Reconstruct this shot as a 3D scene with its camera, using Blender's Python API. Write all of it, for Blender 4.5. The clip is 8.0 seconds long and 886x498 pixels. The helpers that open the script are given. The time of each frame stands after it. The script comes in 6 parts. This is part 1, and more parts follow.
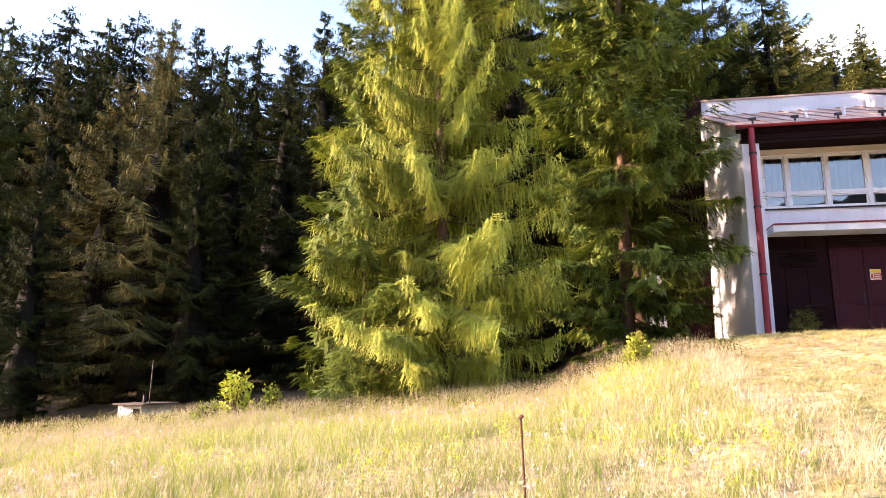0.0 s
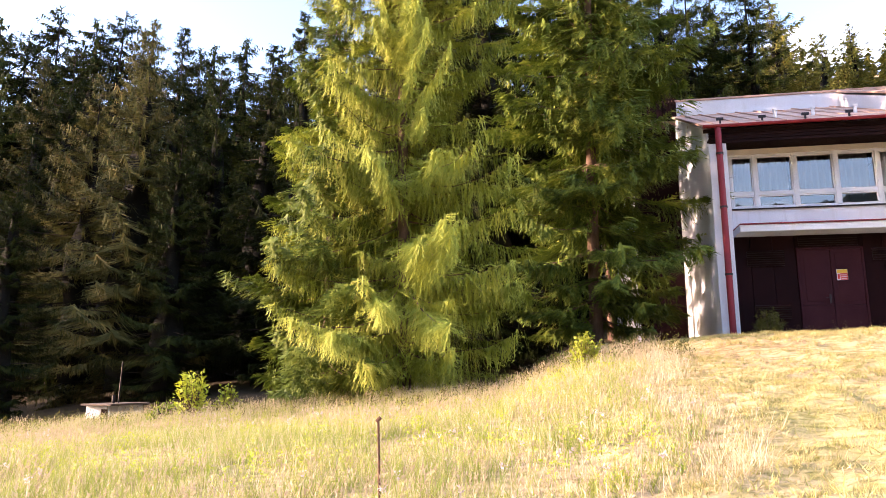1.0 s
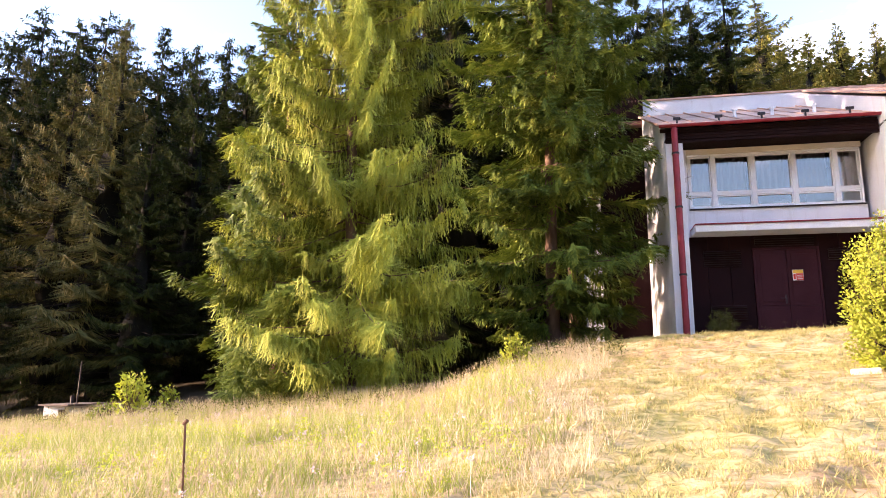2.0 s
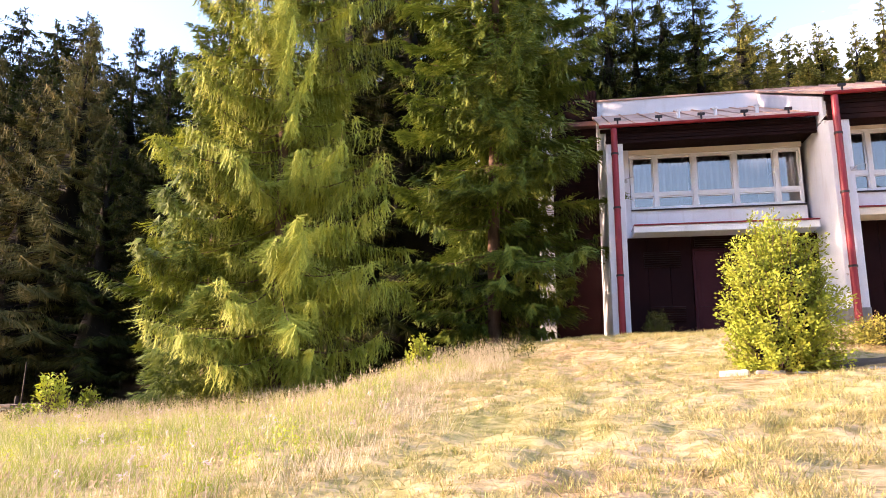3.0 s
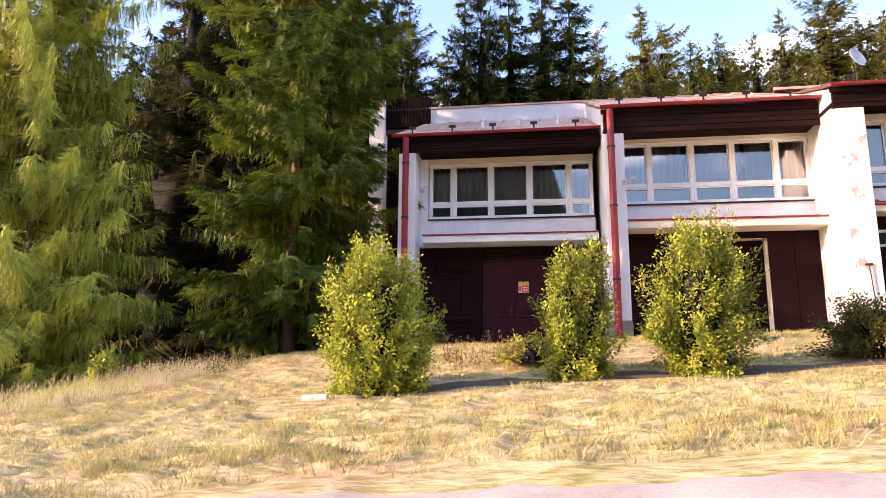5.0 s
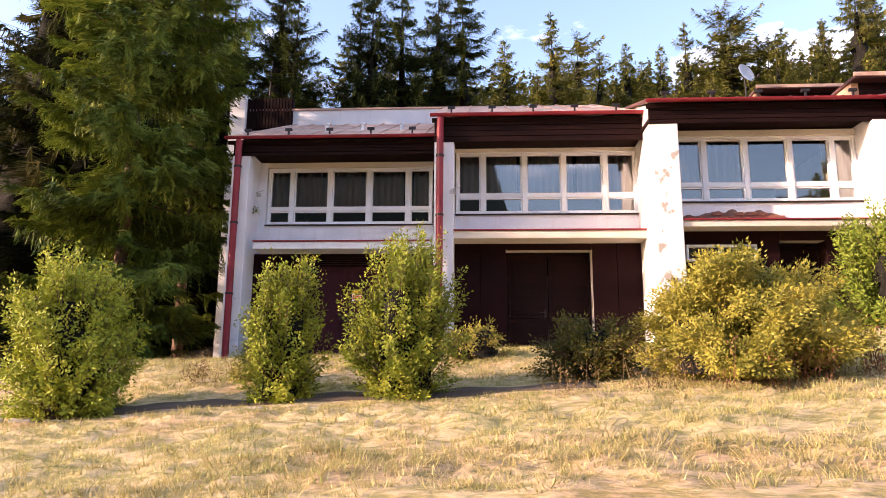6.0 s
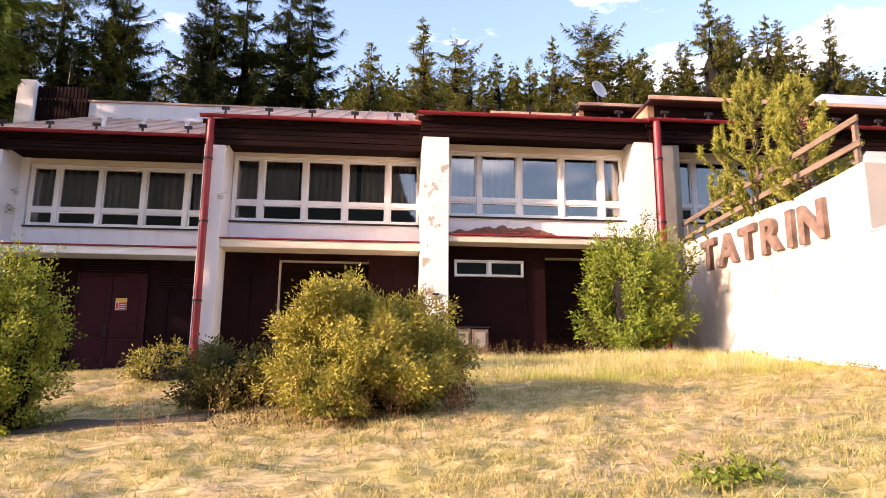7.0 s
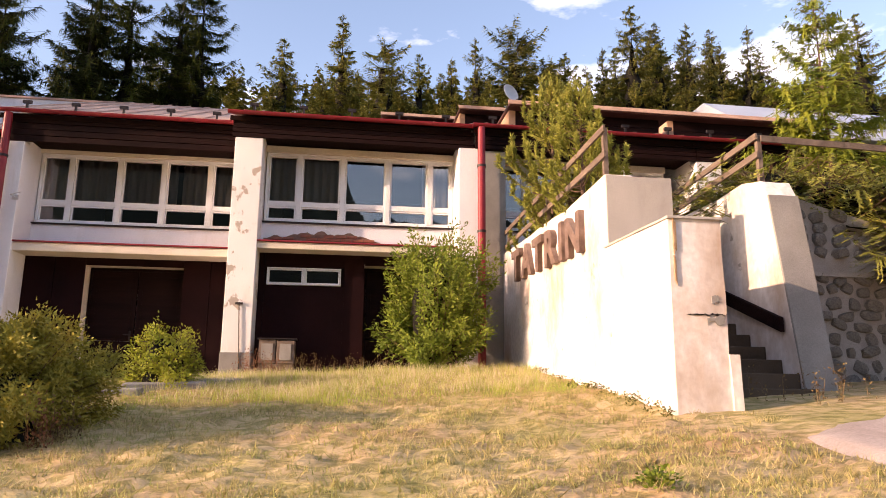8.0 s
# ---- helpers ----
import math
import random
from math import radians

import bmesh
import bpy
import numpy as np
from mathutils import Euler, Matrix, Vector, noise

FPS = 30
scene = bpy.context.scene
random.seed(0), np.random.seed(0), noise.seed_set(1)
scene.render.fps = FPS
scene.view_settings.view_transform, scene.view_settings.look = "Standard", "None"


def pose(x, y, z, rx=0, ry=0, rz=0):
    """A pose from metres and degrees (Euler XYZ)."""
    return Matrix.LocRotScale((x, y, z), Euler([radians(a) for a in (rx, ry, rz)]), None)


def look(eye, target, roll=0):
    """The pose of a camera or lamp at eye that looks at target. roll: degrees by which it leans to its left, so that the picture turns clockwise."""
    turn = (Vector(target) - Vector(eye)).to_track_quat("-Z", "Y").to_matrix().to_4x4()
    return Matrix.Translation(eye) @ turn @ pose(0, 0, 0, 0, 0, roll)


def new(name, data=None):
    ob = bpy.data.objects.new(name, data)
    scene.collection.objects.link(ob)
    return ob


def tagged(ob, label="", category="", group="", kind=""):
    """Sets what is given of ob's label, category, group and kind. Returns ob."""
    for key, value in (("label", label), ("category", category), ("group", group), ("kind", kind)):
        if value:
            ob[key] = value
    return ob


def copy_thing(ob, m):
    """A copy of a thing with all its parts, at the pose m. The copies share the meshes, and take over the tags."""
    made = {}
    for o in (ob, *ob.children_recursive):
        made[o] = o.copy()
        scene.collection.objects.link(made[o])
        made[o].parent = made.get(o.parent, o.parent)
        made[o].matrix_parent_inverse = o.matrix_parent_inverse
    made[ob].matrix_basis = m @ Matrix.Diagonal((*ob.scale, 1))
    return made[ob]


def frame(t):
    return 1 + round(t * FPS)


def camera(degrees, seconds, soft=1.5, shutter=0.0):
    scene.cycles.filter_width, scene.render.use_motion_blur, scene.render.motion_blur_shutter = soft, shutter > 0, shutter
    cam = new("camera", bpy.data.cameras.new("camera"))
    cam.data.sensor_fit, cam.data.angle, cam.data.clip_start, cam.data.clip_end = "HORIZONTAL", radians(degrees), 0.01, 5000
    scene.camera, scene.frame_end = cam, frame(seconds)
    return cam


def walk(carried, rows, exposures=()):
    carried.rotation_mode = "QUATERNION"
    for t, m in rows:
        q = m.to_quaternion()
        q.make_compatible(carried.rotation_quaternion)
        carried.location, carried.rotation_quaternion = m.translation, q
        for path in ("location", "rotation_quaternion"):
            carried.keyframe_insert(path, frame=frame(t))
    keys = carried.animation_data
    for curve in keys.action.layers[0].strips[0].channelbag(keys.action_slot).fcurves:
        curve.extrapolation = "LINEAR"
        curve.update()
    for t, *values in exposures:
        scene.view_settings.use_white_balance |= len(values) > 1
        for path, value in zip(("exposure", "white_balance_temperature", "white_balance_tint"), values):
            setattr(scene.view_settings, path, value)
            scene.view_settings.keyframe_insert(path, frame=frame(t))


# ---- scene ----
# camera: slides past the lodge at about two metres a second
cam = camera(66.0, 8.0, soft=0.5, shutter=0.03)
METRES, EYE, TILT, LEAN, TURN = 17.0, 1.6, 0.0, 0.0, 10.3
ROWS = [
    (0.0, 0.0, 0.0, 0.0, -0.04, 11.03, -0.22),
    (0.5, 0.024, 0.0004, 0.0004, 0.01, 11.03, -0.22),
    (1.0, 0.0521, 0.0013, 0.001, 0.05, 11.02, -0.22),
    (1.5, 0.0843, 0.0026, 0.0018, 0.1, 11.01, -0.23),
    (3.0, 0.2147, 0.0059, 0.0036, 0.31, 11.04, -0.28),
    (3.5, 0.2716, 0.0058, 0.0077, 0.19, 11.02, -0.3),
    (4.0, 0.3344, 0.0071, 0.0137, -0.24, 11.02, -0.32),
    (4.5, 0.403, 0.0086, 0.0172, -1.13, 11.03, -0.31),
    (6.0, 0.6402, 0.0102, 0.0369, -7.12, 11.03, -0.42),
    (6.5, 0.7288, 0.0079, 0.0476, -10.62, 11.09, -0.45),
    (7.0, 0.8183, 0.0016, 0.0568, -15.05, 11.16, -0.43),
    (7.5, 0.9064, -0.0067, 0.0659, -17.84, 11.23, -0.45),
    (8.0, 0.9951, -0.0182, 0.0735, -18.57, 11.23, -0.47),
]
walk(cam, [(t, pose(0, 0, EYE, TILT, LEAN, TURN) @ pose(METRES * x, METRES * y, METRES * z, 90 + pitch, roll, yaw)) for t, x, y, z, yaw, pitch, roll in ROWS],
     exposures=[(0.0, 2.60, 6050, 26), (1.5, 2.57, 6050, 26), (3.5, 2.43, 6050, 26), (4.5, 2.37, 6050, 26), (6.0, 2.06, 6300, 26), (7.0, 1.98, 6450, 26), (8.0, 1.54, 6800, 26)])

# world and sun: low evening sun from the left, nearly along the front
SUN_AZ, SUN_EL = radians(195.5), radians(15.5)   # direction to the sun, counter-clockwise from +x
TO_SUN = Vector((math.cos(SUN_AZ) * math.cos(SUN_EL), math.sin(SUN_AZ) * math.cos(SUN_EL), math.sin(SUN_EL)))
world = bpy.data.worlds.new("sky")
scene.world = world
world.use_nodes = True
wn, wl = world.node_tree.nodes, world.node_tree.links
wn.clear()
w_out, w_bg, w_sky = wn.new("ShaderNodeOutputWorld"), wn.new("ShaderNodeBackground"), wn.new("ShaderNodeTexSky")
w_sky.sky_type, w_sky.sun_disc, w_sky.sun_elevation, w_sky.sun_rotation = "NISHITA", False, SUN_EL, radians(90) - SUN_AZ
w_sky.air_density, w_sky.dust_density, w_sky.ozone_density = 1.0, 1.3, 0.6
w_co, w_no, w_ramp, w_mix = wn.new("ShaderNodeTexCoord"), wn.new("ShaderNodeTexNoise"), wn.new("ShaderNodeValToRGB"), wn.new("ShaderNodeMix")
w_map = wn.new("ShaderNodeMapping")
w_map.inputs["Scale"].default_value = (1.0, 1.0, 2.6)
w_no.inputs["Scale"].default_value, w_no.inputs["Detail"].default_value, w_no.inputs["Roughness"].default_value = 3.2, 7, 0.55
w_ramp.color_ramp.elements[0].position, w_ramp.color_ramp.elements[1].position = 0.55, 0.75
w_mix.data_type = "RGBA"
w_mix.inputs["B"].default_value = (9.0, 8.8, 8.6, 1)
wl.new(w_co.outputs["Generated"], w_map.inputs["Vector"])
wl.new(w_map.outputs["Vector"], w_no.inputs["Vector"])
wl.new(w_no.outputs["Fac"], w_ramp.inputs["Fac"])
wl.new(w_ramp.outputs["Color"], w_mix.inputs["Factor"])
wl.new(w_sky.outputs["Color"], w_mix.inputs["A"])
wl.new(w_mix.outputs["Result"], w_bg.inputs["Color"])
wl.new(w_bg.outputs["Background"], w_out.inputs["Surface"])
w_bg.inputs["Strength"].default_value = 0.128
sun_data = bpy.data.lights.new("sun", "SUN")
sun_data.energy, sun_data.angle, sun_data.color = 3.0, radians(0.6), (1.0, 0.71, 0.46)
sun = new("sun", sun_data)
sun.matrix_world = look(TO_SUN * 100, (0, 0, 0))


# ---- helpers of this scene ----
def smooth(v):
    v = np.clip(v, 0.0, 1.0)
    return v * v * (3 - 2 * v)


GRAIN = np.random.default_rng(7).random((64, 64))


def grain(x, y, cell):
    """Smooth value noise from 0 to 1 with that cell size."""
    u, v = np.asarray(x) / cell, np.asarray(y) / cell
    i, j = np.floor(u).astype(int), np.floor(v).astype(int)
    a, b = smooth(u - i), smooth(v - j)
    g = lambda m, n: GRAIN[m % 64, n % 64]
    return (g(i, j) * (1 - a) + g(i + 1, j) * a) * (1 - b) + (g(i, j + 1) * (1 - a) + g(i + 1, j + 1) * a) * b


def tuftiness(x, y):
    """Where the mown turf stands in cushions: 0 bare to 1 thick."""
    track = 0.16 * sum(np.exp(-((x - q - 0.1 * np.sin(y)) / 0.13) ** 2) for q in (2.9, 3.6, 4.3, 5.1)) * (y > 5.0)
    return np.clip((-track + 0.50 * grain(x + 0.3 * y, y * 1.5, 0.21) + 0.40 * grain(x + 3.3, y * 1.4 + 1.7, 0.12) + 0.3 * grain(x, y + 9, 1.6) - 0.50) * 3.6, 0, 1)


def ground_z(x, y, cushions=0.06):
    """Height of the ground: a slope that rises to the right and to the back, levelled before the building,
    falling away behind the meadow's edge, and climbing into the wooded hill."""
    x, y = np.asarray(x, float), np.asarray(y, float)
    xc, yc = np.clip(x, -40, 70), np.clip(y, -14, 400)
    z = 0.27 + 0.06 * xc + 0.125 * yc
    z = z - 0.02 * np.clip(2 - xc, 0, 30) * smooth((y - 3) / 6)
    z = z - 0.45 * smooth((1.2 - x) / 1.8) * smooth((y - 7) / 4)
    z = z - 0.7 * smooth((y - 12.8) / 5) * smooth((2.5 - x) / 4)
    level = 2.54 + 0.035 * (xc - 5)
    w = smooth((y - 10.5) / 5.5) * (1 - smooth((y - 25) / 9)) * smooth((x - 1) / 3)
    z = z * (1 - w) + level * w
    for f, a in ((0.35, 0.03), (1.3, 0.018), (3.1, 0.010)):
        z = z + a * np.sin(x * f * 2.1 + 1.7 * f) * np.cos(y * f * 1.7 + 0.6 * x * f + 1.7 * f) * ((y < 24) & (y > -3)) * smooth((17.5 - y) / 3)
    z = z - 0.13 * smooth((x - 13) / 5) * np.exp(-((y - 12.2) / 2.0) ** 2)
    paved = smooth((x - 4.7) / 0.4) * smooth((13.6 - x) / 0.6) * np.maximum(smooth((6.1 - y) / 0.4), smooth((y - 9.0) / 0.25) * smooth((10.5 - y) / 0.2))
    z = z + cushions * tuftiness(x, y) * ((x > 1.0) & (x < 20.15) & (y > 3.0) & (y < 16.0)) * (1 - paved)
    z = z + 0.4 * np.clip(y - 35, 0, 90) * smooth((x + 40) / 40)
    return z


def gz(x, y):
    return float(ground_z(x, y))


class Bag:
    """Collects vertices and faces of one size (3 or 4 corners) as arrays."""

    def __init__(self):
        self.v, self.f, self.n = [], [], 0

    def add(self, verts, faces):
        verts, faces = np.asarray(verts, float).reshape(-1, 3), np.asarray(faces, int)
        self.v.append(verts)
        self.f.append(faces + self.n)
        self.n += len(verts)

    def mesh(self, name, material, shade=False):
        v, f = np.concatenate(self.v), np.concatenate(self.f)
        k = f.shape[1]
        me = bpy.data.meshes.new(name)
        me.vertices.add(len(v))
        me.vertices.foreach_set("co", v.ravel())
        me.loops.add(f.size)
        me.loops.foreach_set("vertex_index", f.ravel())
        me.polygons.add(len(f))
        me.polygons.foreach_set("loop_start", np.arange(len(f)) * k)
        me.polygons.foreach_set("loop_total", np.full(len(f), k))
        if shade:
            me.polygons.foreach_set("use_smooth", np.ones(len(f), bool))
        me.update(calc_edges=True)
        me.materials.append(material)
        return me


def put(name, me, parent=None, label=""):
    ob = new(name, me)
    ob.parent = parent
    if parent is not None and parent.data is None:
        ob.matrix_parent_inverse = Matrix.Translation(-parent.location)
    return tagged(ob, label) if label else ob


def part(name, bm, material, parent=None, label="", bevel=0.0, shade=False):
    """Links a bmesh as one mesh object, under a thing or a part."""
    bmesh.ops.recalc_face_normals(bm, faces=bm.faces)
    me = bpy.data.meshes.new(name)
    bm.to_mesh(me)
    bm.free()
    me.materials.append(material)
    if shade:
        me.polygons.foreach_set("use_smooth", [True] * len(me.polygons))
    ob = put(name, me, parent, label)
    if bevel:
        mod = ob.modifiers.new("edge", "BEVEL")
        mod.width, mod.segments, mod.limit_method = bevel, 2, "ANGLE"
    return ob


def box(bm, x0, x1, y0, y1, z0, z1):
    c = [bm.verts.new(p) for p in ((x0, y0, z0), (x1, y0, z0), (x1, y1, z0), (x0, y1, z0), (x0, y0, z1), (x1, y0, z1), (x1, y1, z1), (x0, y1, z1))]
    for f in ((0, 3, 2, 1), (4, 5, 6, 7), (0, 1, 5, 4), (1, 2, 6, 5), (2, 3, 7, 6), (3, 0, 4, 7)):
        bm.faces.new([c[i] for i in f])
    return c


def boxes(*sets):
    bm = bmesh.new()
    for b in sets:
        box(bm, *b)
    return bm


def prism(bm, outline, axis, a, b):
    """Extrudes an outline of 2D points along an axis from a to b."""
    def at(p, v):
        return {"x": (v, p[0], p[1]), "y": (p[0], v, p[1]), "z": (p[0], p[1], v)}[axis]
    lo, hi = [bm.verts.new(at(p, a)) for p in outline], [bm.verts.new(at(p, b)) for p in outline]
    n = len(outline)
    bm.faces.new(lo)
    bm.faces.new(hi[::-1])
    for i in range(n):
        bm.faces.new((lo[i], lo[(i + 1) % n], hi[(i + 1) % n], hi[i]))


def tube(bm, p0, p1, r0, r1=None, sides=12, caps=True):
    r1 = r0 if r1 is None else r1
    p0, p1 = Vector(p0), Vector(p1)
    q = (p1 - p0).to_track_quat("Z", "Y")
    rings = []
    for p, r in ((p0, r0), (p1, r1)):
        rings.append([bm.verts.new(p + q @ Vector((r * math.cos(a), r * math.sin(a), 0))) for a in [2 * math.pi * i / sides for i in range(sides)]])
    for i in range(sides):
        bm.faces.new((rings[0][i], rings[0][(i + 1) % sides], rings[1][(i + 1) % sides], rings[1][i]))
    if caps:
        bm.faces.new(rings[0][::-1])
        bm.faces.new(rings[1])


def thing(name, label, category, group="", kind="", at=(0, 0, 0)):
    ob = new(name)
    ob.location = at
    ob.empty_display_size = 0.2
    return tagged(ob, label, category, group, kind)


# ---- materials ----
def node_mat(name):
    m = bpy.data.materials.new(name)
    m.use_nodes = True
    return m, m.node_tree.nodes, m.node_tree.links, m.node_tree.nodes["Principled BSDF"]


def ramp(nodes, stops):
    r = nodes.new("ShaderNodeValToRGB")
    e = r.color_ramp.elements
    while len(e) < len(stops):
        e.new(0.5)
    for i, (p, c) in enumerate(stops):
        e[i].position, e[i].color = p, (*c, 1)
    return r


def surface(name, colours, rough=0.8, metal=0.0, scale=4.0, fine=60.0, bump=0.3, stretch=(1, 1, 1), stain=None, spec=0.3, patch=None):
    """A weathered solid surface: broad colour variation, grain and relief, streaked stains and patches with a shape of their own."""
    m, n, l, b = node_mat(name)
    tc, mp = n.new("ShaderNodeTexCoord"), n.new("ShaderNodeMapping")
    mp.inputs["Scale"].default_value = stretch
    l.new(tc.outputs["Object"], mp.inputs["Vector"])
    big, small = n.new("ShaderNodeTexNoise"), n.new("ShaderNodeTexNoise")
    for t, s, d in ((big, scale, 6), (small, fine, 4)):
        t.inputs["Scale"].default_value, t.inputs["Detail"].default_value = s, d
        l.new(mp.outputs["Vector"], t.inputs["Vector"])
    k = len(colours)
    r = ramp(n, [(0.3 + 0.4 * i / max(1, k - 1), c) for i, c in enumerate(colours)])
    l.new(big.outputs["Fac"], r.inputs["Fac"])
    col = r.outputs["Color"]
    grain = n.new("ShaderNodeMix")
    grain.data_type, grain.blend_type = "RGBA", "MULTIPLY"
    grain.inputs["Factor"].default_value = 0.5
    gr = ramp(n, [(0.3, (0.62, 0.62, 0.62)), (0.65, (1.0, 1.0, 1.0))])
    l.new(small.outputs["Fac"], gr.inputs["Fac"])
    l.new(col, grain.inputs["A"])
    l.new(gr.outputs["Color"], grain.inputs["B"])
    col = grain.outputs["Result"]
    for amount, colour, s, st, lo, hi in ([stain] if stain else []) + ([patch] if patch else []):
        mp2, t2, mx = n.new("ShaderNodeMapping"), n.new("ShaderNodeTexNoise"), n.new("ShaderNodeMix")
        mp2.inputs["Scale"].default_value = st
        t2.inputs["Scale"].default_value, t2.inputs["Detail"].default_value, t2.inputs["Roughness"].default_value = s, 8, 0.6
        l.new(tc.outputs["Object"], mp2.inputs["Vector"])
        l.new(mp2.outputs["Vector"], t2.inputs["Vector"])
        rr = ramp(n, [(lo, (0, 0, 0)), (hi, (amount, amount, amount))])
        l.new(t2.outputs["Fac"], rr.inputs["Fac"])
        mx.data_type = "RGBA"
        mx.inputs["B"].default_value = (*colour, 1)
        l.new(rr.outputs["Color"], mx.inputs["Factor"])
        l.new(col, mx.inputs["A"])
        col = mx.outputs["Result"]
    l.new(col, b.inputs["Base Color"])
    b.inputs["Roughness"].default_value, b.inputs["Metallic"].default_value = rough, metal
    b.inputs["Specular IOR Level"].default_value = spec
    bp = n.new("ShaderNodeBump")
    bp.inputs["Strength"].default_value, bp.inputs["Distance"].default_value = bump, 0.02
    l.new(small.outputs["Fac"], bp.inputs["Height"])
    l.new(bp.outputs["Normal"], b.inputs["Normal"])
    return m


def leafy(name, stops, rough=0.6, through_light=0.35, clump=5.0, speckle=0.34, gloss=0.2):
    """Foliage: colour varies from leaf to leaf, and light passes through."""
    m, n, l, b = node_mat(name)
    g = n.new("ShaderNodeNewGeometry")
    o = n.new("ShaderNodeObjectInfo")
    tc = n.new("ShaderNodeTexCoord")
    mixv = n.new("ShaderNodeMath")
    mixv.operation = "MULTIPLY"
    mixv.inputs[1].default_value = speckle
    l.new(g.outputs["Random Per Island"], mixv.inputs[0])
    last = mixv.outputs["Value"]
    for scale, share in ((1.1, (1 - speckle) * 0.45), (clump, (1 - speckle) * 0.55)):
        t, st, add = n.new("ShaderNodeTexNoise"), n.new("ShaderNodeMapRange"), n.new("ShaderNodeMath")
        t.inputs["Scale"].default_value, t.inputs["Detail"].default_value = scale, 2
        st.inputs["From Min"].default_value, st.inputs["From Max"].default_value = 0.3, 0.7
        l.new(tc.outputs["Object"], t.inputs["Vector"])
        l.new(t.outputs["Fac"], st.inputs["Value"])
        add.operation = "MULTIPLY_ADD"
        add.inputs[1].default_value = share
        l.new(st.outputs["Result"], add.inputs[0])
        l.new(last, add.inputs[2])
        last = add.outputs["Value"]
    r = ramp(n, stops)
    l.new(add.outputs["Value"], r.inputs["Fac"])
    hue = n.new("ShaderNodeHueSaturation")
    mr = n.new("ShaderNodeMapRange")
    mr.inputs["To Min"].default_value, mr.inputs["To Max"].default_value = 0.75, 1.2
    l.new(o.outputs["Random"], mr.inputs["Value"])
    l.new(mr.outputs["Result"], hue.inputs["Value"])
    l.new(r.outputs["Color"], hue.inputs["Color"])
    l.new(hue.outputs["Color"], b.inputs["Base Color"])
    b.inputs["Roughness"].default_value = rough
    b.inputs["Specular IOR Level"].default_value = gloss
    tr, mx = n.new("ShaderNodeBsdfTranslucent"), n.new("ShaderNodeMixShader")
    l.new(hue.outputs["Color"], tr.inputs["Color"])
    mx.inputs["Fac"].default_value = through_light
    l.new(b.outputs["BSDF"], mx.inputs[1])
    l.new(tr.outputs["BSDF"], mx.inputs[2])
    l.new(mx.outputs["Shader"], n["Material Output"].inputs["Surface"])
    return m


# white plaster, its colour tinted blue for the skylight on shaded walls
PLASTER = surface("white_plaster", [(0.75, 0.77, 0.83), (0.83, 0.85, 0.91)], 0.9, scale=1.4, fine=90, bump=0.25,
                  stain=(0.35, (0.42, 0.38, 0.34), 2.0, (2.2, 2.2, 0.35), 0.56, 0.75), patch=(0.8, (0.34, 0.30, 0.27), 2.6, (1, 1, 1), 0.68, 0.71))
PLASTER_WORN = surface("worn_white_plaster", [(0.75, 0.72, 0.71), (0.86, 0.85, 0.86)], 0.9, scale=0.9, fine=14, bump=0.2,
                       stain=(0.85, (0.40, 0.29, 0.21), 1.1, (1.3, 1.3, 0.6), 0.42, 0.66), patch=(0.8, (0.26, 0.24, 0.22), 2.2, (1, 1, 1), 0.65, 0.68))
SPOTTED_PLASTER = surface("spotted_white_plaster", [(0.77, 0.76, 0.77), (0.86, 0.85, 0.86)], 0.9, scale=1.2, fine=60, bump=0.2,
                          stain=(0.4, (0.45, 0.36, 0.29), 1.6, (1.6, 1.6, 0.5), 0.52, 0.75), patch=(0.85, (0.34, 0.28, 0.23), 3.4, (1, 1, 0.8), 0.60, 0.635))
CONCRETE = surface("grey_concrete", [(0.22, 0.21, 0.20), (0.32, 0.31, 0.295)], 0.9, scale=1.6, fine=60, bump=0.18,
                   stain=(0.5, (0.16, 0.15, 0.14), 1.8, (1.6, 1.6, 0.4), 0.5, 0.75))
GREY_PLASTER = surface("grey_plaster", [(0.40, 0.38, 0.35), (0.50, 0.48, 0.45)], 0.9, scale=1.4, fine=70, bump=0.15,
                       stain=(0.5, (0.26, 0.24, 0.22), 1.6, (1.6, 1.6, 0.5), 0.5, 0.72))
CREAM = surface("cream_paint", [(0.64, 0.58, 0.50), (0.74, 0.68, 0.60)], 0.7, scale=2, fine=50, bump=0.15)
RED = surface("red_metal_paint", [(0.20, 0.012, 0.024), (0.30, 0.024, 0.036)], 0.45, scale=2.0, fine=40, bump=0.1, spec=0.4,
              stain=(0.4, (0.22, 0.05, 0.04), 3.0, (1, 1, 0.2), 0.55, 0.7))
# maroon with the shade under the floor slab put into its colour
MAROON = surface("shaded_maroon_sheet", [(0.010, 0.0030, 0.0038), (0.018, 0.0050, 0.0058)], 0.7, scale=1.2, fine=40, spec=0.08, bump=0.15,
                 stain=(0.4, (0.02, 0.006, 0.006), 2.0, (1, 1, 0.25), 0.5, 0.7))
MAROON_DOOR = surface("maroon_door_paint", [(0.036, 0.010, 0.014), (0.054, 0.016, 0.020)], 0.6, scale=1.5, fine=40, spec=0.08, bump=0.1)
# brown lowered further for the slab's shade on the ground floor
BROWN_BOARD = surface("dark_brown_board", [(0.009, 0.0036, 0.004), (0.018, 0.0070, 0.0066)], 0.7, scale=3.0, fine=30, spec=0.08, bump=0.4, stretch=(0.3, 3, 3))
ROOF = surface("roof_sheet", [(0.52, 0.34, 0.265), (0.66, 0.47, 0.38)], 0.85, spec=0.1, metal=0.0, scale=0.8, fine=30, bump=0.12,
               stain=(0.5, (0.25, 0.12, 0.09), 1.0, (1, 1, 1), 0.5, 0.7))
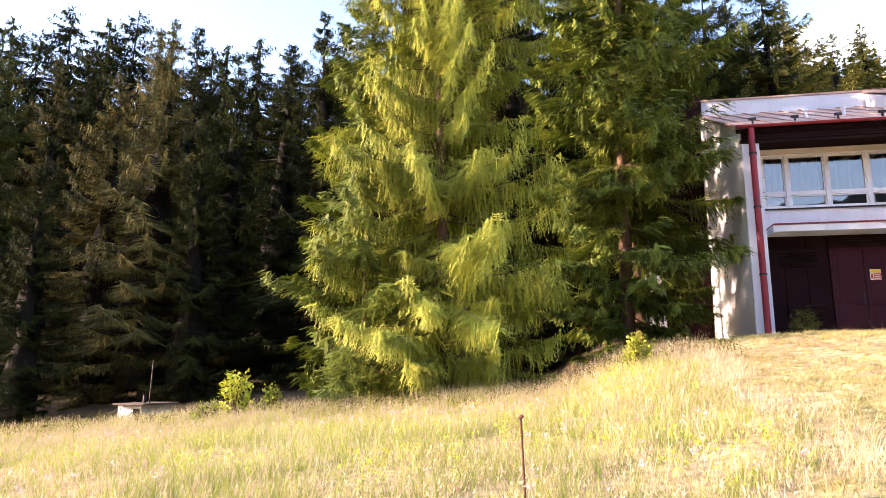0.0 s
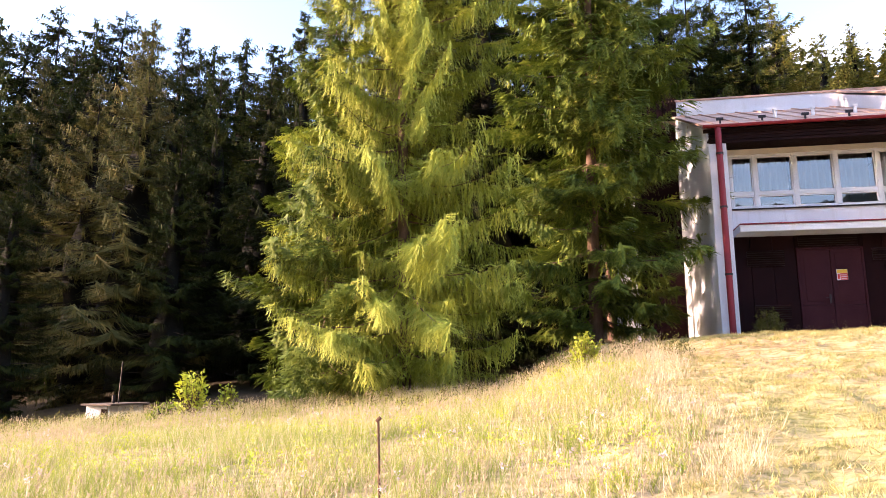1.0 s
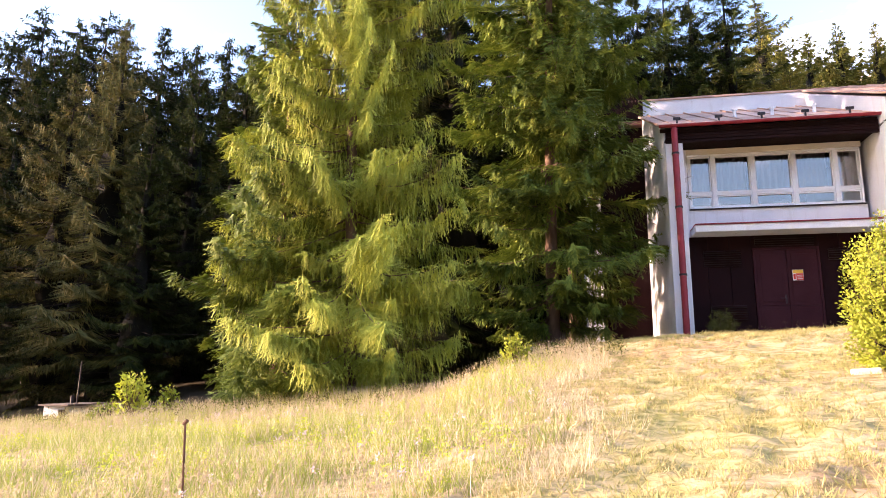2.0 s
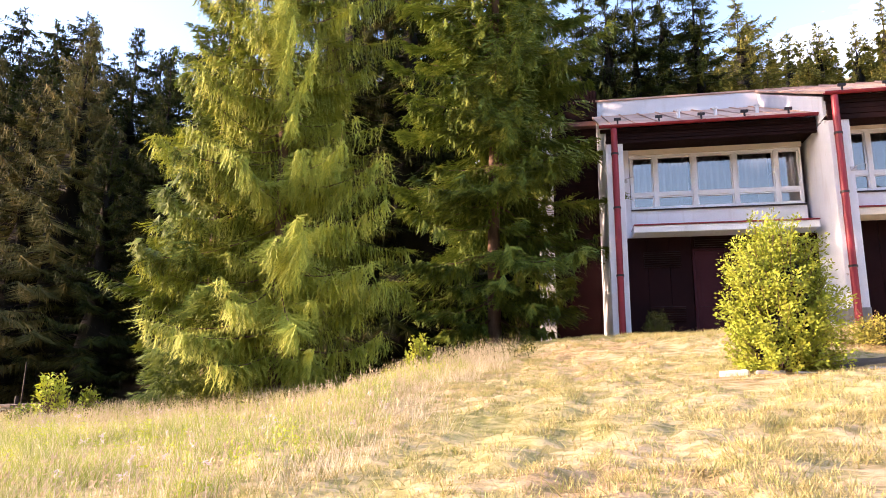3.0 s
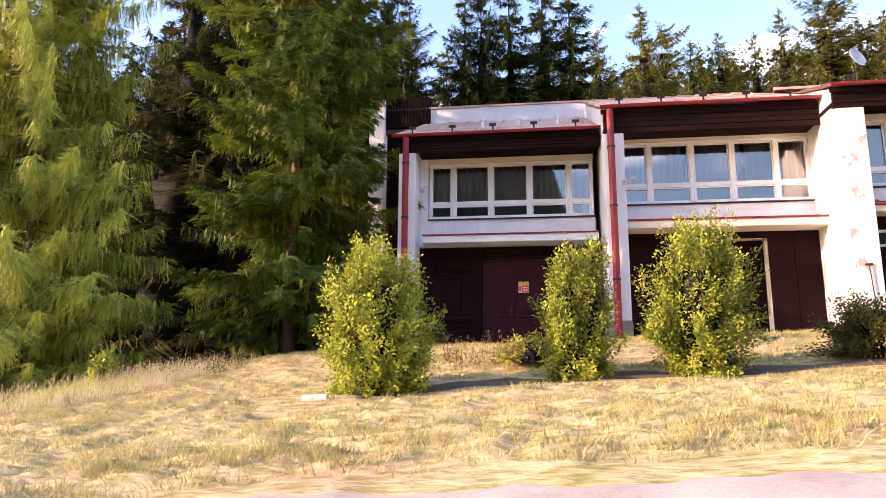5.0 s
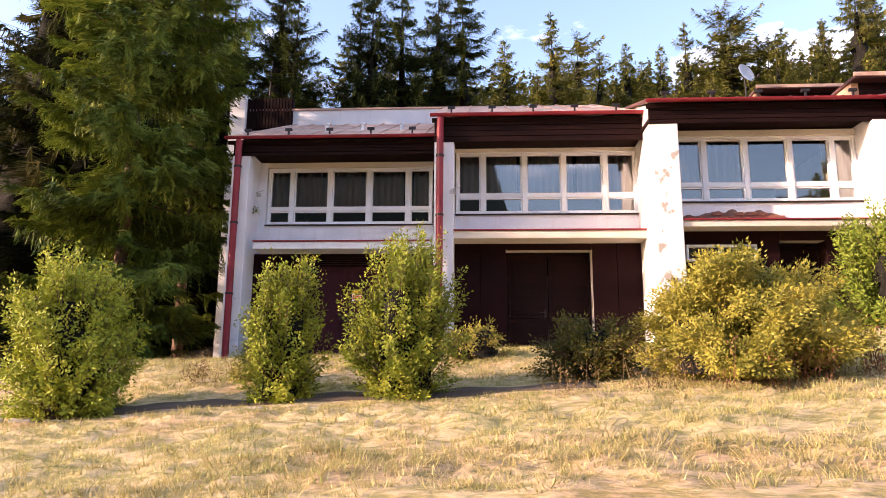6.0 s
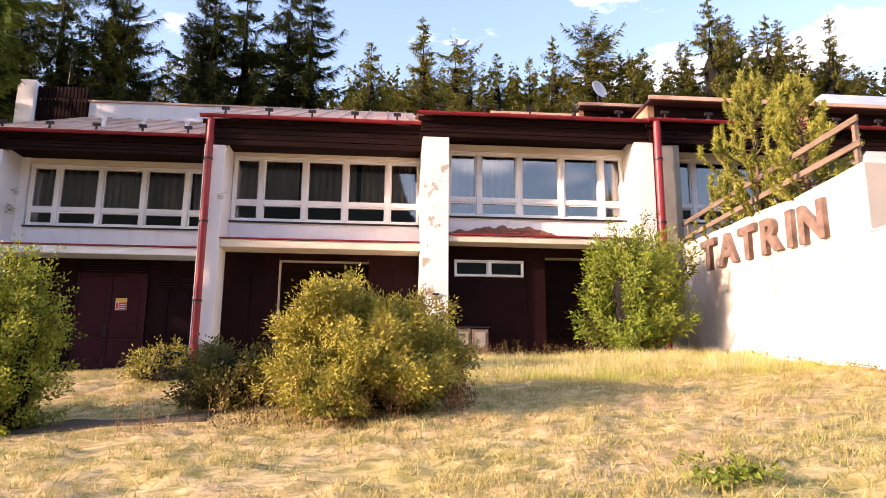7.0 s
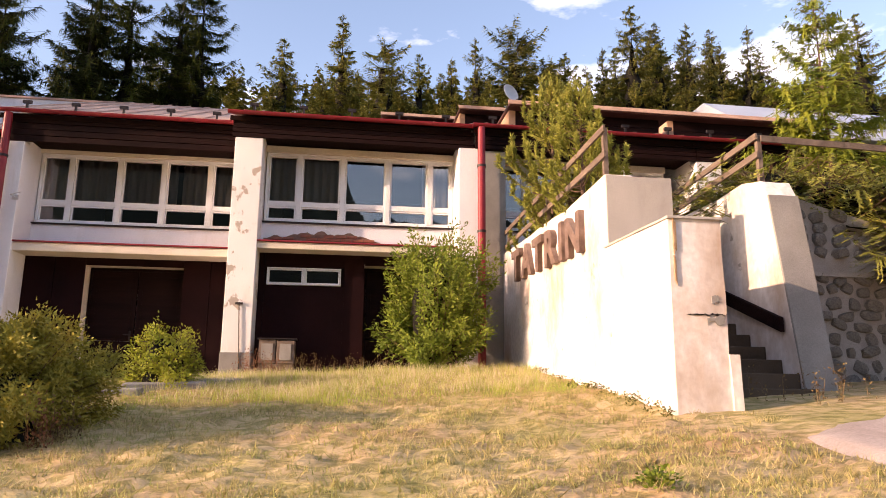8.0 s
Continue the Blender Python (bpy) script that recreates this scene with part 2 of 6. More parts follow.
ROOF_DARK = surface("dark_roof_sheet", [(0.10, 0.045, 0.040), (0.16, 0.08, 0.07)], 0.5, metal=0.2, scale=1.0, fine=30, bump=0.12)
FRAME = surface("white_window_paint", [(0.78, 0.80, 0.84), (0.84, 0.86, 0.90)], 0.45, scale=3, fine=60, bump=0.08, spec=0.4)
DARK_METAL = surface("dark_metal", [(0.03, 0.025, 0.025), (0.06, 0.05, 0.05)], 0.5, metal=0.6, scale=5, fine=60, bump=0.1)
# near-black, so the dimness of the rooms sits in the wall colour
ROOM = surface("dimmed_room_wall", [(0.028, 0.026, 0.024), (0.045, 0.042, 0.038)], 0.9, scale=1, fine=30, bump=0.1)
CURTAIN = surface("grey_curtain", [(0.54, 0.50, 0.46), (0.66, 0.62, 0.575)], 0.9, scale=1.5, fine=120, bump=0.2)
RAIL_WOOD = surface("weathered_rail_wood", [(0.12, 0.09, 0.071), (0.23, 0.175, 0.142)], 0.75, scale=3, fine=40, bump=0.4, stretch=(3, 0.3, 3))
LETTER = surface("brown_letter_paint", [(0.11, 0.075, 0.065), (0.22, 0.155, 0.135)], 0.6, scale=6, fine=50, bump=0.3)
STONE = surface("field_stone", [(0.13, 0.12, 0.11), (0.27, 0.25, 0.22)], 0.9, scale=5, fine=40, bump=0.6)
MORTAR = surface("grey_mortar", [(0.30, 0.28, 0.26), (0.40, 0.375, 0.35)], 0.95, scale=4, fine=70, bump=0.5)
PAVING = surface("worn_asphalt", [(0.32, 0.268, 0.245), (0.43, 0.365, 0.335)], 0.95, scale=1.6, fine=45, bump=0.15, spec=0.12,
                 stain=(0.5, (0.14, 0.12, 0.11), 1.5, (1, 1, 1), 0.52, 0.7))
# worn path colour, darkened to hold the shade by shrubs and on steps
SHADED_PATH = surface("old_path_and_shade", [(0.065, 0.046, 0.031), (0.125, 0.092, 0.063)], 0.9, scale=2, fine=90, bump=0.5)
BRICK_BED = surface("brick_bed", [(0.16, 0.085, 0.065), (0.28, 0.18, 0.14)], 0.95, scale=7, fine=60, bump=0.6)
BRICK = surface("bare_brick", [(0.24, 0.085, 0.06), (0.36, 0.15, 0.10)], 0.9, scale=9, fine=60, bump=0.6)
# near-black colour of the added cores: shade inside crowns and shrubs
INNER_SHADE = surface("inner_shade", [(0.004, 0.004, 0.003), (0.010, 0.009, 0.006)], 0.95, scale=3, fine=20, bump=0.8)
# darker bark copy for distant trees, carrying the shade inside the wood
SHADED_BARK = surface("shaded_limb_bark", [(0.018, 0.013, 0.010), (0.045, 0.032, 0.024)], 0.95, scale=6, fine=30, bump=0.6)
BARK = surface("spruce_bark", [(0.09, 0.055, 0.04), (0.19, 0.12, 0.085)], 0.95, scale=6, fine=30, bump=0.8, stretch=(1, 1, 0.3))
HILL = surface("wooded_hill", [(0.020, 0.024, 0.016), (0.045, 0.050, 0.032)], 0.95, scale=0.05, fine=1.2, bump=1.0)
EARTH = surface("bank_earth", [(0.10, 0.08, 0.045), (0.20, 0.16, 0.08)], 0.95, scale=2, fine=30, bump=0.7)
DISH = surface("dish_paint", [(0.46, 0.46, 0.48), (0.55, 0.55, 0.58)], 0.5, scale=4, fine=60, bump=0.05)
PALE_SHEET = surface("pale_blue_sheet", [(0.42, 0.46, 0.52), (0.52, 0.56, 0.62)], 0.4, metal=0.3, scale=1, fine=30, bump=0.1)
CHEEK = surface("ochre_board", [(0.42, 0.26, 0.17), (0.55, 0.36, 0.25)], 0.8, scale=2, fine=40, bump=0.2)
YELLOW = surface("yellow_sign_paint", [(0.80, 0.50, 0.04), (0.86, 0.56, 0.06)], 0.5, scale=8, fine=60, bump=0.05)
SIGN_RED = surface("red_sign_paint", [(0.62, 0.05, 0.03), (0.70, 0.07, 0.04)], 0.5, scale=8, fine=60, bump=0.05)
RUST_STAIN = surface("rust_stain", [(0.30, 0.19, 0.11), (0.44, 0.31, 0.20)], 0.9, scale=12, fine=60, bump=0.1)
RUST = surface("rusty_iron", [(0.08, 0.04, 0.025), (0.16, 0.08, 0.05)], 0.85, scale=20, fine=90, bump=0.3)

# needles of the wood, darkened: its inner shade is in their colour
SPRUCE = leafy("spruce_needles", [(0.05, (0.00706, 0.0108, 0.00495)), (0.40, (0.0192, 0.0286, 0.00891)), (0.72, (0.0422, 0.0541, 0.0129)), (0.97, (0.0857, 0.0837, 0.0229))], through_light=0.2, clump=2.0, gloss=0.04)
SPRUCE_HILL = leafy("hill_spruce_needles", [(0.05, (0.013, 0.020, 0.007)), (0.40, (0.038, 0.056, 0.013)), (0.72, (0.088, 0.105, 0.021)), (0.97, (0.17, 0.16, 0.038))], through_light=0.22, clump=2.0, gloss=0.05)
# near spruces: brighter needle copies with sunlight put into the colour
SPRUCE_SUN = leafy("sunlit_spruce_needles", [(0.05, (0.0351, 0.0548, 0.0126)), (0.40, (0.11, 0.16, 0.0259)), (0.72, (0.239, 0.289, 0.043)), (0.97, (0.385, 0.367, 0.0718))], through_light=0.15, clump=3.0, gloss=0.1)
SPRUCE_LIT = leafy("lit_spruce_needles", [(0.05, (0.0479, 0.0753, 0.0124)), (0.40, (0.132, 0.188, 0.0259)), (0.72, (0.239, 0.298, 0.0393)), (0.97, (0.371, 0.365, 0.0621))], through_light=0.15, clump=3.0)
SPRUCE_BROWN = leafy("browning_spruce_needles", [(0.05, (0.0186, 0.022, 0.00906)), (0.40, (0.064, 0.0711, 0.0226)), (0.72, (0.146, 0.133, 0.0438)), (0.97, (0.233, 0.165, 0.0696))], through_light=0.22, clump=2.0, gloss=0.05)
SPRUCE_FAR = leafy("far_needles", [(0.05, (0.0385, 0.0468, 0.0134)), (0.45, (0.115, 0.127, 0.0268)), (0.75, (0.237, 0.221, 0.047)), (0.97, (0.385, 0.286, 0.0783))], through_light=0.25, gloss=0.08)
LARCH = leafy("larch_needles", [(0.05, (0.107, 0.138, 0.0177)), (0.4, (0.23, 0.276, 0.0346)), (0.72, (0.359, 0.384, 0.0547)), (0.97, (0.47, 0.41, 0.101))], through_light=0.15, clump=3.0)
YOUNG_LARCH = leafy("young_larch_needles", [(0.05, (0.15, 0.20, 0.025)), (0.40, (0.26, 0.33, 0.038)), (0.75, (0.38, 0.43, 0.05)), (0.97, (0.50, 0.48, 0.09))], through_light=0.3)
PINE = leafy("pine_needles", [(0.05, (0.085, 0.101, 0.0176)), (0.45, (0.204, 0.225, 0.04)), (0.75, (0.306, 0.304, 0.064)), (0.97, (0.391, 0.331, 0.096))], through_light=0.2, clump=5.0)
JUNIPER = leafy("juniper_needles", [(0.05, (0.07, 0.085, 0.017)), (0.45, (0.175, 0.19, 0.034)), (0.75, (0.29, 0.285, 0.05)), (0.97, (0.42, 0.35, 0.085))], through_light=0.2, clump=3.0)
BUSH_LEAF = leafy("privet_leaves", [(0.05, (0.201, 0.263, 0.0231)), (0.40, (0.319, 0.375, 0.0326)), (0.75, (0.448, 0.482, 0.0462)), (0.97, (0.59, 0.549, 0.0788))], through_light=0.15, clump=6.0, speckle=0.2)
HEDGE_LEAF = leafy("dark_privet_leaves", [(0.05, (0.101, 0.14, 0.0142)), (0.40, (0.196, 0.236, 0.0227)), (0.75, (0.333, 0.355, 0.034)), (0.97, (0.523, 0.462, 0.0662))], through_light=0.15, clump=6.0, speckle=0.2)
DARK_LEAF = leafy("dark_shrub_leaves", [(0.05, (0.0325, 0.0425, 0.0084)), (0.45, (0.078, 0.085, 0.015)), (0.8, (0.156, 0.136, 0.021)), (0.97, (0.312, 0.204, 0.048))], through_light=0.3)
DRY_LEAF = leafy("yellowing_shrub_leaves", [(0.05, (0.111, 0.112, 0.0183)), (0.4, (0.193, 0.185, 0.0263)), (0.75, (0.277, 0.239, 0.0403)), (0.97, (0.331, 0.225, 0.0622))], through_light=0.15, clump=4.0)
DOCK = leafy("dock_seed", [(0.05, (0.07, 0.025, 0.015)), (0.45, (0.15, 0.065, 0.035)), (0.8, (0.24, 0.12, 0.06)), (0.97, (0.32, 0.20, 0.10))], through_light=0.2)
DRY_WEED = leafy("dry_weed_leaves", [(0.05, (0.07, 0.045, 0.02)), (0.45, (0.17, 0.11, 0.05)), (0.8, (0.27, 0.20, 0.09)), (0.97, (0.34, 0.28, 0.12))], through_light=0.3)
WILLOW_LEAF = leafy("willow_leaves", [(0.05, (0.08, 0.125, 0.0144)), (0.40, (0.144, 0.203, 0.0224)), (0.75, (0.216, 0.273, 0.032)), (0.97, (0.32, 0.328, 0.08))], through_light=0.15)
PETAL = leafy("pale_flower_heads", [(0.05, (0.55, 0.45, 0.45)), (0.5, (0.66, 0.58, 0.60)), (0.97, (0.75, 0.70, 0.66))], through_light=0.3)
LAWN_STRAW = leafy("trodden_grass", [(0.05, (0.22, 0.18, 0.06)), (0.40, (0.35, 0.30, 0.12)), (0.75, (0.46, 0.39, 0.19)), (0.97, (0.58, 0.49, 0.28))], through_light=0.3)
LAWN_GREEN = leafy("olive_lawn_grass", [(0.05, (0.15, 0.16, 0.05)), (0.45, (0.27, 0.27, 0.09)), (0.8, (0.40, 0.38, 0.16)), (0.97, (0.52, 0.46, 0.25))], through_light=0.35)
STRAW = leafy("dry_grass", [(0.05, (0.367, 0.302, 0.14)), (0.40, (0.572, 0.497, 0.324)), (0.75, (0.691, 0.605, 0.432)), (0.97, (0.81, 0.713, 0.464))], through_light=0.35)
SEED = leafy("grass_seed", [(0.05, (0.42, 0.33, 0.20)), (0.45, (0.58, 0.47, 0.31)), (0.8, (0.68, 0.57, 0.40)), (0.97, (0.76, 0.66, 0.48))], through_light=0.3)
GREEN_GRASS = leafy("green_grass", [(0.05, (0.144, 0.204, 0.0364)), (0.45, (0.314, 0.374, 0.0729)), (0.8, (0.482, 0.475, 0.134)), (0.97, (0.651, 0.543, 0.243))], through_light=0.4)


def ground_material():
    """Dry, trodden turf: straw and bare earth, green patches towards the meadow."""
    m, n, l, b = node_mat("dry_turf")
    tc = n.new("ShaderNodeTexCoord")
    cols = []
    for s, d, stops in ((0.45, 6, [(0.35, (0.40, 0.28, 0.165)), (0.5, (0.45, 0.36, 0.21)), (0.65, (0.35, 0.31, 0.14))]),
                        (11.0, 5, [(0.40, (0.58, 0.62, 0.44)), (0.48, (0.80, 0.80, 0.68)), (0.56, (1.03, 1.00, 0.97))])):
        t = n.new("ShaderNodeTexNoise")
        t.inputs["Scale"].default_value, t.inputs["Detail"].default_value, t.inputs["Roughness"].default_value = s, d, 0.6
        mp = n.new("ShaderNodeMapping")
        mp.inputs["Scale"].default_value = (0.45, 1.0, 1.0) if s > 1 else (1.0, 1.0, 1.0)
        l.new(tc.outputs["Object"], mp.inputs["Vector"])
        l.new(mp.outputs["Vector"], t.inputs["Vector"])
        r = ramp(n, stops)
        l.new(t.outputs["Fac"], r.inputs["Fac"])
        cols.append((r, t))
    mul = n.new("ShaderNodeMix")
    mul.data_type, mul.blend_type = "RGBA", "MULTIPLY"
    mul.inputs["Factor"].default_value = 1.0
    l.new(cols[0][0].outputs["Color"], mul.inputs["A"])
    l.new(cols[1][0].outputs["Color"], mul.inputs["B"])
    # forest floor beyond the meadow's edge
    sep, mr, mr2, mx, mulm = n.new("ShaderNodeSeparateXYZ"), n.new("ShaderNodeMapRange"), n.new("ShaderNodeMapRange"), n.new("ShaderNodeMix"), n.new("ShaderNodeMath")
    l.new(tc.outputs["Object"], sep.inputs["Vector"])
    mr.inputs["From Min"].default_value, mr.inputs["From Max"].default_value = 13.0, 15.5
    mr2.inputs["From Min"].default_value, mr2.inputs["From Max"].default_value = 3.5, 1.5
    l.new(sep.outputs["Y"], mr.inputs["Value"])
    l.new(sep.outputs["X"], mr2.inputs["Value"])
    mulm.operation = "MULTIPLY"
    l.new(mr.outputs["Result"], mulm.inputs[0])
    l.new(mr2.outputs["Result"], mulm.inputs[1])
    mx.data_type = "RGBA"
    mx.inputs["B"].default_value = (0.07, 0.055, 0.035, 1)
    l.new(mulm.outputs["Value"], mx.inputs["Factor"])
    l.new(mul.outputs["Result"], mx.inputs["A"])
    l.new(mx.outputs["Result"], b.inputs["Base Color"])
    b.inputs["Roughness"].default_value, b.inputs["Specular IOR Level"].default_value = 0.95, 0.1
    bp = n.new("ShaderNodeBump")
    bp.inputs["Strength"].default_value, bp.inputs["Distance"].default_value = 0.8, 0.06
    l.new(cols[1][1].outputs["Fac"], bp.inputs["Height"])
    l.new(bp.outputs["Normal"], b.inputs["Normal"])
    return m


TURF = ground_material()


def glass_material():
    m, n, l, b = node_mat("window_glass")
    n.remove(b)
    fr, tr, gl, mx = n.new("ShaderNodeFresnel"), n.new("ShaderNodeBsdfTransparent"), n.new("ShaderNodeBsdfGlossy"), n.new("ShaderNodeMixShader")
    fr.inputs["IOR"].default_value = 2.8
    tr.inputs["Color"].default_value = (0.94, 0.95, 0.95, 1)
    gl.inputs["Roughness"].default_value = 0.015
    l.new(fr.outputs["Fac"], mx.inputs["Fac"])
    l.new(tr.outputs["BSDF"], mx.inputs[1])
    l.new(gl.outputs["BSDF"], mx.inputs[2])
    l.new(mx.outputs["Shader"], n["Material Output"].inputs["Surface"])
    return m


GLASS = glass_material()


# ---- ground, drive and path ----
def make_ground():
    xs = np.concatenate([np.linspace(-500, -60, 12), np.linspace(-50, -16, 18), np.linspace(-15, 0.9, 54), np.arange(1.0, 20.65, 0.095), np.linspace(20.8, 27, 22), np.linspace(28, 70, 22), np.linspace(90, 500, 12)])
    ys = np.concatenate([np.linspace(-500, -30, 12), np.linspace(-20, -1, 12), np.linspace(0, 3.0, 10), np.arange(3.1, 11.0, 0.075), np.linspace(11.1, 20, 60), np.linspace(21, 60, 40), np.linspace(65, 130, 14), np.linspace(150, 600, 10)])
    gx, gy = np.meshgrid(xs, ys)
    g = ground_z(gx, gy)
    nx, ny = len(xs), len(ys)
    i = np.arange(nx * ny).reshape(ny, nx)
    bag = Bag()
    bag.add(np.stack([gx, gy, g], -1), np.stack([i[:-1, :-1], i[:-1, 1:], i[1:, 1:], i[1:, :-1]], -1).reshape(-1, 4))
    return tagged(put("ground", bag.mesh("ground", TURF, True)), "dry trodden grass slope rising to the lodge", "ground", kind="structure")


make_ground()


def sheet(name, x_list, low, high, material, label, rows=10, lift=0.03):
    """A worn paved sheet that follows the ground between two curves y = low(x), y = high(x), with a thin edge."""
    bag = Bag()
    x = np.asarray(x_list)
    t = np.linspace(0, 1, rows)
    gx = np.repeat(x[None], rows, 0)
    gy = low(x)[None] + (high(x) - low(x))[None] * t[:, None]
    top = ground_z(gx, gy, 0.0) + lift + 0.02
    edge = np.zeros_like(top)
    edge[0, :] = edge[-1, :] = edge[:, 0] = edge[:, -1] = 0.14
    i = np.arange(gx.size).reshape(gx.shape)
    bag.add(np.stack([gx, gy, top - edge], -1), np.stack([i[:-1, :-1], i[:-1, 1:], i[1:, 1:], i[1:, :-1]], -1).reshape(-1, 4))
    return tagged(put(name, bag.mesh(name, material, True)), label, name, kind="structure")


def drive_edge(x):
    return 4.9 + 0.95 * smooth((x - 5.0) / 1.1) - 1.5 * smooth((x - 12.6) / 2.0) + 0.05 * np.sin(x * 5) + 0.035 * np.sin(x * 13)


sheet("road", np.linspace(5.0, 15.0, 90), lambda x: -14 + 0.2 * np.sin(x * 2), drive_edge, PAVING, "pale worn asphalt drive with a ragged grassy edge", 30)
# widened beyond the path to take in dark soil and the shrubs' shadow
sheet("pavement", np.linspace(6.2, 12.0, 60), lambda x: 9.42 + 0.02 * np.sin(x * 3.1), lambda x: 10.30 + 0.10 * np.sin(x * 4.3 + 1) + 0.05 * np.sin(x * 11), SHADED_PATH, "narrow worn footpath beside the shrubs, their shadow in its colour", 5, 0.0)
sheet("forecourt", np.linspace(20.2, 30.0, 60), lambda x: 2 + 0.4 * (x - 20) + 0 * x, lambda x: 8.25 + 0.42 * np.clip(x - 20.4, 0, 4) + 0.05 * np.sin(x * 7), PAVING, "pale asphalt in front of the stone wall", 12)

# broken concrete slabs leading to the lodge
for sx, sy, sw, sl, st in ((14.30, 12.75, 0.52, 0.50, 12), (14.75, 13.55, 0.50, 0.42, 20), (13.75, 12.2, 0.40, 0.35, 4)):
    slab = part("concrete_slab", boxes((-sw, sw, -sl, sl, -0.12, 0.03)), CONCRETE, bevel=0.02)
    slab.matrix_world = pose(sx, sy, gz(sx, sy) + 0.04, 2.0, -1.5, st)
    tagged(slab, "broken grey concrete slab set in the grass", "slab", "slabs towards the lodge")

# white kerb stones at the end of the path
for i in range(14):
    kx = 5.42 + i * 0.40
    ky = 9.34 + 0.02 * math.sin(kx * 3)
    k = part("kerb_stone", boxes((-0.16, 0.16, -0.04, 0.04, -0.15, 0.02)), PLASTER_WORN if i < 1 else GREY_PLASTER if i in (2, 6, 7) else CONCRETE, bevel=0.02)
    k.matrix_world = pose(kx, ky, gz(kx, ky) + 0.05 - 0.014 * min(i, 4) + random.uniform(-0.05, 0.0), random.uniform(-7, 7), random.uniform(-5, 5) - 3, random.uniform(-7, 7))
    tagged(k, "pale weathered kerb stone sunk in the grass" if i < 1 else "grey kerb stone along the footpath", "kerb stone", "kerb stones by the footpath")

# ---- the lodge ----
lodge = thing("lodge_building", "white two-storey lodge with dark maroon ground floor and red gutters", "building", at=(12.0, 20.0, 2.9))

# bays: left, right, front of the piers, window wall, ground wall, eave height, roof slope, sill, transom, head, mullions
BAYS = [
    dict(x0=4.57, x1=9.58, f=17.88, w=18.75, g=18.62, eave=8.10, slope=0.45, sill=6.10, tr=6.51, head=7.60, win=(5.22, 9.45), mull=(5.86, 6.84, 7.84, 8.84), fas=7.66, slab=(5.33, 5.55), base=2.6),
    dict(x0=9.58, x1=14.37, f=17.18, w=18.00, g=17.87, eave=8.33, slope=0.45, sill=6.16, tr=6.62, head=7.72, win=(10.07, 14.40), mull=(10.72, 11.72, 12.65, 13.64), fas=7.70, slab=(5.42, 5.64), base=2.7),
    dict(x0=14.30, x1=19.30, f=16.35, w=17.00, g=16.90, eave=8.25, slope=0.33, sill=6.16, tr=6.55, head=7.68, win=(14.95, 18.96), mull=(15.65, 16.56, 17.53, 18.44), fas=7.76, slab=(5.48, 5.66), base=2.8),
    dict(x0=19.30, x1=24.30, f=16.25, w=17.00, g=16.90, eave=8.25, slope=0.35, sill=6.16, tr=6.55, head=7.68, win=(19.98, 23.9), mull=(20.6, 21.6, 22.6, 23.4), fas=7.76, slab=(5.48, 5.66), base=2.8),
    dict(x0=24.30, x1=30.00, f=16.25, w=17.00, g=16.90, eave=8.25, slope=0.35, sill=6.16, tr=6.55, head=7.68, win=(24.9, 29.5), mull=(25.8, 27.0, 28.2), fas=7.76, slab=(5.48, 5.66), base=2.8),
]
RIDGE = 22.6


def window_in(x0, x1, z0, z1, y, mullions, transom, post=0.052, rim=0.06, s=0.034, parent=lodge):
    """A timber window: outer frame, posts and transom; every light has its sash and its pane."""
    win = part("window", boxes((x0, x1, y, y + 0.12, z0, z0 + rim), (x0, x1, y, y + 0.12, z1 - rim, z1), (x0, x0 + rim, y, y + 0.12, z0 + rim, z1 - rim), (x1 - rim, x1, y, y + 0.12, z0 + rim, z1 - rim)), FRAME, parent, "white timber ribbon window", bevel=0.008)
    for m in mullions:
        part("mullion", boxes((m - post, m + post, y - 0.01, y + 0.12, z0 + rim, z1 - rim)), FRAME, win, bevel=0.008)
    if transom:
        xs = [x0 + rim] + [v for m in mullions for v in (m - post, m + post)] + [x1 - rim]
        for a, c in zip(xs[::2], xs[1::2]):
            part("transom", boxes((a, c, y + 0.005, y + 0.115, transom - 0.042, transom + 0.042)), FRAME, win, bevel=0.006)
    cuts = [x0 + rim] + [v for m in mullions for v in (m - post, m + post)] + [x1 - rim]
    rows = [(z0 + rim, transom - 0.042), (transom + 0.042, z1 - rim)] if transom else [(z0 + rim, z1 - rim)]
    for a, c in zip(cuts[::2], cuts[1::2]):
        for lo, hi in rows:
            part("sash", boxes((a + 0.003, c - 0.003, y + 0.02, y + 0.09, lo + 0.003, lo + s), (a + 0.003, c - 0.003, y + 0.02, y + 0.09, hi - s, hi - 0.003), (a + 0.003, a + s, y + 0.02, y + 0.09, lo + s, hi - s), (c - s, c - 0.003, y + 0.02, y + 0.09, lo + s, hi - s)), FRAME, win)
            tilt = 0.0015 * random.uniform(-1, 1)
            xa, xc, za, zc = a + s - 0.005, c - s + 0.005, lo + s - 0.005, hi - s + 0.005
            me = bpy.data.meshes.new("pane")
            me.from_pydata([(u, y + 0.053 + tilt * (u - a) / 0.5, v) for u, v in ((xa, za), (xc, za), (xc, zc), (xa, zc))], [], [(0, 1, 2, 3)])
            me.materials.append(GLASS)
            p = put("pane", me, win, "clear reflecting glass pane")
            p.visible_shadow = False
    return win


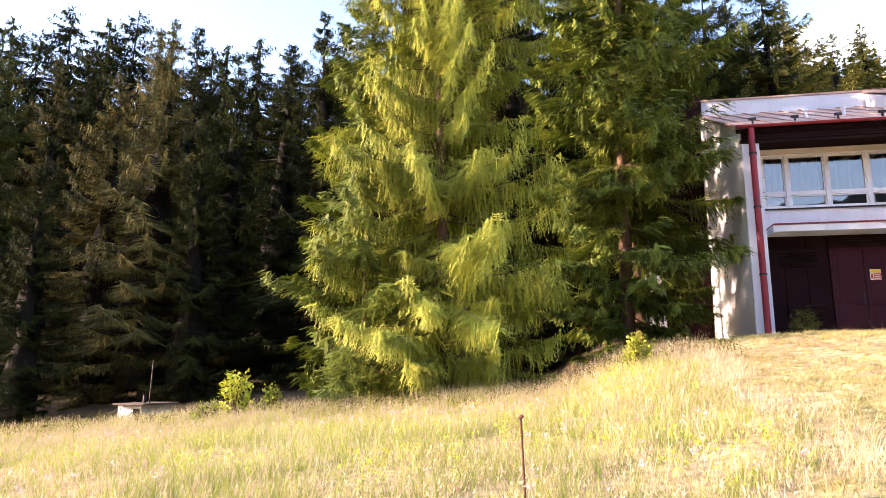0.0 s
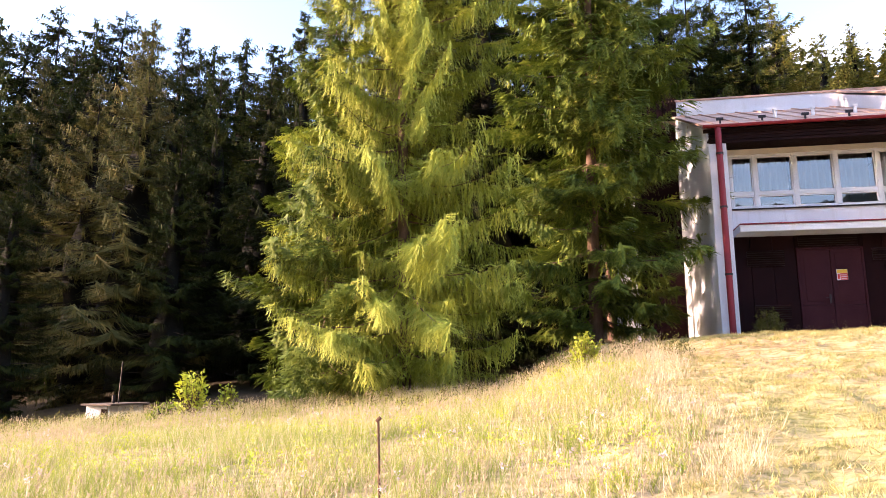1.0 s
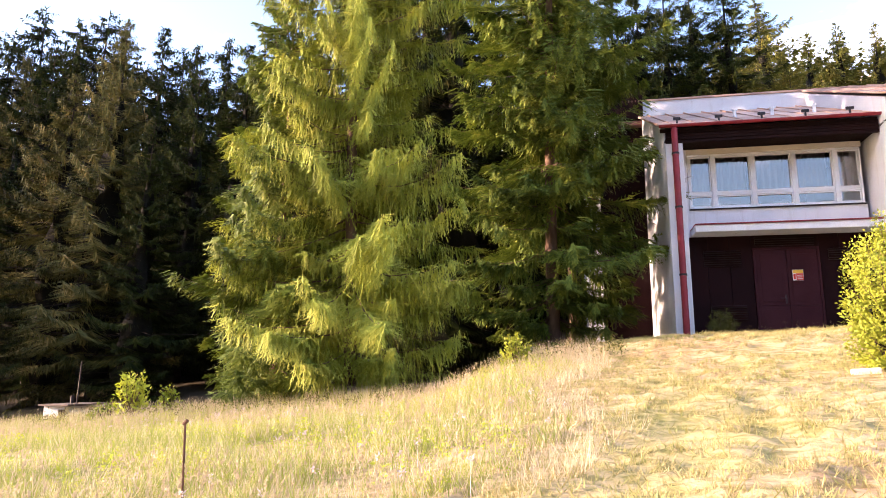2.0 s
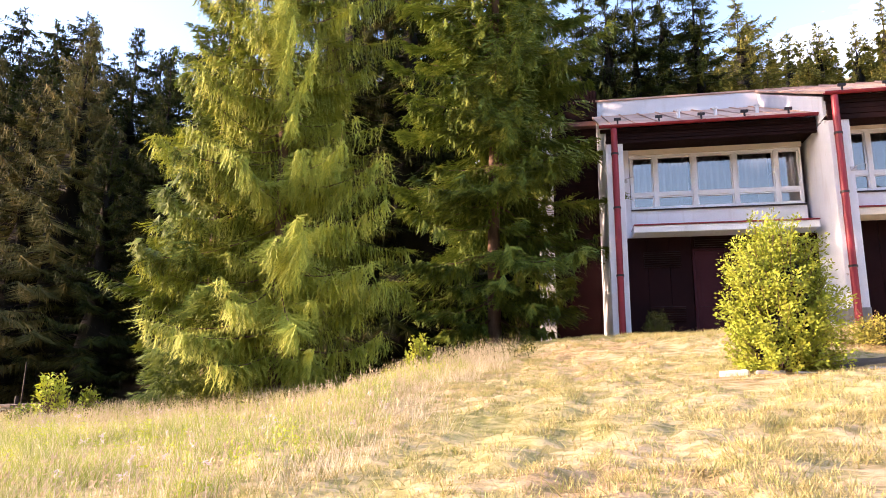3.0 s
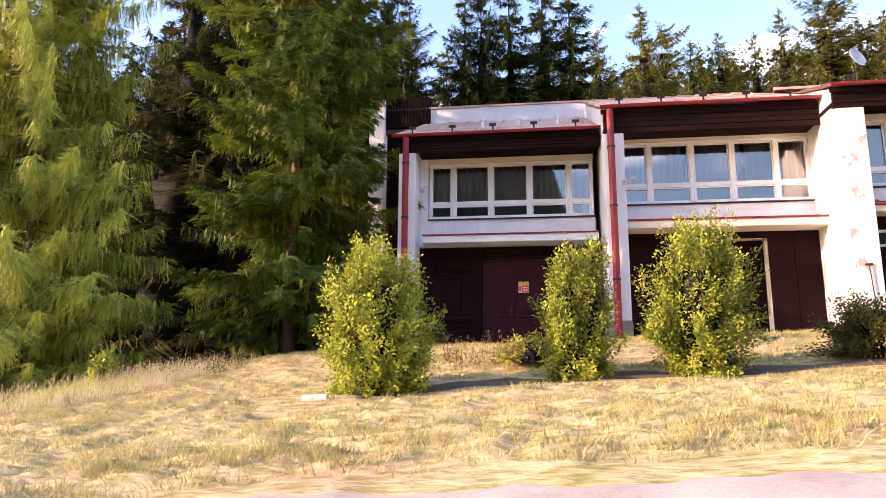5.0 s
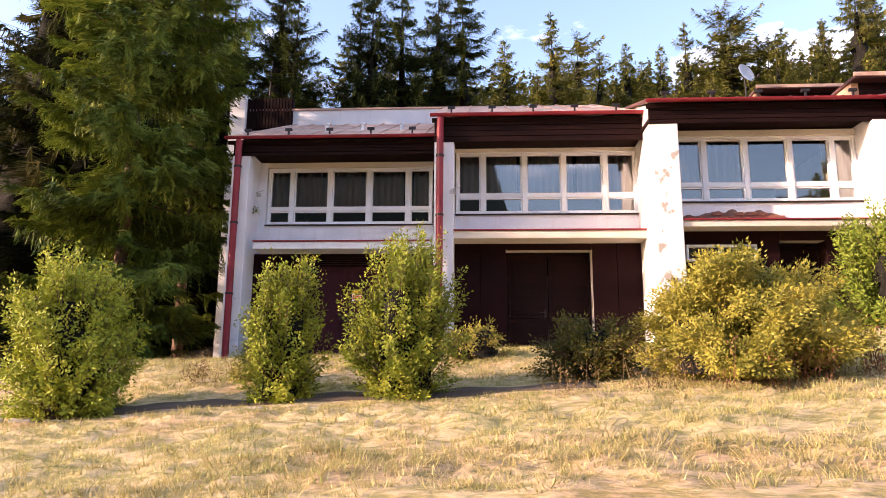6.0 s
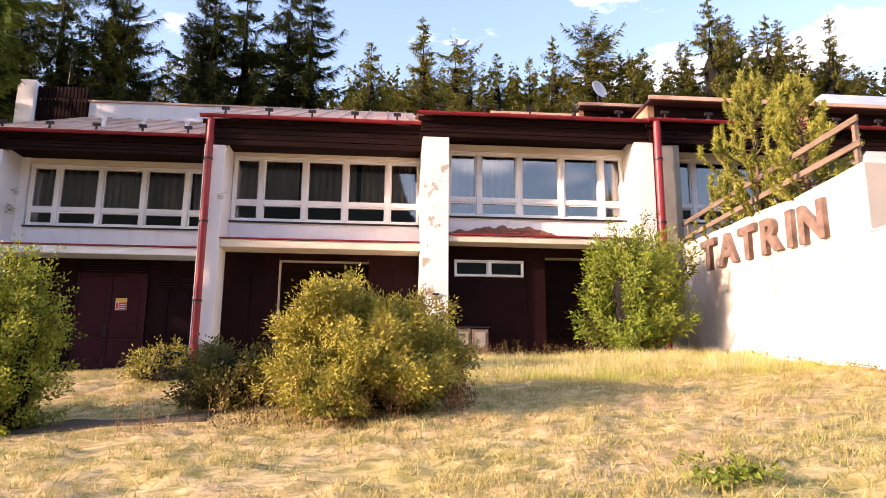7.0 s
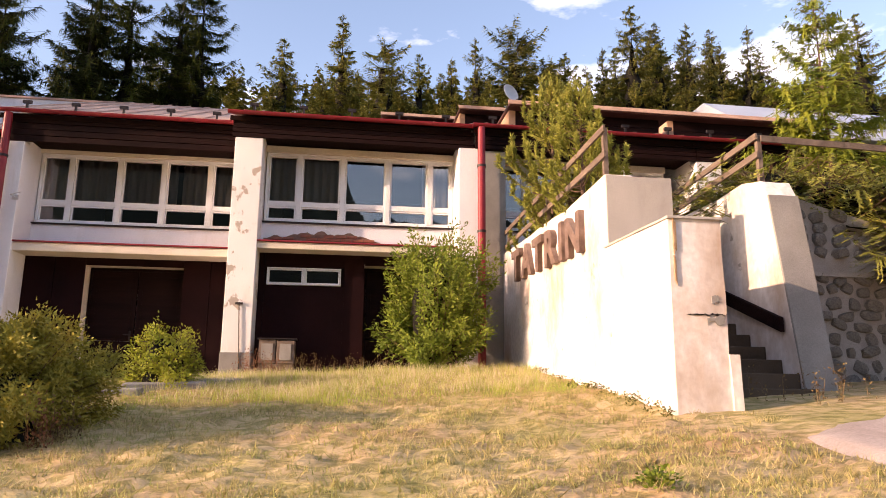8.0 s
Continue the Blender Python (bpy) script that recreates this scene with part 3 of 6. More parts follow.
def curtain(x0, x1, y, z0, z1, folds):
    bag = Bag()
    n = int(folds * 10)
    x = np.linspace(x0, x1, n)
    yy = y + 0.035 * np.sin(np.linspace(0, folds * 2 * np.pi, n)) + 0.012 * np.sin(np.linspace(0, folds * 5.3, n))
    v = np.concatenate([np.stack([x, yy, np.full(n, z1)], -1), np.stack([x, yy * 1.0, np.full(n, z0)], -1)])
    i = np.arange(n - 1)
    bag.add(v, np.stack([i, i + 1, i + n + 1, i + n], -1))
    ob = put("curtain", bag.mesh("curtain", CURTAIN, True))
    mod = ob.modifiers.new("cloth", "SOLIDIFY")
    mod.thickness = 0.004
    return tagged(ob, "grey drawn curtain hanging behind the window", "curtain", "curtains in the lodge windows")


def fin(x0, x1, y0, b, z0, material=PLASTER, y1=RIDGE):
    """A wall between two bays that runs from the front pier back under the sloping roof."""
    bm = bmesh.new()
    top0, top1 = b["eave"] - 0.06, b["eave"] - 0.06 + b["slope"] * (y1 - b["f"])
    prism(bm, [(y0, z0), (y1, z0), (y1, top1), (b["f"] + 0.25, top0 + 0.25 * b["slope"]), (b["f"] + 0.25, b["fas"]), (y0, b["fas"])], "x", x0, x1)
    return part("pier", bm, material, lodge, "white plastered pier wall with flaking patches", bevel=0.012)


fin(4.57, 5.00, BAYS[0]["f"], BAYS[0], 2.3)
part("wall", boxes((5.00, 5.20, 18.69, 18.95, 5.33, 7.74)), PLASTER, lodge, "white plastered window jamb")
fin(9.60, 10.05, BAYS[1]["f"], BAYS[1], 2.4)
fin(14.38, 14.93, BAYS[2]["f"], dict(BAYS[2], slope=0.39), 2.5, SPOTTED_PLASTER)
fin(18.97, 19.38, BAYS[3]["f"], BAYS[3], 2.6)
part("pier", boxes((19.50, 19.98, 16.29, 17.4, 2.6, 7.74)), CONCRETE, lodge, "bare grey concrete pier", bevel=0.015)
fin(24.3, 24.9, BAYS[4]["f"], BAYS[4], 2.6)
part("plinth", boxes((9.585, 10.065, 17.165, 18.0, 2.5, 3.32)), CONCRETE, lodge, "grey concrete pier foot", bevel=0.01)
part("plinth", boxes((14.365, 14.945, 16.335, 17.0, 2.6, 3.42)), CONCRETE, lodge, "grey concrete pier foot", bevel=0.01)

for k, b in enumerate(BAYS):
    x0, x1 = b["win"][0] - 0.02, b["win"][1] + 0.02
    lo, hi = b["slab"]
    # spandrel below the window, lintel, floor slab with its drip strip
    part("spandrel", boxes((x0, x1, b["w"] - 0.06, b["w"] + 0.2, lo, b["sill"] - 0.03)), PLASTER, lodge, bevel=0.008)
    part("window_sill", boxes((x0, x1, b["w"] - 0.11, b["w"] + 0.1, b["sill"] - 0.03, b["sill"])), DARK_METAL, lodge, "thin dark sheet sill", bevel=0.005)
    part("lintel", boxes((x0, x1, b["w"] - 0.05, b["w"] + 0.2, b["head"], b["head"] + 0.14)), CREAM, lodge, "cream painted lintel board", bevel=0.008)
    part("floor_slab", boxes((x0 - 0.02, x1, b["f"] + 0.06, b["w"] - 0.06, lo, hi - 0.04)), CREAM if k else PLASTER, lodge, "cream edged floor slab", bevel=0.015)
    part("drip_strip", boxes((x0 - 0.02, x1, b["f"] + 0.02, b["w"] - 0.062, hi - 0.038, hi - 0.008)), RED, lodge, "thin dark red drip strip", bevel=0.006)
    window_in(b["win"][0], b["win"][1], b["sill"], b["head"], b["w"], b["mull"], b["tr"])
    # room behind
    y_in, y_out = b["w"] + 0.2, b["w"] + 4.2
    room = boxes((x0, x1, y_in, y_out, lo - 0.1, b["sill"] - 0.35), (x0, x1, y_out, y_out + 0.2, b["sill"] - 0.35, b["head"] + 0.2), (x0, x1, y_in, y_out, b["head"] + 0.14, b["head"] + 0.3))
    part("room_shell", room, ROOM, lodge, "bare room behind the glass, dimness in its colour")
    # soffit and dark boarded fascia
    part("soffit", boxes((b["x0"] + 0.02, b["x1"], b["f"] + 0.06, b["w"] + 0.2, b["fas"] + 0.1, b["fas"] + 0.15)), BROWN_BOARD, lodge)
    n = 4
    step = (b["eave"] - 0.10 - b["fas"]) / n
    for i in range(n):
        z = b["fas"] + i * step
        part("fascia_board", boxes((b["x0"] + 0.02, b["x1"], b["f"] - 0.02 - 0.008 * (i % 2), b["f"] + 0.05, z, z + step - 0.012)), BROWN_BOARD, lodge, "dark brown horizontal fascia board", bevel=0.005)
    # roof sheet with standing seams
    ridge = b["eave"] + b["slope"] * (RIDGE - b["f"])
    y_e = b["f"] - 0.14
    z_e = b["eave"] - 0.04
    xr0 = b["x0"] - (0.12 if k == 0 else 0.04)
    xr1 = b["x1"] + (0.03 if k < 2 else 0.0)
    bm = bmesh.new()
    prism(bm, [(y_e, z_e), (RIDGE, ridge), (RIDGE, ridge + 0.07), (y_e, z_e + 0.07)], "x", xr0, xr1 - 0.05)
    roof = part("roof", bm, ROOF if k < 2 else ROOF_DARK, lodge, "weathered pinkish sheet metal roof" if k < 2 else "dark sheet metal roof", bevel=0.006)
    for i in range(9):
        sx = xr0 + 0.3 + i * (xr1 - xr0 - 0.6) / 8
        bm = bmesh.new()
        prism(bm, [(y_e + 0.05, z_e + 0.055), (RIDGE, ridge + 0.05), (RIDGE, ridge + 0.115), (y_e + 0.05, z_e + 0.115)], "x", sx - 0.015, sx + 0.015)
        part("roof_seam", bm, ROOF if k < 2 else ROOF_DARK, roof)
    for i in range(5):
        sx = xr0 + 0.45 + i * (xr1 - xr0 - 0.75) / 4.3
        bm = bmesh.new()
        sz = z_e + 0.13
        box(bm, sx - 0.02, sx + 0.02, y_e + 0.16, y_e + 0.20, sz - 0.03, sz + 0.12)
        box(bm, sx - 0.085, sx + 0.085, y_e + 0.15, y_e + 0.21, sz + 0.12, sz + 0.18)
        part("snow_guard", bm, DARK_METAL, roof, "dark iron snow guard bracket")
    # gutter: a half-round channel with a rolled rim
    bm = bmesh.new()
    arc = [math.pi + math.pi * i / 8 for i in range(9)]
    outer = [(y_e - 0.05 + 0.065 * math.cos(a), z_e + 0.03 + 0.065 * math.sin(a)) for a in arc]
    inner = [(y_e - 0.05 + 0.052 * math.cos(a), z_e + 0.03 + 0.052 * math.sin(a)) for a in reversed(arc)]
    prism(bm, outer + inner, "x", xr0 - 0.03, xr1 - 0.03)
    part("gutter", bm, RED, lodge, "red painted half-round gutter")
    part("eave_board", boxes((xr0, xr1 - 0.06, b["f"] - 0.06, b["f"] - 0.02, b["eave"] - 0.16, b["eave"] - 0.06)), BROWN_BOARD, lodge, "dark eave board", bevel=0.004)

# downpipes with their brackets
for px, y, top, bot in ((4.78, 17.82, 8.0, 2.60), (9.74, 17.18, 8.25, 2.72), (19.42, 16.22, 8.18, 2.9)):
    bm = bmesh.new()
    yy = y - 0.13
    tube(bm, (px, yy, bot + 0.12), (px, yy, top), 0.080, sides=14)
    tube(bm, (px, yy - 0.10, bot), (px, yy, bot + 0.16), 0.080, sides=14)
    pipe = part("downpipe", bm, RED, lodge, "red painted downpipe", shade=False)
    for z in (7.3, 5.9, 4.2):
        bm = bmesh.new()
        tube(bm, (px, yy, z), (px, yy, z + 0.05), 0.095, sides=14)
        part("pipe_clip", bm, DARK_METAL, pipe)

# peeled plaster below the third window: ragged mortar bed with single bricks left in it
bm = bmesh.new()
pts = [(14.98 + 2.75 * i / 40, 5.70) for i in range(41)]
for i in range(41):
    u = 1 - i / 40
    h = 0.29 * (1 - abs(2 * u - 0.85) ** 2.4) * (0.72 + 0.5 * noise.noise((u * 11, 3.3, 0))) + 0.05 * noise.noise((u * 37, 1.3, 0)) + 0.02
    pts.append((14.98 + 2.75 * u, 5.70 + max(0.015, h)))
prism(bm, pts, "y", 16.930, 16.943)
patch = part("bare_wall_patch", bm, BRICK_BED, lodge, "bare masonry where plaster has fallen away")
brick_me = bpy.data.meshes.new("brick")
bm = boxes((-0.112, 0.112, -0.02, 0.02, -0.029, 0.029))
bmesh.ops.bevel(bm, geom=bm.edges[:], offset=0.006, segments=1, affect="EDGES")
bm.to_mesh(brick_me)
bm.free()
brick_me.materials.append(BRICK)
rnd = random.Random(8)
for row in range(4):
    for k in range(11):
        u = (k + 0.5 * (row % 2) + 0.6) / 11.5
        top = 0.29 * (1 - abs(2 * u - 0.85) ** 2.4) * 0.8
        if 0.05 + row * 0.07 < top and rnd.random() < 0.8:
            ob = put("brick", brick_me, patch)
            ob.matrix_basis = pose(14.98 + 2.75 * u, 16.925 + rnd.uniform(-0.006, 0.006), 5.735 + row * 0.068, 0, rnd.uniform(-1, 1), rnd.uniform(-1.5, 1.5))

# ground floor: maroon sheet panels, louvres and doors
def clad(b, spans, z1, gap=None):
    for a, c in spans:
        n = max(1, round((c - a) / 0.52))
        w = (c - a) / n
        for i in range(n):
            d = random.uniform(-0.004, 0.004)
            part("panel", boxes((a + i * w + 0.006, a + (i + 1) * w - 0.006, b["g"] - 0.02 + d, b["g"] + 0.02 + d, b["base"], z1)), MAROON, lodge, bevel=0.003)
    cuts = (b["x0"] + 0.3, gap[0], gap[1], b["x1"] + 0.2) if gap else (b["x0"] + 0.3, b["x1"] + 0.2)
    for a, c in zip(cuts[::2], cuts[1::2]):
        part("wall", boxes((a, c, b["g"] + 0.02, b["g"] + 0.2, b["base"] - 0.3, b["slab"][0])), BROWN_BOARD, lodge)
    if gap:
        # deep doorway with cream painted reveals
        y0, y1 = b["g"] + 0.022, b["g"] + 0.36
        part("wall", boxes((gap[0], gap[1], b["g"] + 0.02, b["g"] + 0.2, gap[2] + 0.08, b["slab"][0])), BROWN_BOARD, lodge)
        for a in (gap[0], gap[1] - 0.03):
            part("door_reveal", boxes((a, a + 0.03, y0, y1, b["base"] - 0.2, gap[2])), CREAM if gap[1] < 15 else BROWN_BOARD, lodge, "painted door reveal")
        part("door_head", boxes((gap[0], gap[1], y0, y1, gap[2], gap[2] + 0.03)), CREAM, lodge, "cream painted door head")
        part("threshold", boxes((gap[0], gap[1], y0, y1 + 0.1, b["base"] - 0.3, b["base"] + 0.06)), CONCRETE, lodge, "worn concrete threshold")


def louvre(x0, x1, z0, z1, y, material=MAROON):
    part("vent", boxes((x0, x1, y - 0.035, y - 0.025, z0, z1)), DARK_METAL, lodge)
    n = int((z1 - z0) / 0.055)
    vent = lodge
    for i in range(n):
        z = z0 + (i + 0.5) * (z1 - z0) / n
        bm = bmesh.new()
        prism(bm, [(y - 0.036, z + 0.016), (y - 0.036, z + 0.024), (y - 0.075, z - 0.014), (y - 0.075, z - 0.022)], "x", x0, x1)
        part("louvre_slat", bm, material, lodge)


def door(x0, x1, z0, z1, y, material, leaves=2, label="maroon steel door"):
    d = part("door", boxes((x0 - 0.05, x0, y - 0.06, y + 0.02, z0, z1 + 0.05), (x1, x1 + 0.05, y - 0.06, y + 0.02, z0, z1 + 0.05), (x0, x1, y - 0.06, y + 0.02, z1, z1 + 0.05)), material, lodge, label, bevel=0.004)
    w = (x1 - x0) / leaves
    for i in range(leaves):
        a, c = x0 + i * w + 0.006, x0 + (i + 1) * w - 0.006
        zm = z0 + 0.38 * (z1 - z0)
        part("leaf", boxes((a, c, y - 0.045, y, z0 + 0.01, zm - 0.004), (a, c, y - 0.042, y, zm + 0.004, z1 - 0.006), (a + 0.1, c - 0.1, y - 0.052, y - 0.04, z0 + 0.12, zm - 0.1), (a + 0.1, c - 0.1, y - 0.052, y - 0.04, zm + 0.1, z1 - 0.12)), material, d, bevel=0.004)
    xm = x0 + w - 0.08
    bm = boxes((xm - 0.02, xm + 0.02, y - 0.058, y - 0.045, z0 + 0.92, z0 + 1.14))
    tube(bm, (xm, y - 0.055, z0 + 1.05), (xm, y - 0.10, z0 + 1.05), 0.011, sides=8)
    tube(bm, (xm, y - 0.10, z0 + 1.05), (xm - 0.12, y - 0.10, z0 + 1.05), 0.010, sides=8)
    part("door_handle", bm, DARK_METAL, d, "dark lever handle")
    return d


b1, b2, b3, b4, b5 = BAYS
clad(b1, [(5.0, 6.62), (8.2, 9.6)], 5.33)
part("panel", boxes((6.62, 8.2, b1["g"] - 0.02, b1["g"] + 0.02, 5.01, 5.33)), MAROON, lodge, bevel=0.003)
door(6.68, 8.14, 2.66, 4.95, b1["g"], MAROON_DOOR)
louvre(5.45, 6.35, 4.55, 4.95, b1["g"])
louvre(5.55, 6.4, 3.20, 3.55, b1["g"])
louvre(6.7, 8.1, 5.05, 5.28, b1["g"])
louvre(8.4, 9.4, 4.65, 4.95, b1["g"])
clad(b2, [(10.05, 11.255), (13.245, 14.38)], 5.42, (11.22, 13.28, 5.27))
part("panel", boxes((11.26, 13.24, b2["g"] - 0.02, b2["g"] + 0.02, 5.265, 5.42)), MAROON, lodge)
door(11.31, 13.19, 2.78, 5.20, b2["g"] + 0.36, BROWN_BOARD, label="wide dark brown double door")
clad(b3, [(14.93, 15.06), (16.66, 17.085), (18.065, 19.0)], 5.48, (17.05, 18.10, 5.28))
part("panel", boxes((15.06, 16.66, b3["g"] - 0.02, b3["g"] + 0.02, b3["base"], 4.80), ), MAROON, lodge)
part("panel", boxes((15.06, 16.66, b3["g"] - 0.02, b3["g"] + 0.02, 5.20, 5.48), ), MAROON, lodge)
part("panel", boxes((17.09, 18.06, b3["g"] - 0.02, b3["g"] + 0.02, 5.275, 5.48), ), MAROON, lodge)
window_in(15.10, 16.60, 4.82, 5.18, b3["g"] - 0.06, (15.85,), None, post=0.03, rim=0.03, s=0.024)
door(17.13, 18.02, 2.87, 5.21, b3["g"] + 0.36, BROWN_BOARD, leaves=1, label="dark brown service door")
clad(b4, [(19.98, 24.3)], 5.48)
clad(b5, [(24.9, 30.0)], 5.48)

# curtains
for x0, x1, b in ((5.28, 6.72, b1), (6.80, 8.70, b1), (8.95, 9.42, b1), (10.12, 11.55, b2), (11.62, 12.9, b2), (13.0, 14.3, b2), (15.0, 16.5, b3), (18.3, 18.95, b3)):
    curtain(x0, x1, b["w"] + 0.21, b["tr"] - 0.02, b["head"] + 0.1, (x1 - x0) * 6)

# warning plate on the maroon door, lettering too small to read
plate = thing("warning_sign", "small yellow, red and white warning plate on the maroon door", "sign", at=(7.64, 18.56, 4.29))
yb = 18.555
part("backing", boxes((7.52, 7.77, yb - 0.004, yb + 0.004, 4.15, 4.42)), FRAME, plate)
part("yellow_field", boxes((7.525, 7.765, yb - 0.009, yb - 0.005, 4.33, 4.415)), YELLOW, plate)
part("red_field", boxes((7.60, 7.765, yb - 0.009, yb - 0.005, 4.155, 4.325)), SIGN_RED, plate)
for i in range(3):
    part("text_bar", boxes((7.62, 7.745, yb - 0.013, yb - 0.010, 4.18 + i * 0.045, 4.195 + i * 0.045)), FRAME, plate)
part("pictogram", boxes((7.535, 7.585, yb - 0.009, yb - 0.005, 4.18, 4.31)), SIGN_RED, plate)

# meter boxes beside the third pier
cab = thing("meter_box", "pair of grey meter boxes with pale doors on a low stand", "box", at=(15.4, 16.5, gz(15.4, 16.5)))
zg = gz(15.4, 16.5)
part("stand", boxes((15.08, 15.74, 16.42, 16.75, zg - 0.1, 3.22)), RAIL_WOOD, cab, bevel=0.01)
part("body", boxes((15.08, 15.40, 16.40, 16.72, 3.22, 3.68), (15.42, 15.76, 16.40, 16.72, 3.22, 3.66)), RAIL_WOOD, cab, bevel=0.01)
for x in (15.13, 15.48):
    part("door", boxes((x, x + 0.22, 16.385, 16.399, 3.28, 3.60)), CONCRETE, cab, "pale painted box door", bevel=0.005)
part("lid", boxes((15.05, 15.79, 16.37, 16.75, 3.685, 3.71)), DARK_METAL, cab)

# thin cable and its clip box on the third pier
cable = thing("wall_cable", "thin dark cable running down the white pier", "cable", at=(14.70, 16.32, 3.2))
bm = bmesh.new()
tube(bm, (14.67, 16.325, 4.36), (14.74, 16.325, 3.10), 0.011, sides=6)
part("wire", bm, DARK_METAL, cable)
part("clip_box", boxes((14.60, 14.74, 16.305, 16.345, 4.34, 4.38)), DARK_METAL, cable, bevel=0.004)

# wall brackets beside the windows, roof antenna
for x, y, z in ((5.07, 18.40, 6.84), (10.02, 17.06, 6.50)):
    br = thing("wall_bracket", "small pale metal bracket on the white wall", "bracket", "brackets on the lodge front", at=(x, y, z))
    bm = bmesh.new()
    tube(bm, (x, y + 0.12, z), (x, y - 0.10, z), 0.014, sides=8)
    tube(bm, (x, y - 0.10, z), (x + 0.20, y - 0.12, z + 0.05), 0.012, sides=8)
    part("arm", bm, DISH, br)
    part("plate", boxes((x - 0.06, x + 0.06, y + 0.10, y + 0.125, z - 0.05, z + 0.05)), DISH, br, bevel=0.004)
ant = thing("roof_antenna", "thin dark antenna rod on the rear roof", "antenna", at=(3.5, 23.5, 11.2))
bm = bmesh.new()
tube(bm, (3.5, 23.5, 10.9), (3.55, 23.5, 13.0), 0.018, 0.008, sides=6)
part("rod", bm, DARK_METAL, ant)
part("foot", boxes((3.44, 3.56, 23.44, 23.56, 10.15, 10.95)), DARK_METAL, ant)

# end of the building: rear wing, back wall, parapet
part("wall", boxes((4.60, 5.15, 22.6, 27.0, 2.2, 10.3)), PLASTER, lodge)
part("wall", boxes((2.62, 3.12, 22.4, 27.0, 2.0, 11.35)), PLASTER, lodge, "white end wall of the rear wing", bevel=0.01)
part("wall", boxes((3.12, 4.60, 22.9, 23.1, 5.4, 10.2)), BROWN_BOARD, lodge, "dark boarded wall of the rear wing")
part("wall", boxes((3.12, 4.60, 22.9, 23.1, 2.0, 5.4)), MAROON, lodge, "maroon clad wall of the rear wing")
for i in range(14):
    x = 3.14 + i * 0.105
    part("slat", boxes((x, x + 0.075, 22.55, 22.58, 10.2, 11.22)), BROWN_BOARD, lodge)
part("wall", boxes((3.12, 4.62, 22.6, 22.8, 10.2, 11.2)), BROWN_BOARD, lodge, "dark slatted screen on the rear roof")
part("parapet", boxes((4.62, 10.9, 22.62, 22.95, 9.9, 10.80)), PLASTER, lodge, "white parapet band behind the roof", bevel=0.01)
part("coping", boxes((2.58, 10.9, 22.58, 23.0, 10.80, 10.86)), ROOF, lodge, "pinkish sheet coping", bevel=0.005)
part("parapet", boxes((10.9, 14.35, 22.62, 22.95, 9.9, 10.86)), ROOF, lodge, "pinkish sheet parapet", bevel=0.01)
part("wall", boxes((2.62, 30.0, 26.9, 27.2, 2.0, 10.3)), PLASTER, lodge)
fin(29.4, 29.96, BAYS[4]["f"], BAYS[4], 2.6)
part("roof", boxes((2.6, 30.0, 22.6, 27.2, 10.0, 10.15)), ROOF_DARK, lodge, "flat dark rear roof")
for x in (6.6, 7.55, 8.6):
    bm = bmesh.new()
    zr = b1["eave"] + 0.45 * 1.2
    tube(bm, (x, b1["f"] + 1.2, zr), (x, b1["f"] + 1.2, zr + 0.28), 0.045, sides=10)
    tube(bm, (x, b1["f"] + 1.2, zr + 0.26), (x, b1["f"] + 1.2, zr + 0.31), 0.07, sides=10)
    part("roof_vent", bm, FRAME, lodge, "small white roof vent")


def dormer(x0, x1, y0, top, low, depth):
    """A flat-topped dormer: dark front under an overhanging roof, white wedge-shaped cheek."""
    bm = bmesh.new()
    prism(bm, [(y0 + 0.15, low), (y0 + 0.15, top - 0.16), (y0 + depth, top - 0.16)], "x", x0, x0 + 0.2)
    d = part("dormer_cheek", bm, CHEEK, lodge, "ochre wedge-shaped dormer side", bevel=0.006)
    for i in range(3):
        z = low + i * (top - 0.16 - low) / 3
        part("dormer_front", boxes((x0 + 0.2, x1, y0 + 0.15 + 0.01 * (i % 2), y0 + 0.25, z, z + (top - 0.16 - low) / 3 - 0.012)), BROWN_BOARD, lodge)
    part("dormer_roof", boxes((x0 - 0.06, x1 + 0.3, y0 - 0.2, y0 + depth, top - 0.155, top - 0.07)), ROOF_DARK, lodge, bevel=0.01)
    part("dormer_edge", boxes((x0 - 0.1, x1 + 0.34, y0 - 0.25, y0 - 0.205, top - 0.12, top)), ROOF, lodge, "pinkish dormer roof edge", bevel=0.006)


dormer(21.2, 25.8, 20.75, 10.83, 9.85, 2.4)
dormer(26.4, 31.0, 21.4, 11.12, 10.0, 2.4)
dormer(20.6, 25.5, 25.75, 12.74, 11.6, 3.2)
dormer(18.0, 23.0, 30.0, 14.05, 12.8, 3.0)
part("wall", boxes((20.6, 27.0, 25.95, 33.2, 5.0, 11.75), (18.0, 25.0, 30.2, 33.2, 5.0, 13.0)), BROWN_BOARD, lodge, "dark boarded upper rear storey")

# pale sheet roof of the wing beyond
part("wall", boxes((30.02, 44.0, 22.7, 27.0, 3.0, 11.1)), BROWN_BOARD, lodge, "dark wall of the far wing")
bm = bmesh.new()
prism(bm, [(22.4, 11.2), (25.6, 13.5), (27.3, 13.5), (27.3, 11.1), (22.4, 11.1)], "x", 30.02, 44.2)
part("roof", bm, PALE_SHEET, lodge, "pale blue-grey sheet roof of the far wing")

# satellite dish on a mast behind the roofs
# hidden block added only to carry the mast
part("wall", boxes((24.0, 28.0, 39.6, 42.0, 6.0, 17.2)), BROWN_BOARD, lodge, "unseen dark block carrying the dish mast")
dish = thing("satellite_dish", "pale grey satellite dish on a thin mast behind the roof", "satellite dish", at=(26.05, 40.2, 17.2))
bm = bmesh.new()
rings = []
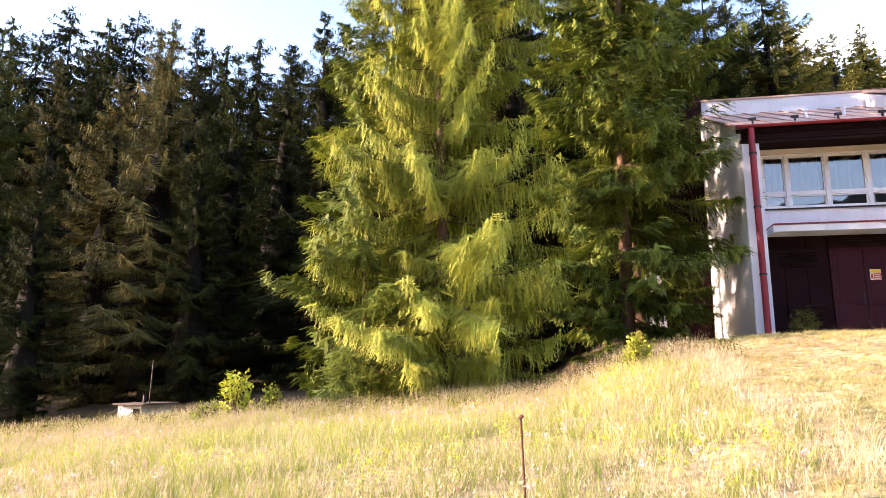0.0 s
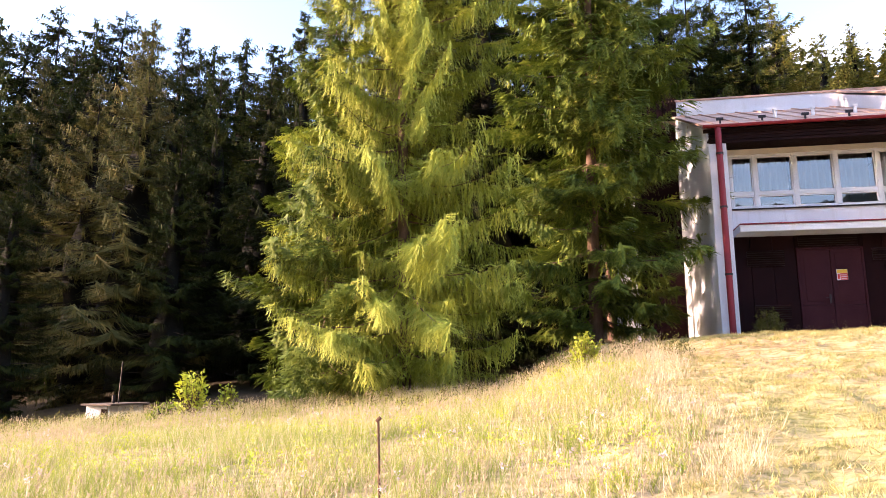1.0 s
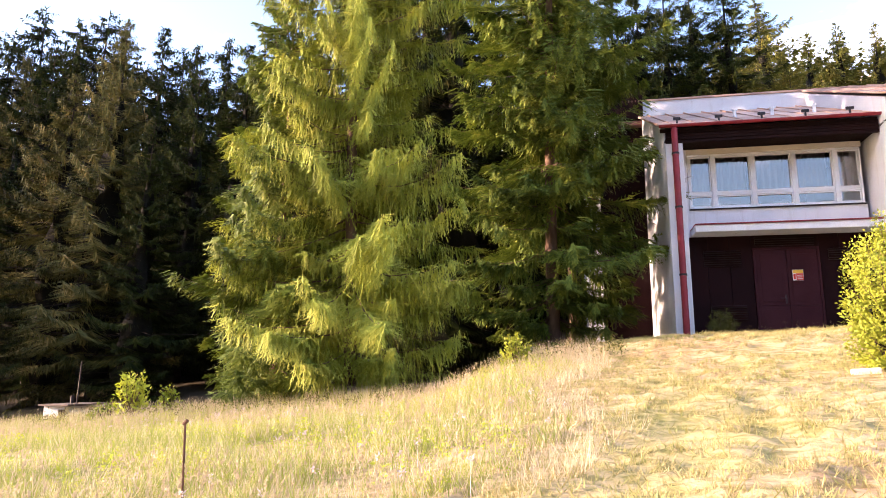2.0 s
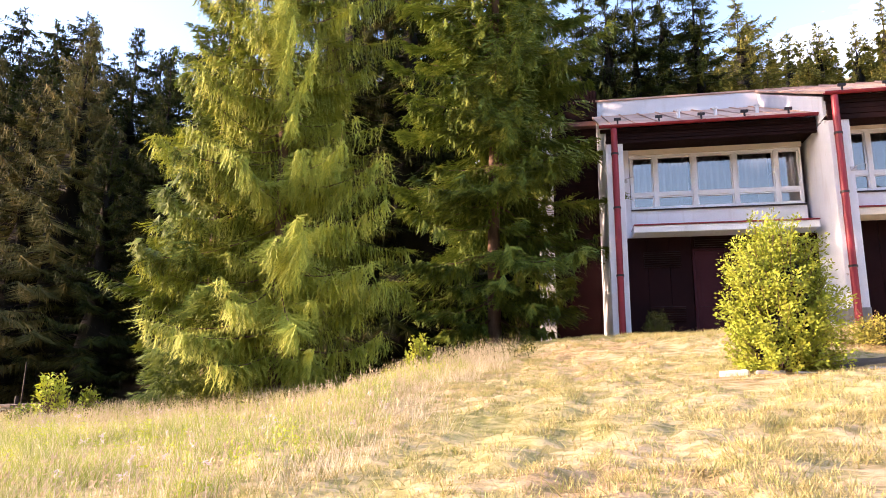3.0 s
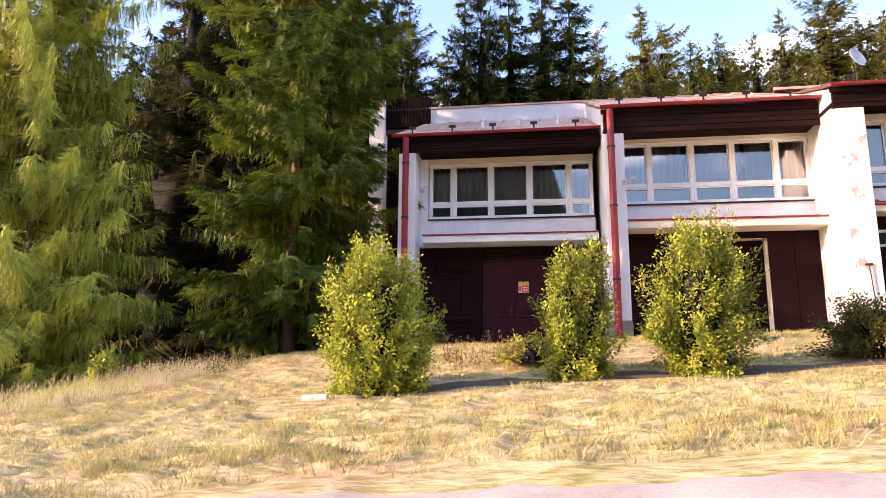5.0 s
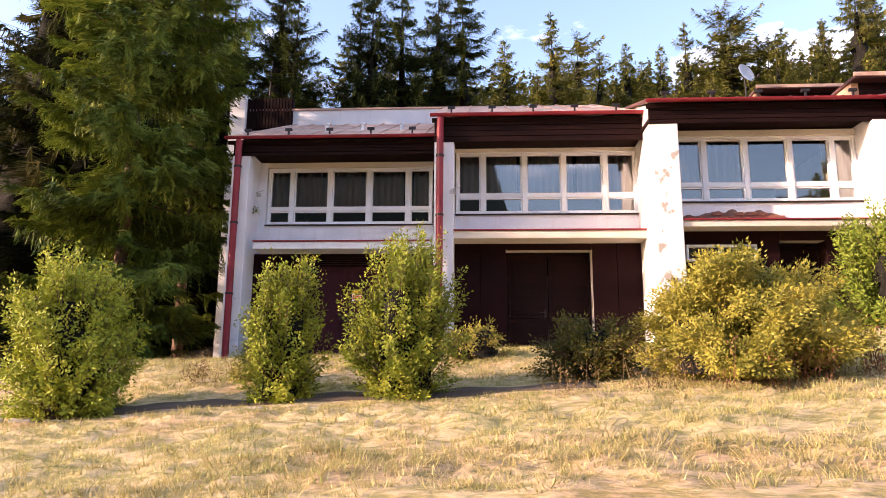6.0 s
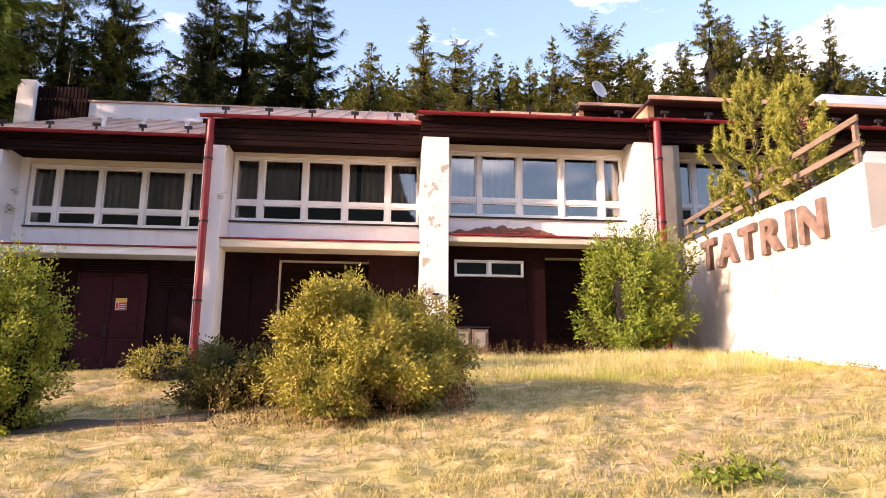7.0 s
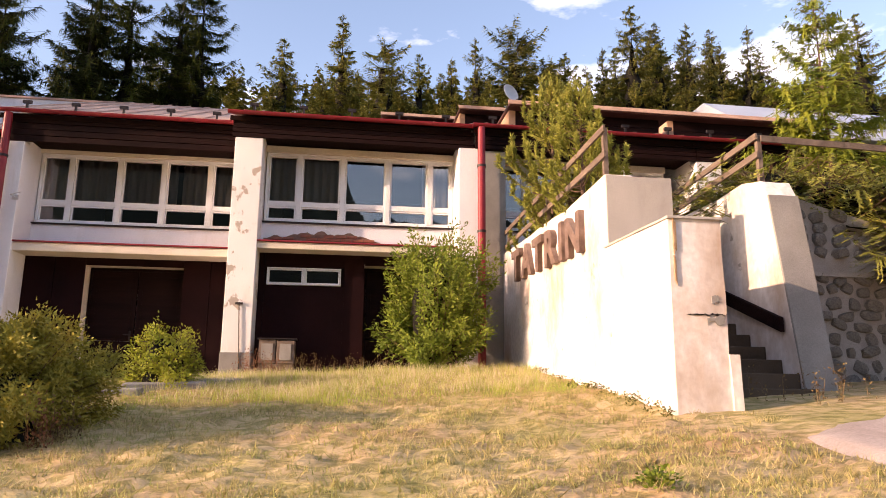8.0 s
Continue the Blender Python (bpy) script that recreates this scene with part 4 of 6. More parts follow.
for j in range(7):
    r = 0.52 * j / 6
    rings.append([bm.verts.new((r * math.cos(2 * math.pi * i / 24), r * 1.25 * math.sin(2 * math.pi * i / 24), 0.16 * (j / 6) ** 2)) for i in range(24)] if j else [bm.verts.new((0, 0, 0))])
for i in range(24):
    bm.faces.new((rings[0][0], rings[1][i], rings[1][(i + 1) % 24]))
    for j in range(1, 6):
        bm.faces.new((rings[j][i], rings[j + 1][i], rings[j + 1][(i + 1) % 24], rings[j][(i + 1) % 24]))
bmesh.ops.transform(bm, matrix=pose(26.0, 40.0, 19.9, 70, 0, 24), verts=bm.verts)
bowl = part("bowl", bm, DISH, dish, "pale oval dish")
mod = bowl.modifiers.new("thick", "SOLIDIFY")
mod.thickness = 0.015
bm = bmesh.new()
tube(bm, (26.05, 40.15, 17.1), (26.05, 40.15, 19.9), 0.04, sides=8)
part("mast", bm, DARK_METAL, dish)
bm = bmesh.new()
tube(bm, (26.05, 40.0, 19.35), (26.6, 39.65, 19.6), 0.022, sides=6)
tube(bm, (26.58, 39.66, 19.55), (26.66, 39.6, 19.72), 0.06, sides=8)
part("feed_arm", bm, DARK_METAL, dish)

# ---- the retaining walls beside the steps ----
def rough_block(outline, axis, a, c, cell=0.22, amp=0.012, seed=0):
    """A cast block with slightly uneven faces."""
    bm = bmesh.new()
    prism(bm, outline, axis, a, c)
    bmesh.ops.recalc_face_normals(bm, faces=bm.faces)
    bmesh.ops.triangulate(bm, faces=[f for f in bm.faces if len(f.verts) > 4])
    bmesh.ops.subdivide_edges(bm, edges=bm.edges[:], cuts=5, use_grid_fill=True)
    for v in bm.verts:
        n = noise.noise_vector((v.co.x * 1.7 + seed, v.co.y * 1.7, v.co.z * 1.7))
        v.co += amp * n + 0.35 * amp * noise.noise_vector((v.co.x * 7, v.co.y * 7 + seed, v.co.z * 7))
    return bm


sign_wall = thing("retaining_wall", "tall white plastered retaining wall with stained worn plaster", "wall", kind="structure", at=(20.2, 12.0, 2.6))
part("wall", rough_block([(10.68, 2.3), (17.0, 2.6), (17.0, 5.52), (15.5, 5.49), (14.2, 5.46), (13.4, 5.47), (12.2, 5.42), (11.4, 5.46), (10.68, 5.49)], "x", 19.92, 20.28), PLASTER_WORN, sign_wall, "main wall with a ragged top edge")
part("wall_head", rough_block([(10.685, 2.3), (11.2, 2.3), (11.2, 5.46), (10.685, 5.485)], "x", 20.28, 20.80, seed=2), GREY_PLASTER, sign_wall, "thick grey head of the wall")
part("wall_head_face", rough_block([(19.925, 4.5), (20.80, 4.5), (20.80, 5.47), (19.925, 5.48)], "y", 10.655, 10.683, seed=6, amp=0.004), GREY_PLASTER, sign_wall, "grey weathered end face")
part("wall_end", rough_block([(8.98, 2.2), (10.67, 2.3), (10.67, 4.52), (8.98, 4.50)], "x", 19.87, 20.43, seed=5), PLASTER_WORN, sign_wall, "lower end block with a crack")
part("coping", rough_block([(8.95, 4.505), (10.67, 4.525), (10.67, 4.55), (8.95, 4.53)], "x", 19.855, 20.445, seed=3, amp=0.006), GREY_PLASTER, sign_wall, "thin grey coping")
part("foot", rough_block([(8.96, 2.2), (9.6, 2.2), (9.6, 3.15), (8.96, 3.15)], "x", 20.43, 20.53, seed=8), PLASTER_WORN, sign_wall)

step_wall = thing("stair_wall", "grey plastered wall beside the steps with a dark sloping board", "wall", kind="structure", at=(22.2, 12.0, 2.7))
part("wall", rough_block([(10.00, 2.4), (16.0, 2.6), (16.0, 5.5), (11.6, 5.5), (10.95, 5.55), (10.55, 5.46), (10.44, 5.25)], "x", 21.98, 22.38, seed=11), PLASTER_WORN, step_wall)
# thin slab that gives the wall's front a darker grey
part("wall_face", rough_block([(9.965, 2.4), (9.998, 2.4), (10.438, 5.25), (10.405, 5.25)], "x", 21.975, 22.385, seed=14, amp=0.006), CONCRETE, step_wall, "worn grey wall end")
bm = bmesh.new()
prism(bm, [(10.30, 3.50), (10.30, 3.68), (14.0, 5.15), (14.0, 4.97)], "x", 21.90, 21.96)
part("sloping_board", bm, BROWN_BOARD, step_wall, "dark sloping board on the wall", bevel=0.008)
# steps take the darkened path colour for the shade between the walls
for i in range(13):
    part("step", boxes((20.95 if i > 4 else 20.9, 21.975, 9.8 + i * 0.31, 9.8 + (i + 1) * 0.31 + 0.02, 2.3, 2.66 + (i + 1) * 0.172)), SHADED_PATH, step_wall, "worn concrete step, darkened for shade", bevel=0.012)

# rust streak and cracks on the low end block
def ragged(x0, x1, z0, z1, y, n, seed, wob):
    rg = random.Random(seed)
    bm = bmesh.new()
    up = [(x0 + (x1 - x0) * i / n, z1 + rg.uniform(-wob, wob)) for i in range(n + 1)]
    lo = [(x0 + (x1 - x0) * i / n, z0 + rg.uniform(-wob, wob)) for i in range(n, -1, -1)]
    prism(bm, up + lo, "y", y, y + 0.02)
    return bm


part("rust_streak", ragged(19.915, 19.945, 4.18, 4.47, 8.962, 4, 1, 0.05), RUST_STAIN, sign_wall, "orange rust streak")
part("rust_streak", ragged(19.91, 19.93, 3.85, 4.10, 8.962, 2, 2, 0.03), RUST_STAIN, sign_wall, "orange rust streak")
part("crack", ragged(20.02, 20.43, 3.538, 3.548, 8.963, 16, 3, 0.012), DARK_METAL, sign_wall, "dark horizontal crack")
part("crack", ragged(20.22, 20.40, 3.46, 3.53, 8.963, 9, 4, 0.03), CONCRETE, sign_wall, "chipped plaster")
part("crack", ragged(20.28, 20.36, 3.66, 3.72, 8.963, 6, 5, 0.02), CONCRETE, sign_wall, "chipped plaster")

# bank of earth behind the walls
def bank():
    xs, ys = np.linspace(20.25, 30, 48), np.linspace(11.2, 16.8, 26)
    gx, gy = np.meshgrid(xs, ys)
    g = 5.0 + 0.12 * np.sin(gx * 2.3 + gy) + 0.10 * np.cos(gy * 3.1 - gx * 1.2) + 0.06 * (gy - 11) * smooth((gx - 22) / 3)
    g = np.where((gx > 20.95) & (gx < 22.05) & (gy < 13.6), 2.5, g)
    i = np.arange(gx.size).reshape(gx.shape)
    bag = Bag()
    bag.add(np.stack([gx, gy, g], -1), np.stack([i[:-1, :-1], i[:-1, 1:], i[1:, 1:], i[1:, :-1]], -1).reshape(-1, 4))
    return tagged(put("bank", bag.mesh("bank", EARTH, True)), "earth bank held by the walls", "ground", kind="structure")


bank()

# fieldstone wall: mortar bed with single stones standing proud
rubble = thing("stone_wall", "rough fieldstone retaining wall in grey mortar", "wall", kind="structure", at=(26.0, 11.0, 2.8))
part("mortar_bed", rough_block([(22.38, 2.4), (30.0, 2.5), (30.0, 5.05), (24.0, 5.05), (22.38, 5.45)], "y", 10.90, 11.25, seed=21, amp=0.03), MORTAR, rubble)
part("mortar_bed", rough_block([(22.38, 4.30), (24.3, 4.30), (24.3, 4.36), (22.38, 4.36)], "y", 10.84, 10.92, seed=23, amp=0.01), MORTAR, rubble, "narrow string course")


def stone_mesh(seed):
    rnd = random.Random(seed)
    bm = bmesh.new()
    bmesh.ops.create_icosphere(bm, subdivisions=2, radius=1.0)
    for v in bm.verts:
        p = v.co.copy()
        for k in range(3):
            p[k] = math.copysign(abs(p[k]) ** 0.6, p[k])
        n = noise.noise((p.x * 1.3 + seed * 7, p.y * 1.3, p.z * 1.3))
        v.co = p * (0.86 + 0.28 * n)
    bmesh.ops.recalc_face_normals(bm, faces=bm.faces)
    me = bpy.data.meshes.new("stone")
    bm.to_mesh(me)
    bm.free()
    me.materials.append(STONE)
    return me


stones = [stone_mesh(i) for i in range(7)]
rnd = random.Random(4)
z = 2.75
while z < 5.25:
    x = 22.50 + rnd.uniform(0, 0.2)
    h = rnd.uniform(0.07, 0.12)
    while x < 25.6:
        w = rnd.uniform(0.08, 0.19)
        if z + h < (5.35 if x < 23.4 else 5.0) and abs(z - 4.33) > h * 0.9:
            ob = put("stone", stones[rnd.randrange(7)], rubble)
            ob.matrix_basis = Matrix.LocRotScale((x + w, 10.90 + rnd.uniform(-0.02, 0.02), z + h * 0.5 + rnd.uniform(-0.03, 0.03)), Euler((rnd.uniform(-0.2, 0.2), rnd.uniform(-0.4, 0.4), rnd.uniform(-0.2, 0.2))), Vector((w * 0.92, rnd.uniform(0.045, 0.075), h * 0.94)))
        x += 2 * w + 0.03
    z += 2 * h * 0.9

# timber rails on the walls
def rail(name_label, posts, planks):
    r = thing("wooden_railing", name_label, "railing", at=posts[0][0])
    for (x, y, z0), z1 in posts:
        part("post", boxes((x - 0.033, x + 0.033, y - 0.033, y + 0.033, z0, z1)), RAIL_WOOD, r, bevel=0.006)
    for p, q in planks:
        p, q = Vector(p), Vector(q)
        bm = bmesh.new()
        box(bm, 0, (q - p).length, -0.016, 0.016, -0.045, 0.045)
        d = (q - p).normalized()
        side = d.cross(Vector((0, 0, 1))).normalized()
        up = side.cross(d)
        m = Matrix((d, side, up)).transposed().to_4x4()
        m.translation = p
        bmesh.ops.transform(bm, matrix=m, verts=bm.verts)
        part("plank", bm, RAIL_WOOD, r, bevel=0.006)
    return r


rail("weathered brown plank railing on the white retaining wall", [((20.0, 10.85, 5.30), 6.18), ((20.0, 13.4, 5.1), 6.05), ((20.0, 16.1, 5.2), 6.0)],
     [((19.94, 16.25, 5.94), (19.94, 10.70, 6.13)), ((19.94, 16.25, 5.62), (19.94, 10.70, 5.78))])
rail("weathered brown plank railing above the steps and stone wall", [((22.1, 10.72, 5.45), 6.16), ((22.1, 13.6, 5.4), 6.05), ((25.5, 11.1, 4.95), 6.16), ((29.0, 11.1, 4.95), 6.16)],
     [((22.04, 14.0, 5.90), (22.04, 10.65, 6.13)), ((22.04, 14.0, 5.62), (22.04, 10.65, 5.88)), ((22.1, 10.66, 6.10), (29.5, 11.0, 6.10))])

# raised letters on the white wall
word = thing("wall_lettering", "six raised brown capital letters fixed along the white wall", "lettering", at=(19.9, 13.5, 4.7))
for i, ch in enumerate("TATRIN"):
    cu = bpy.data.curves.new("letter", "FONT")
    cu.body, cu.size, cu.extrude, cu.offset, cu.align_x = ch, 0.76, 0.05, 0.034, "CENTER"
    tmp = new("letter_form", cu)
    me = bpy.data.meshes.new_from_object(tmp.evaluated_get(bpy.context.evaluated_depsgraph_get()))
    bpy.data.objects.remove(tmp)
    u = (0.38, 1.10, 1.78, 2.45, 3.02, 3.55)[i]
    lm = Matrix(((0, 0, -1, 19.885), (-1, 0, 0, 15.40 - u * 1.02), (0, 1, 0, 4.80 - 0.035 * u), (0, 0, 0, 1)))
    me.transform(lm @ Matrix.Diagonal((1.12, 1, 1, 1)))
    me.materials.clear()
    me.materials.append(LETTER)
    put("letter", me, word)

# iron stake in the meadow
stake = thing("iron_stake", "thin rusty iron stake in the grass", "stake", at=(-0.3, 4.36, gz(-0.3, 4.36)))
bm = bmesh.new()
tube(bm, (-0.27, 4.36, gz(-0.3, 4.36) - 0.2), (-0.30, 4.36, 1.40), 0.0085, 0.007, sides=8)
part("rod", bm, RUST, stake)
bm = bmesh.new()
tube(bm, (-0.31, 4.36, 1.375), (-0.285, 4.36, 1.40), 0.012, sides=8)
part("hook", bm, RUST, stake)

# low concrete hut below the meadow's edge
hz = 1.0
hut = thing("concrete_hut", "low pale concrete hut half hidden behind the meadow", "hut", at=(-11.6, 17.8, gz(-11.6, 17.8)))
zb = gz(-11.3, 18.0) - 0.3
part("wall", boxes((-12.05, -11.35, 17.1, 18.6, zb, hz - 0.05)), PLASTER, hut, bevel=0.01)
part("hatch", boxes((-11.58, -11.38, 17.07, 17.099, zb, hz - 0.14)), BROWN_BOARD, hut, "dark closed hatch", bevel=0.006)
part("roof", boxes((-12.12, -11.2, 16.95, 18.7, hz - 0.05, hz)), RAIL_WOOD, hut, bevel=0.01)
bm = bmesh.new()
tube(bm, (-11.45, 17.6, hz), (-11.42, 17.6, hz + 1.15), 0.02, sides=6)
tube(bm, (-11.6, 17.6, hz), (-11.6, 17.6, hz + 0.22), 0.05, sides=8)
part("pipe", bm, DARK_METAL, hut, "thin pipe on the roof")


# wooded ridge across the valley, behind the walker
def ridge():
    n = 420
    az = np.radians(np.linspace(212, 335, n))
    h = 65 + 1.2 * np.sin(az * 8.3 + 1) + np.array([2.0 * noise.noise((a * 40, 0, 0)) + 5.0 * abs(noise.noise((a * 190, 5, 0))) for a in az])
    h = h + 46 * smooth((math.radians(273.5) - az) / math.radians(4.5))
    bag = Bag()
    rings = [(150, -6 + 0 * h), (190, 0.45 * h), (230, h), (300, 0.3 * h), (320, -20 + 0 * h)]
    v = np.concatenate([np.stack([10 + rr * np.cos(az), rr * np.sin(az), hh], -1) for rr, hh in rings])
    i = np.arange(len(rings) * n).reshape(len(rings), n)
    bag.add(v, np.stack([i[:-1, :-1], i[:-1, 1:], i[1:, 1:], i[1:, :-1]], -1).reshape(-1, 4))
    return tagged(put("backdrop", bag.mesh("backdrop", HILL, True)), "dark wooded ridge across the valley", "hill", kind="structure")


ridge()


# ---- plants ----
def unit(a):
    return a / np.maximum(np.linalg.norm(a, axis=-1, keepdims=True), 1e-9)


def sprigs(bag, base, way, length, width, rng, curl=0.0, plain=False, face=None):
    """Thin lance-shaped sprigs: a quad each from base along way, or a triangle where they are far off."""
    n = len(base)
    way = unit(way)
    ref = unit(rng.normal(size=(n, 3))) if face is None else unit(unit(face) + 0.22 * rng.normal(size=(n, 3)))
    side = unit(np.cross(way, ref))
    length, width = np.broadcast_to(length, n)[:, None], np.broadcast_to(width, n)[:, None]
    if plain:
        v = np.stack([base - side * width * 0.55, base + side * width * 0.55, base + way * length + np.array([0, 0, -1.0]) * curl * length], 1)
        bag.add(v.reshape(-1, 3), np.arange(3 * n).reshape(n, 3))
        return
    mid = base + way * length * 0.45
    tip = base + way * length + np.array([0, 0, -1.0]) * curl * length
    v = np.stack([base, mid - side * width * 0.5, tip, mid + side * width * 0.5], 1)
    bag.add(v.reshape(-1, 3), np.arange(4 * n).reshape(n, 4))


def limb_tubes(bag, pts, r0, r1, sides=4):
    """Tapered tubes along many polylines at once: pts (n, k, 3)."""
    n, k, _ = pts.shape
    d = unit(np.gradient(pts, axis=1))
    a = unit(np.cross(d, np.array([0.13, 0.27, 0.95])))
    c = np.cross(d, a)
    t = np.linspace(0, 1, k)[None, :, None]
    rad = np.reshape(r0, (-1, 1, 1)) * (1 - t) + np.reshape(r1, (-1, 1, 1)) * t
    ang = 2 * np.pi * np.arange(sides) / sides
    ring = pts[:, :, None, :] + rad[..., None] * (np.cos(ang)[None, None, :, None] * a[:, :, None, :] + np.sin(ang)[None, None, :, None] * c[:, :, None, :])
    i = np.arange(n * k * sides).reshape(n, k, sides)
    j = np.roll(i, -1, axis=2)
    f = np.stack([i[:, :-1], j[:, :-1], j[:, 1:], i[:, 1:]], -1).reshape(-1, 4)
    bag.add(ring.reshape(-1, 3), f)


def trunk_mesh(height, radius, seed, lean=0.0, fine=True):
    rng = np.random.default_rng(seed)
    k = 14 if fine else 6
    t = np.linspace(0, 1, k)
    p = np.stack([lean * t ** 2 * height + 0.02 * height * np.sin(t * 5 + seed) * t * 0.3, 0.01 * height * np.sin(t * 4 + 2 * seed) * t, t * height - 0.3], -1)
    bag = Bag()
    limb_tubes(bag, p[None], np.array([radius]), np.array([radius * 0.06]), 10 if fine else 6)
    return bag.mesh("trunk", BARK if fine else SHADED_BARK, True), p


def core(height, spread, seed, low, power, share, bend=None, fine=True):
    """An uneven tapering near-black sleeve round the trunk, added as the crown's inner shade."""
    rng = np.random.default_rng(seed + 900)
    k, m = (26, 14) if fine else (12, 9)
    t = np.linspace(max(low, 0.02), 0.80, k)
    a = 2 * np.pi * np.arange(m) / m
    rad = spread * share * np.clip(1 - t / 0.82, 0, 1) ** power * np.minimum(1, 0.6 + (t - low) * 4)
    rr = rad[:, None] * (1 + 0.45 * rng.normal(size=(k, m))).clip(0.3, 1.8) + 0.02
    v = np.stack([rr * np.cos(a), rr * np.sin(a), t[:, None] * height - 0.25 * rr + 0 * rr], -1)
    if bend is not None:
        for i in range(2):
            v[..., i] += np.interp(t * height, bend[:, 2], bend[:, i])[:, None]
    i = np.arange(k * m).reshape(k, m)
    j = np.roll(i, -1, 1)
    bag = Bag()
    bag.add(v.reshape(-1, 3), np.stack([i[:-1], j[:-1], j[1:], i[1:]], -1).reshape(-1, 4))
    return bag.mesh("inner_thicket", INNER_SHADE)


def conifer(name, height, spread, seed, needles, count, size, low=0.06, droop=0.42, lift=0.22, hang=0.35, whorl=0.42, power=0.8, lean=0.0, fat=1.0, gaps=0.0, lump=0.25, inner=0.42, fine_limbs=True, per=5, strand=0.25, splay=0.6, reach=0.65, plain=None, cluster=3, spray=1.0, jitter=0.5, foot=0.55, limbs=(4, 7), focus=1.0, comb=0.0, vary=0.3):
    """A conifer: tapered trunk, whorled drooping limbs, and a crown of flat sprays, each an axis with twigs on both sides."""
    plain = not fine_limbs if plain is None else plain
    rng = np.random.default_rng(seed)
    root = thing(name, "", "")
    tm, axis = trunk_mesh(height, 0.008 * height + 0.03, seed, lean, fine_limbs)
    put("trunk", tm, root)
    zs, z = [], low * height
    while z < height * 0.985:
        m = int(rng.integers(*limbs))
        zs += [(z + rng.uniform(-jitter, jitter) * whorl, rng.uniform(0, 2 * np.pi) + 2 * np.pi * i / m) for i in range(m)]
        z += whorl * (0.75 + 0.5 * rng.random()) * (1.0 - 0.45 * z / height)
    bz = np.clip(np.array([a[0] for a in zs]), 0.2, height * 0.99)
    ba = np.array([a[1] for a in zs]) + rng.normal(0, 0.2, len(zs))
    n = len(bz)
    u = bz / height
    prof = (1 - u) ** power * np.minimum(1, foot + (u - low) * 4.5)
    length = spread * prof * (1 + lump * rng.normal(size=n)) * (1 + 0.16 * np.sin(ba * 2 + seed)) + 0.12
    length = np.clip(length, 0.1, spread * 1.25)
    if gaps:
        length *= np.where(rng.random(n) < gaps, 0.45, 1.0)
    out = np.stack([np.cos(ba), np.sin(ba), 0 * ba], -1)
    lat = np.stack([-np.sin(ba), np.cos(ba), 0 * ba], -1)
    ax = np.stack([np.interp(bz, axis[:, 2], axis[:, i]) for i in range(3)], -1)
    dr = droop * (1.15 - 0.9 * u) * rng.uniform(1 - vary, 1 + vary, n)
    up = lift * rng.uniform(1 - vary, 1 + vary, n) + 0.25 * u

    def along(b, s):
        return ax[b] + out[b] * (length[b] * s)[:, None] + np.array([0, 0, 1.0]) * (length[b] * (-dr[b] * s + up[b] * s ** 2.4))[:, None]

    bag = Bag()
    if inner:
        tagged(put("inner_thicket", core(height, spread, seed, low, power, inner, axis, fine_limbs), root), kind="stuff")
    s = np.linspace(0, 0.95, 5 if fine_limbs else 2)
    pts = np.stack([along(np.arange(n), np.full(n, v)) for v in s], 1)
    limb_tubes(bag, pts, 0.008 + 0.007 * length, np.full(n, 0.003), 3)
    tagged(put("branchwork", bag.mesh("branchwork", BARK if fine_limbs else SHADED_BARK), root), kind="stuff")
    bag = Bag()
    if comb:
        # distant form: every limb a comb of narrow side twigs, with a hanging fringe
        w = length ** 0.75
        b = rng.choice(n, count, p=w / w.sum())
        s = 0.04 + 0.96 * rng.random(count) ** 0.8
        sg = rng.choice((-1.0, 1.0), count)
        down = rng.random(count) < hang
        ln = (comb * (1 - s) ** 0.8 + 0.09) * length[b] * rng.uniform(0.65, 1.2, count) + 0.10
        ln = np.where(down, strand * rng.uniform(0.5, 1.2, count) * np.minimum(1, 0.35 + length[b] / 2.5), ln)
        d = out[b] * rng.uniform(0.5, 0.9, count)[:, None] + lat[b] * (sg * rng.uniform(0.45, 1.0, count))[:, None]
        d[:, 2] -= 0.28
        d[down] = d[down] * 0.3 + np.array([0, 0, -0.9])
        flat = unit(out[b] * 0.45 + np.array([0, 0, 0.9]) + rng.normal(0, 0.2, (count, 3)))
        sprigs(bag, along(b, s) + rng.normal(0, 0.025, (count, 3)), unit(d), ln, size[1] * (0.55 + 0.45 * np.minimum(1, length[b] / 2.0)) * rng.uniform(0.7, 1.3, count), rng, 0.10, plain, flat)
    else:
        # sprays in small clusters along the limbs
        w = length ** (1.1 if fine_limbs else 0.55) * np.where(u > focus, 0.35, 1.0)
        nc = max(8, count // ((per + 1) * cluster))
        cb = rng.choice(n, nc, p=w / w.sum())
        cs = 0.08 + 0.92 * rng.random(nc) ** reach
        c_sign = rng.choice((-1.0, 1.0), nc)
        c_down = rng.random(nc) < hang
        c_dir = out[cb] * rng.uniform(0.35, 0.9, nc)[:, None] + lat[cb] * (c_sign * rng.uniform(0.35, 1.0, nc))[:, None]
        c_dir[:, 2] -= 0.22
        c_dir[c_down] = c_dir[c_down] * rng.uniform(0.1, 0.45, (int(c_down.sum()), 1)) + np.array([0, 0, -1.0])
        b = np.repeat(cb, cluster)
        m = len(b)
        s = np.clip(np.repeat(cs, cluster) + rng.normal(0, 0.05, m), 0.05, 1.0)
        down = np.repeat(c_down, cluster)
        wide = ((0.36 * (1 - s) + 0.08) * length[b] * fat + 0.10) * rng.uniform(0.6, 1.15, m) * spray
        wide = np.where(down, np.maximum(wide * 0.8, strand * rng.uniform(0.5, 1.2, m)), wide)
        pos = along(b, s) + rng.normal(0, 0.03, (m, 3))
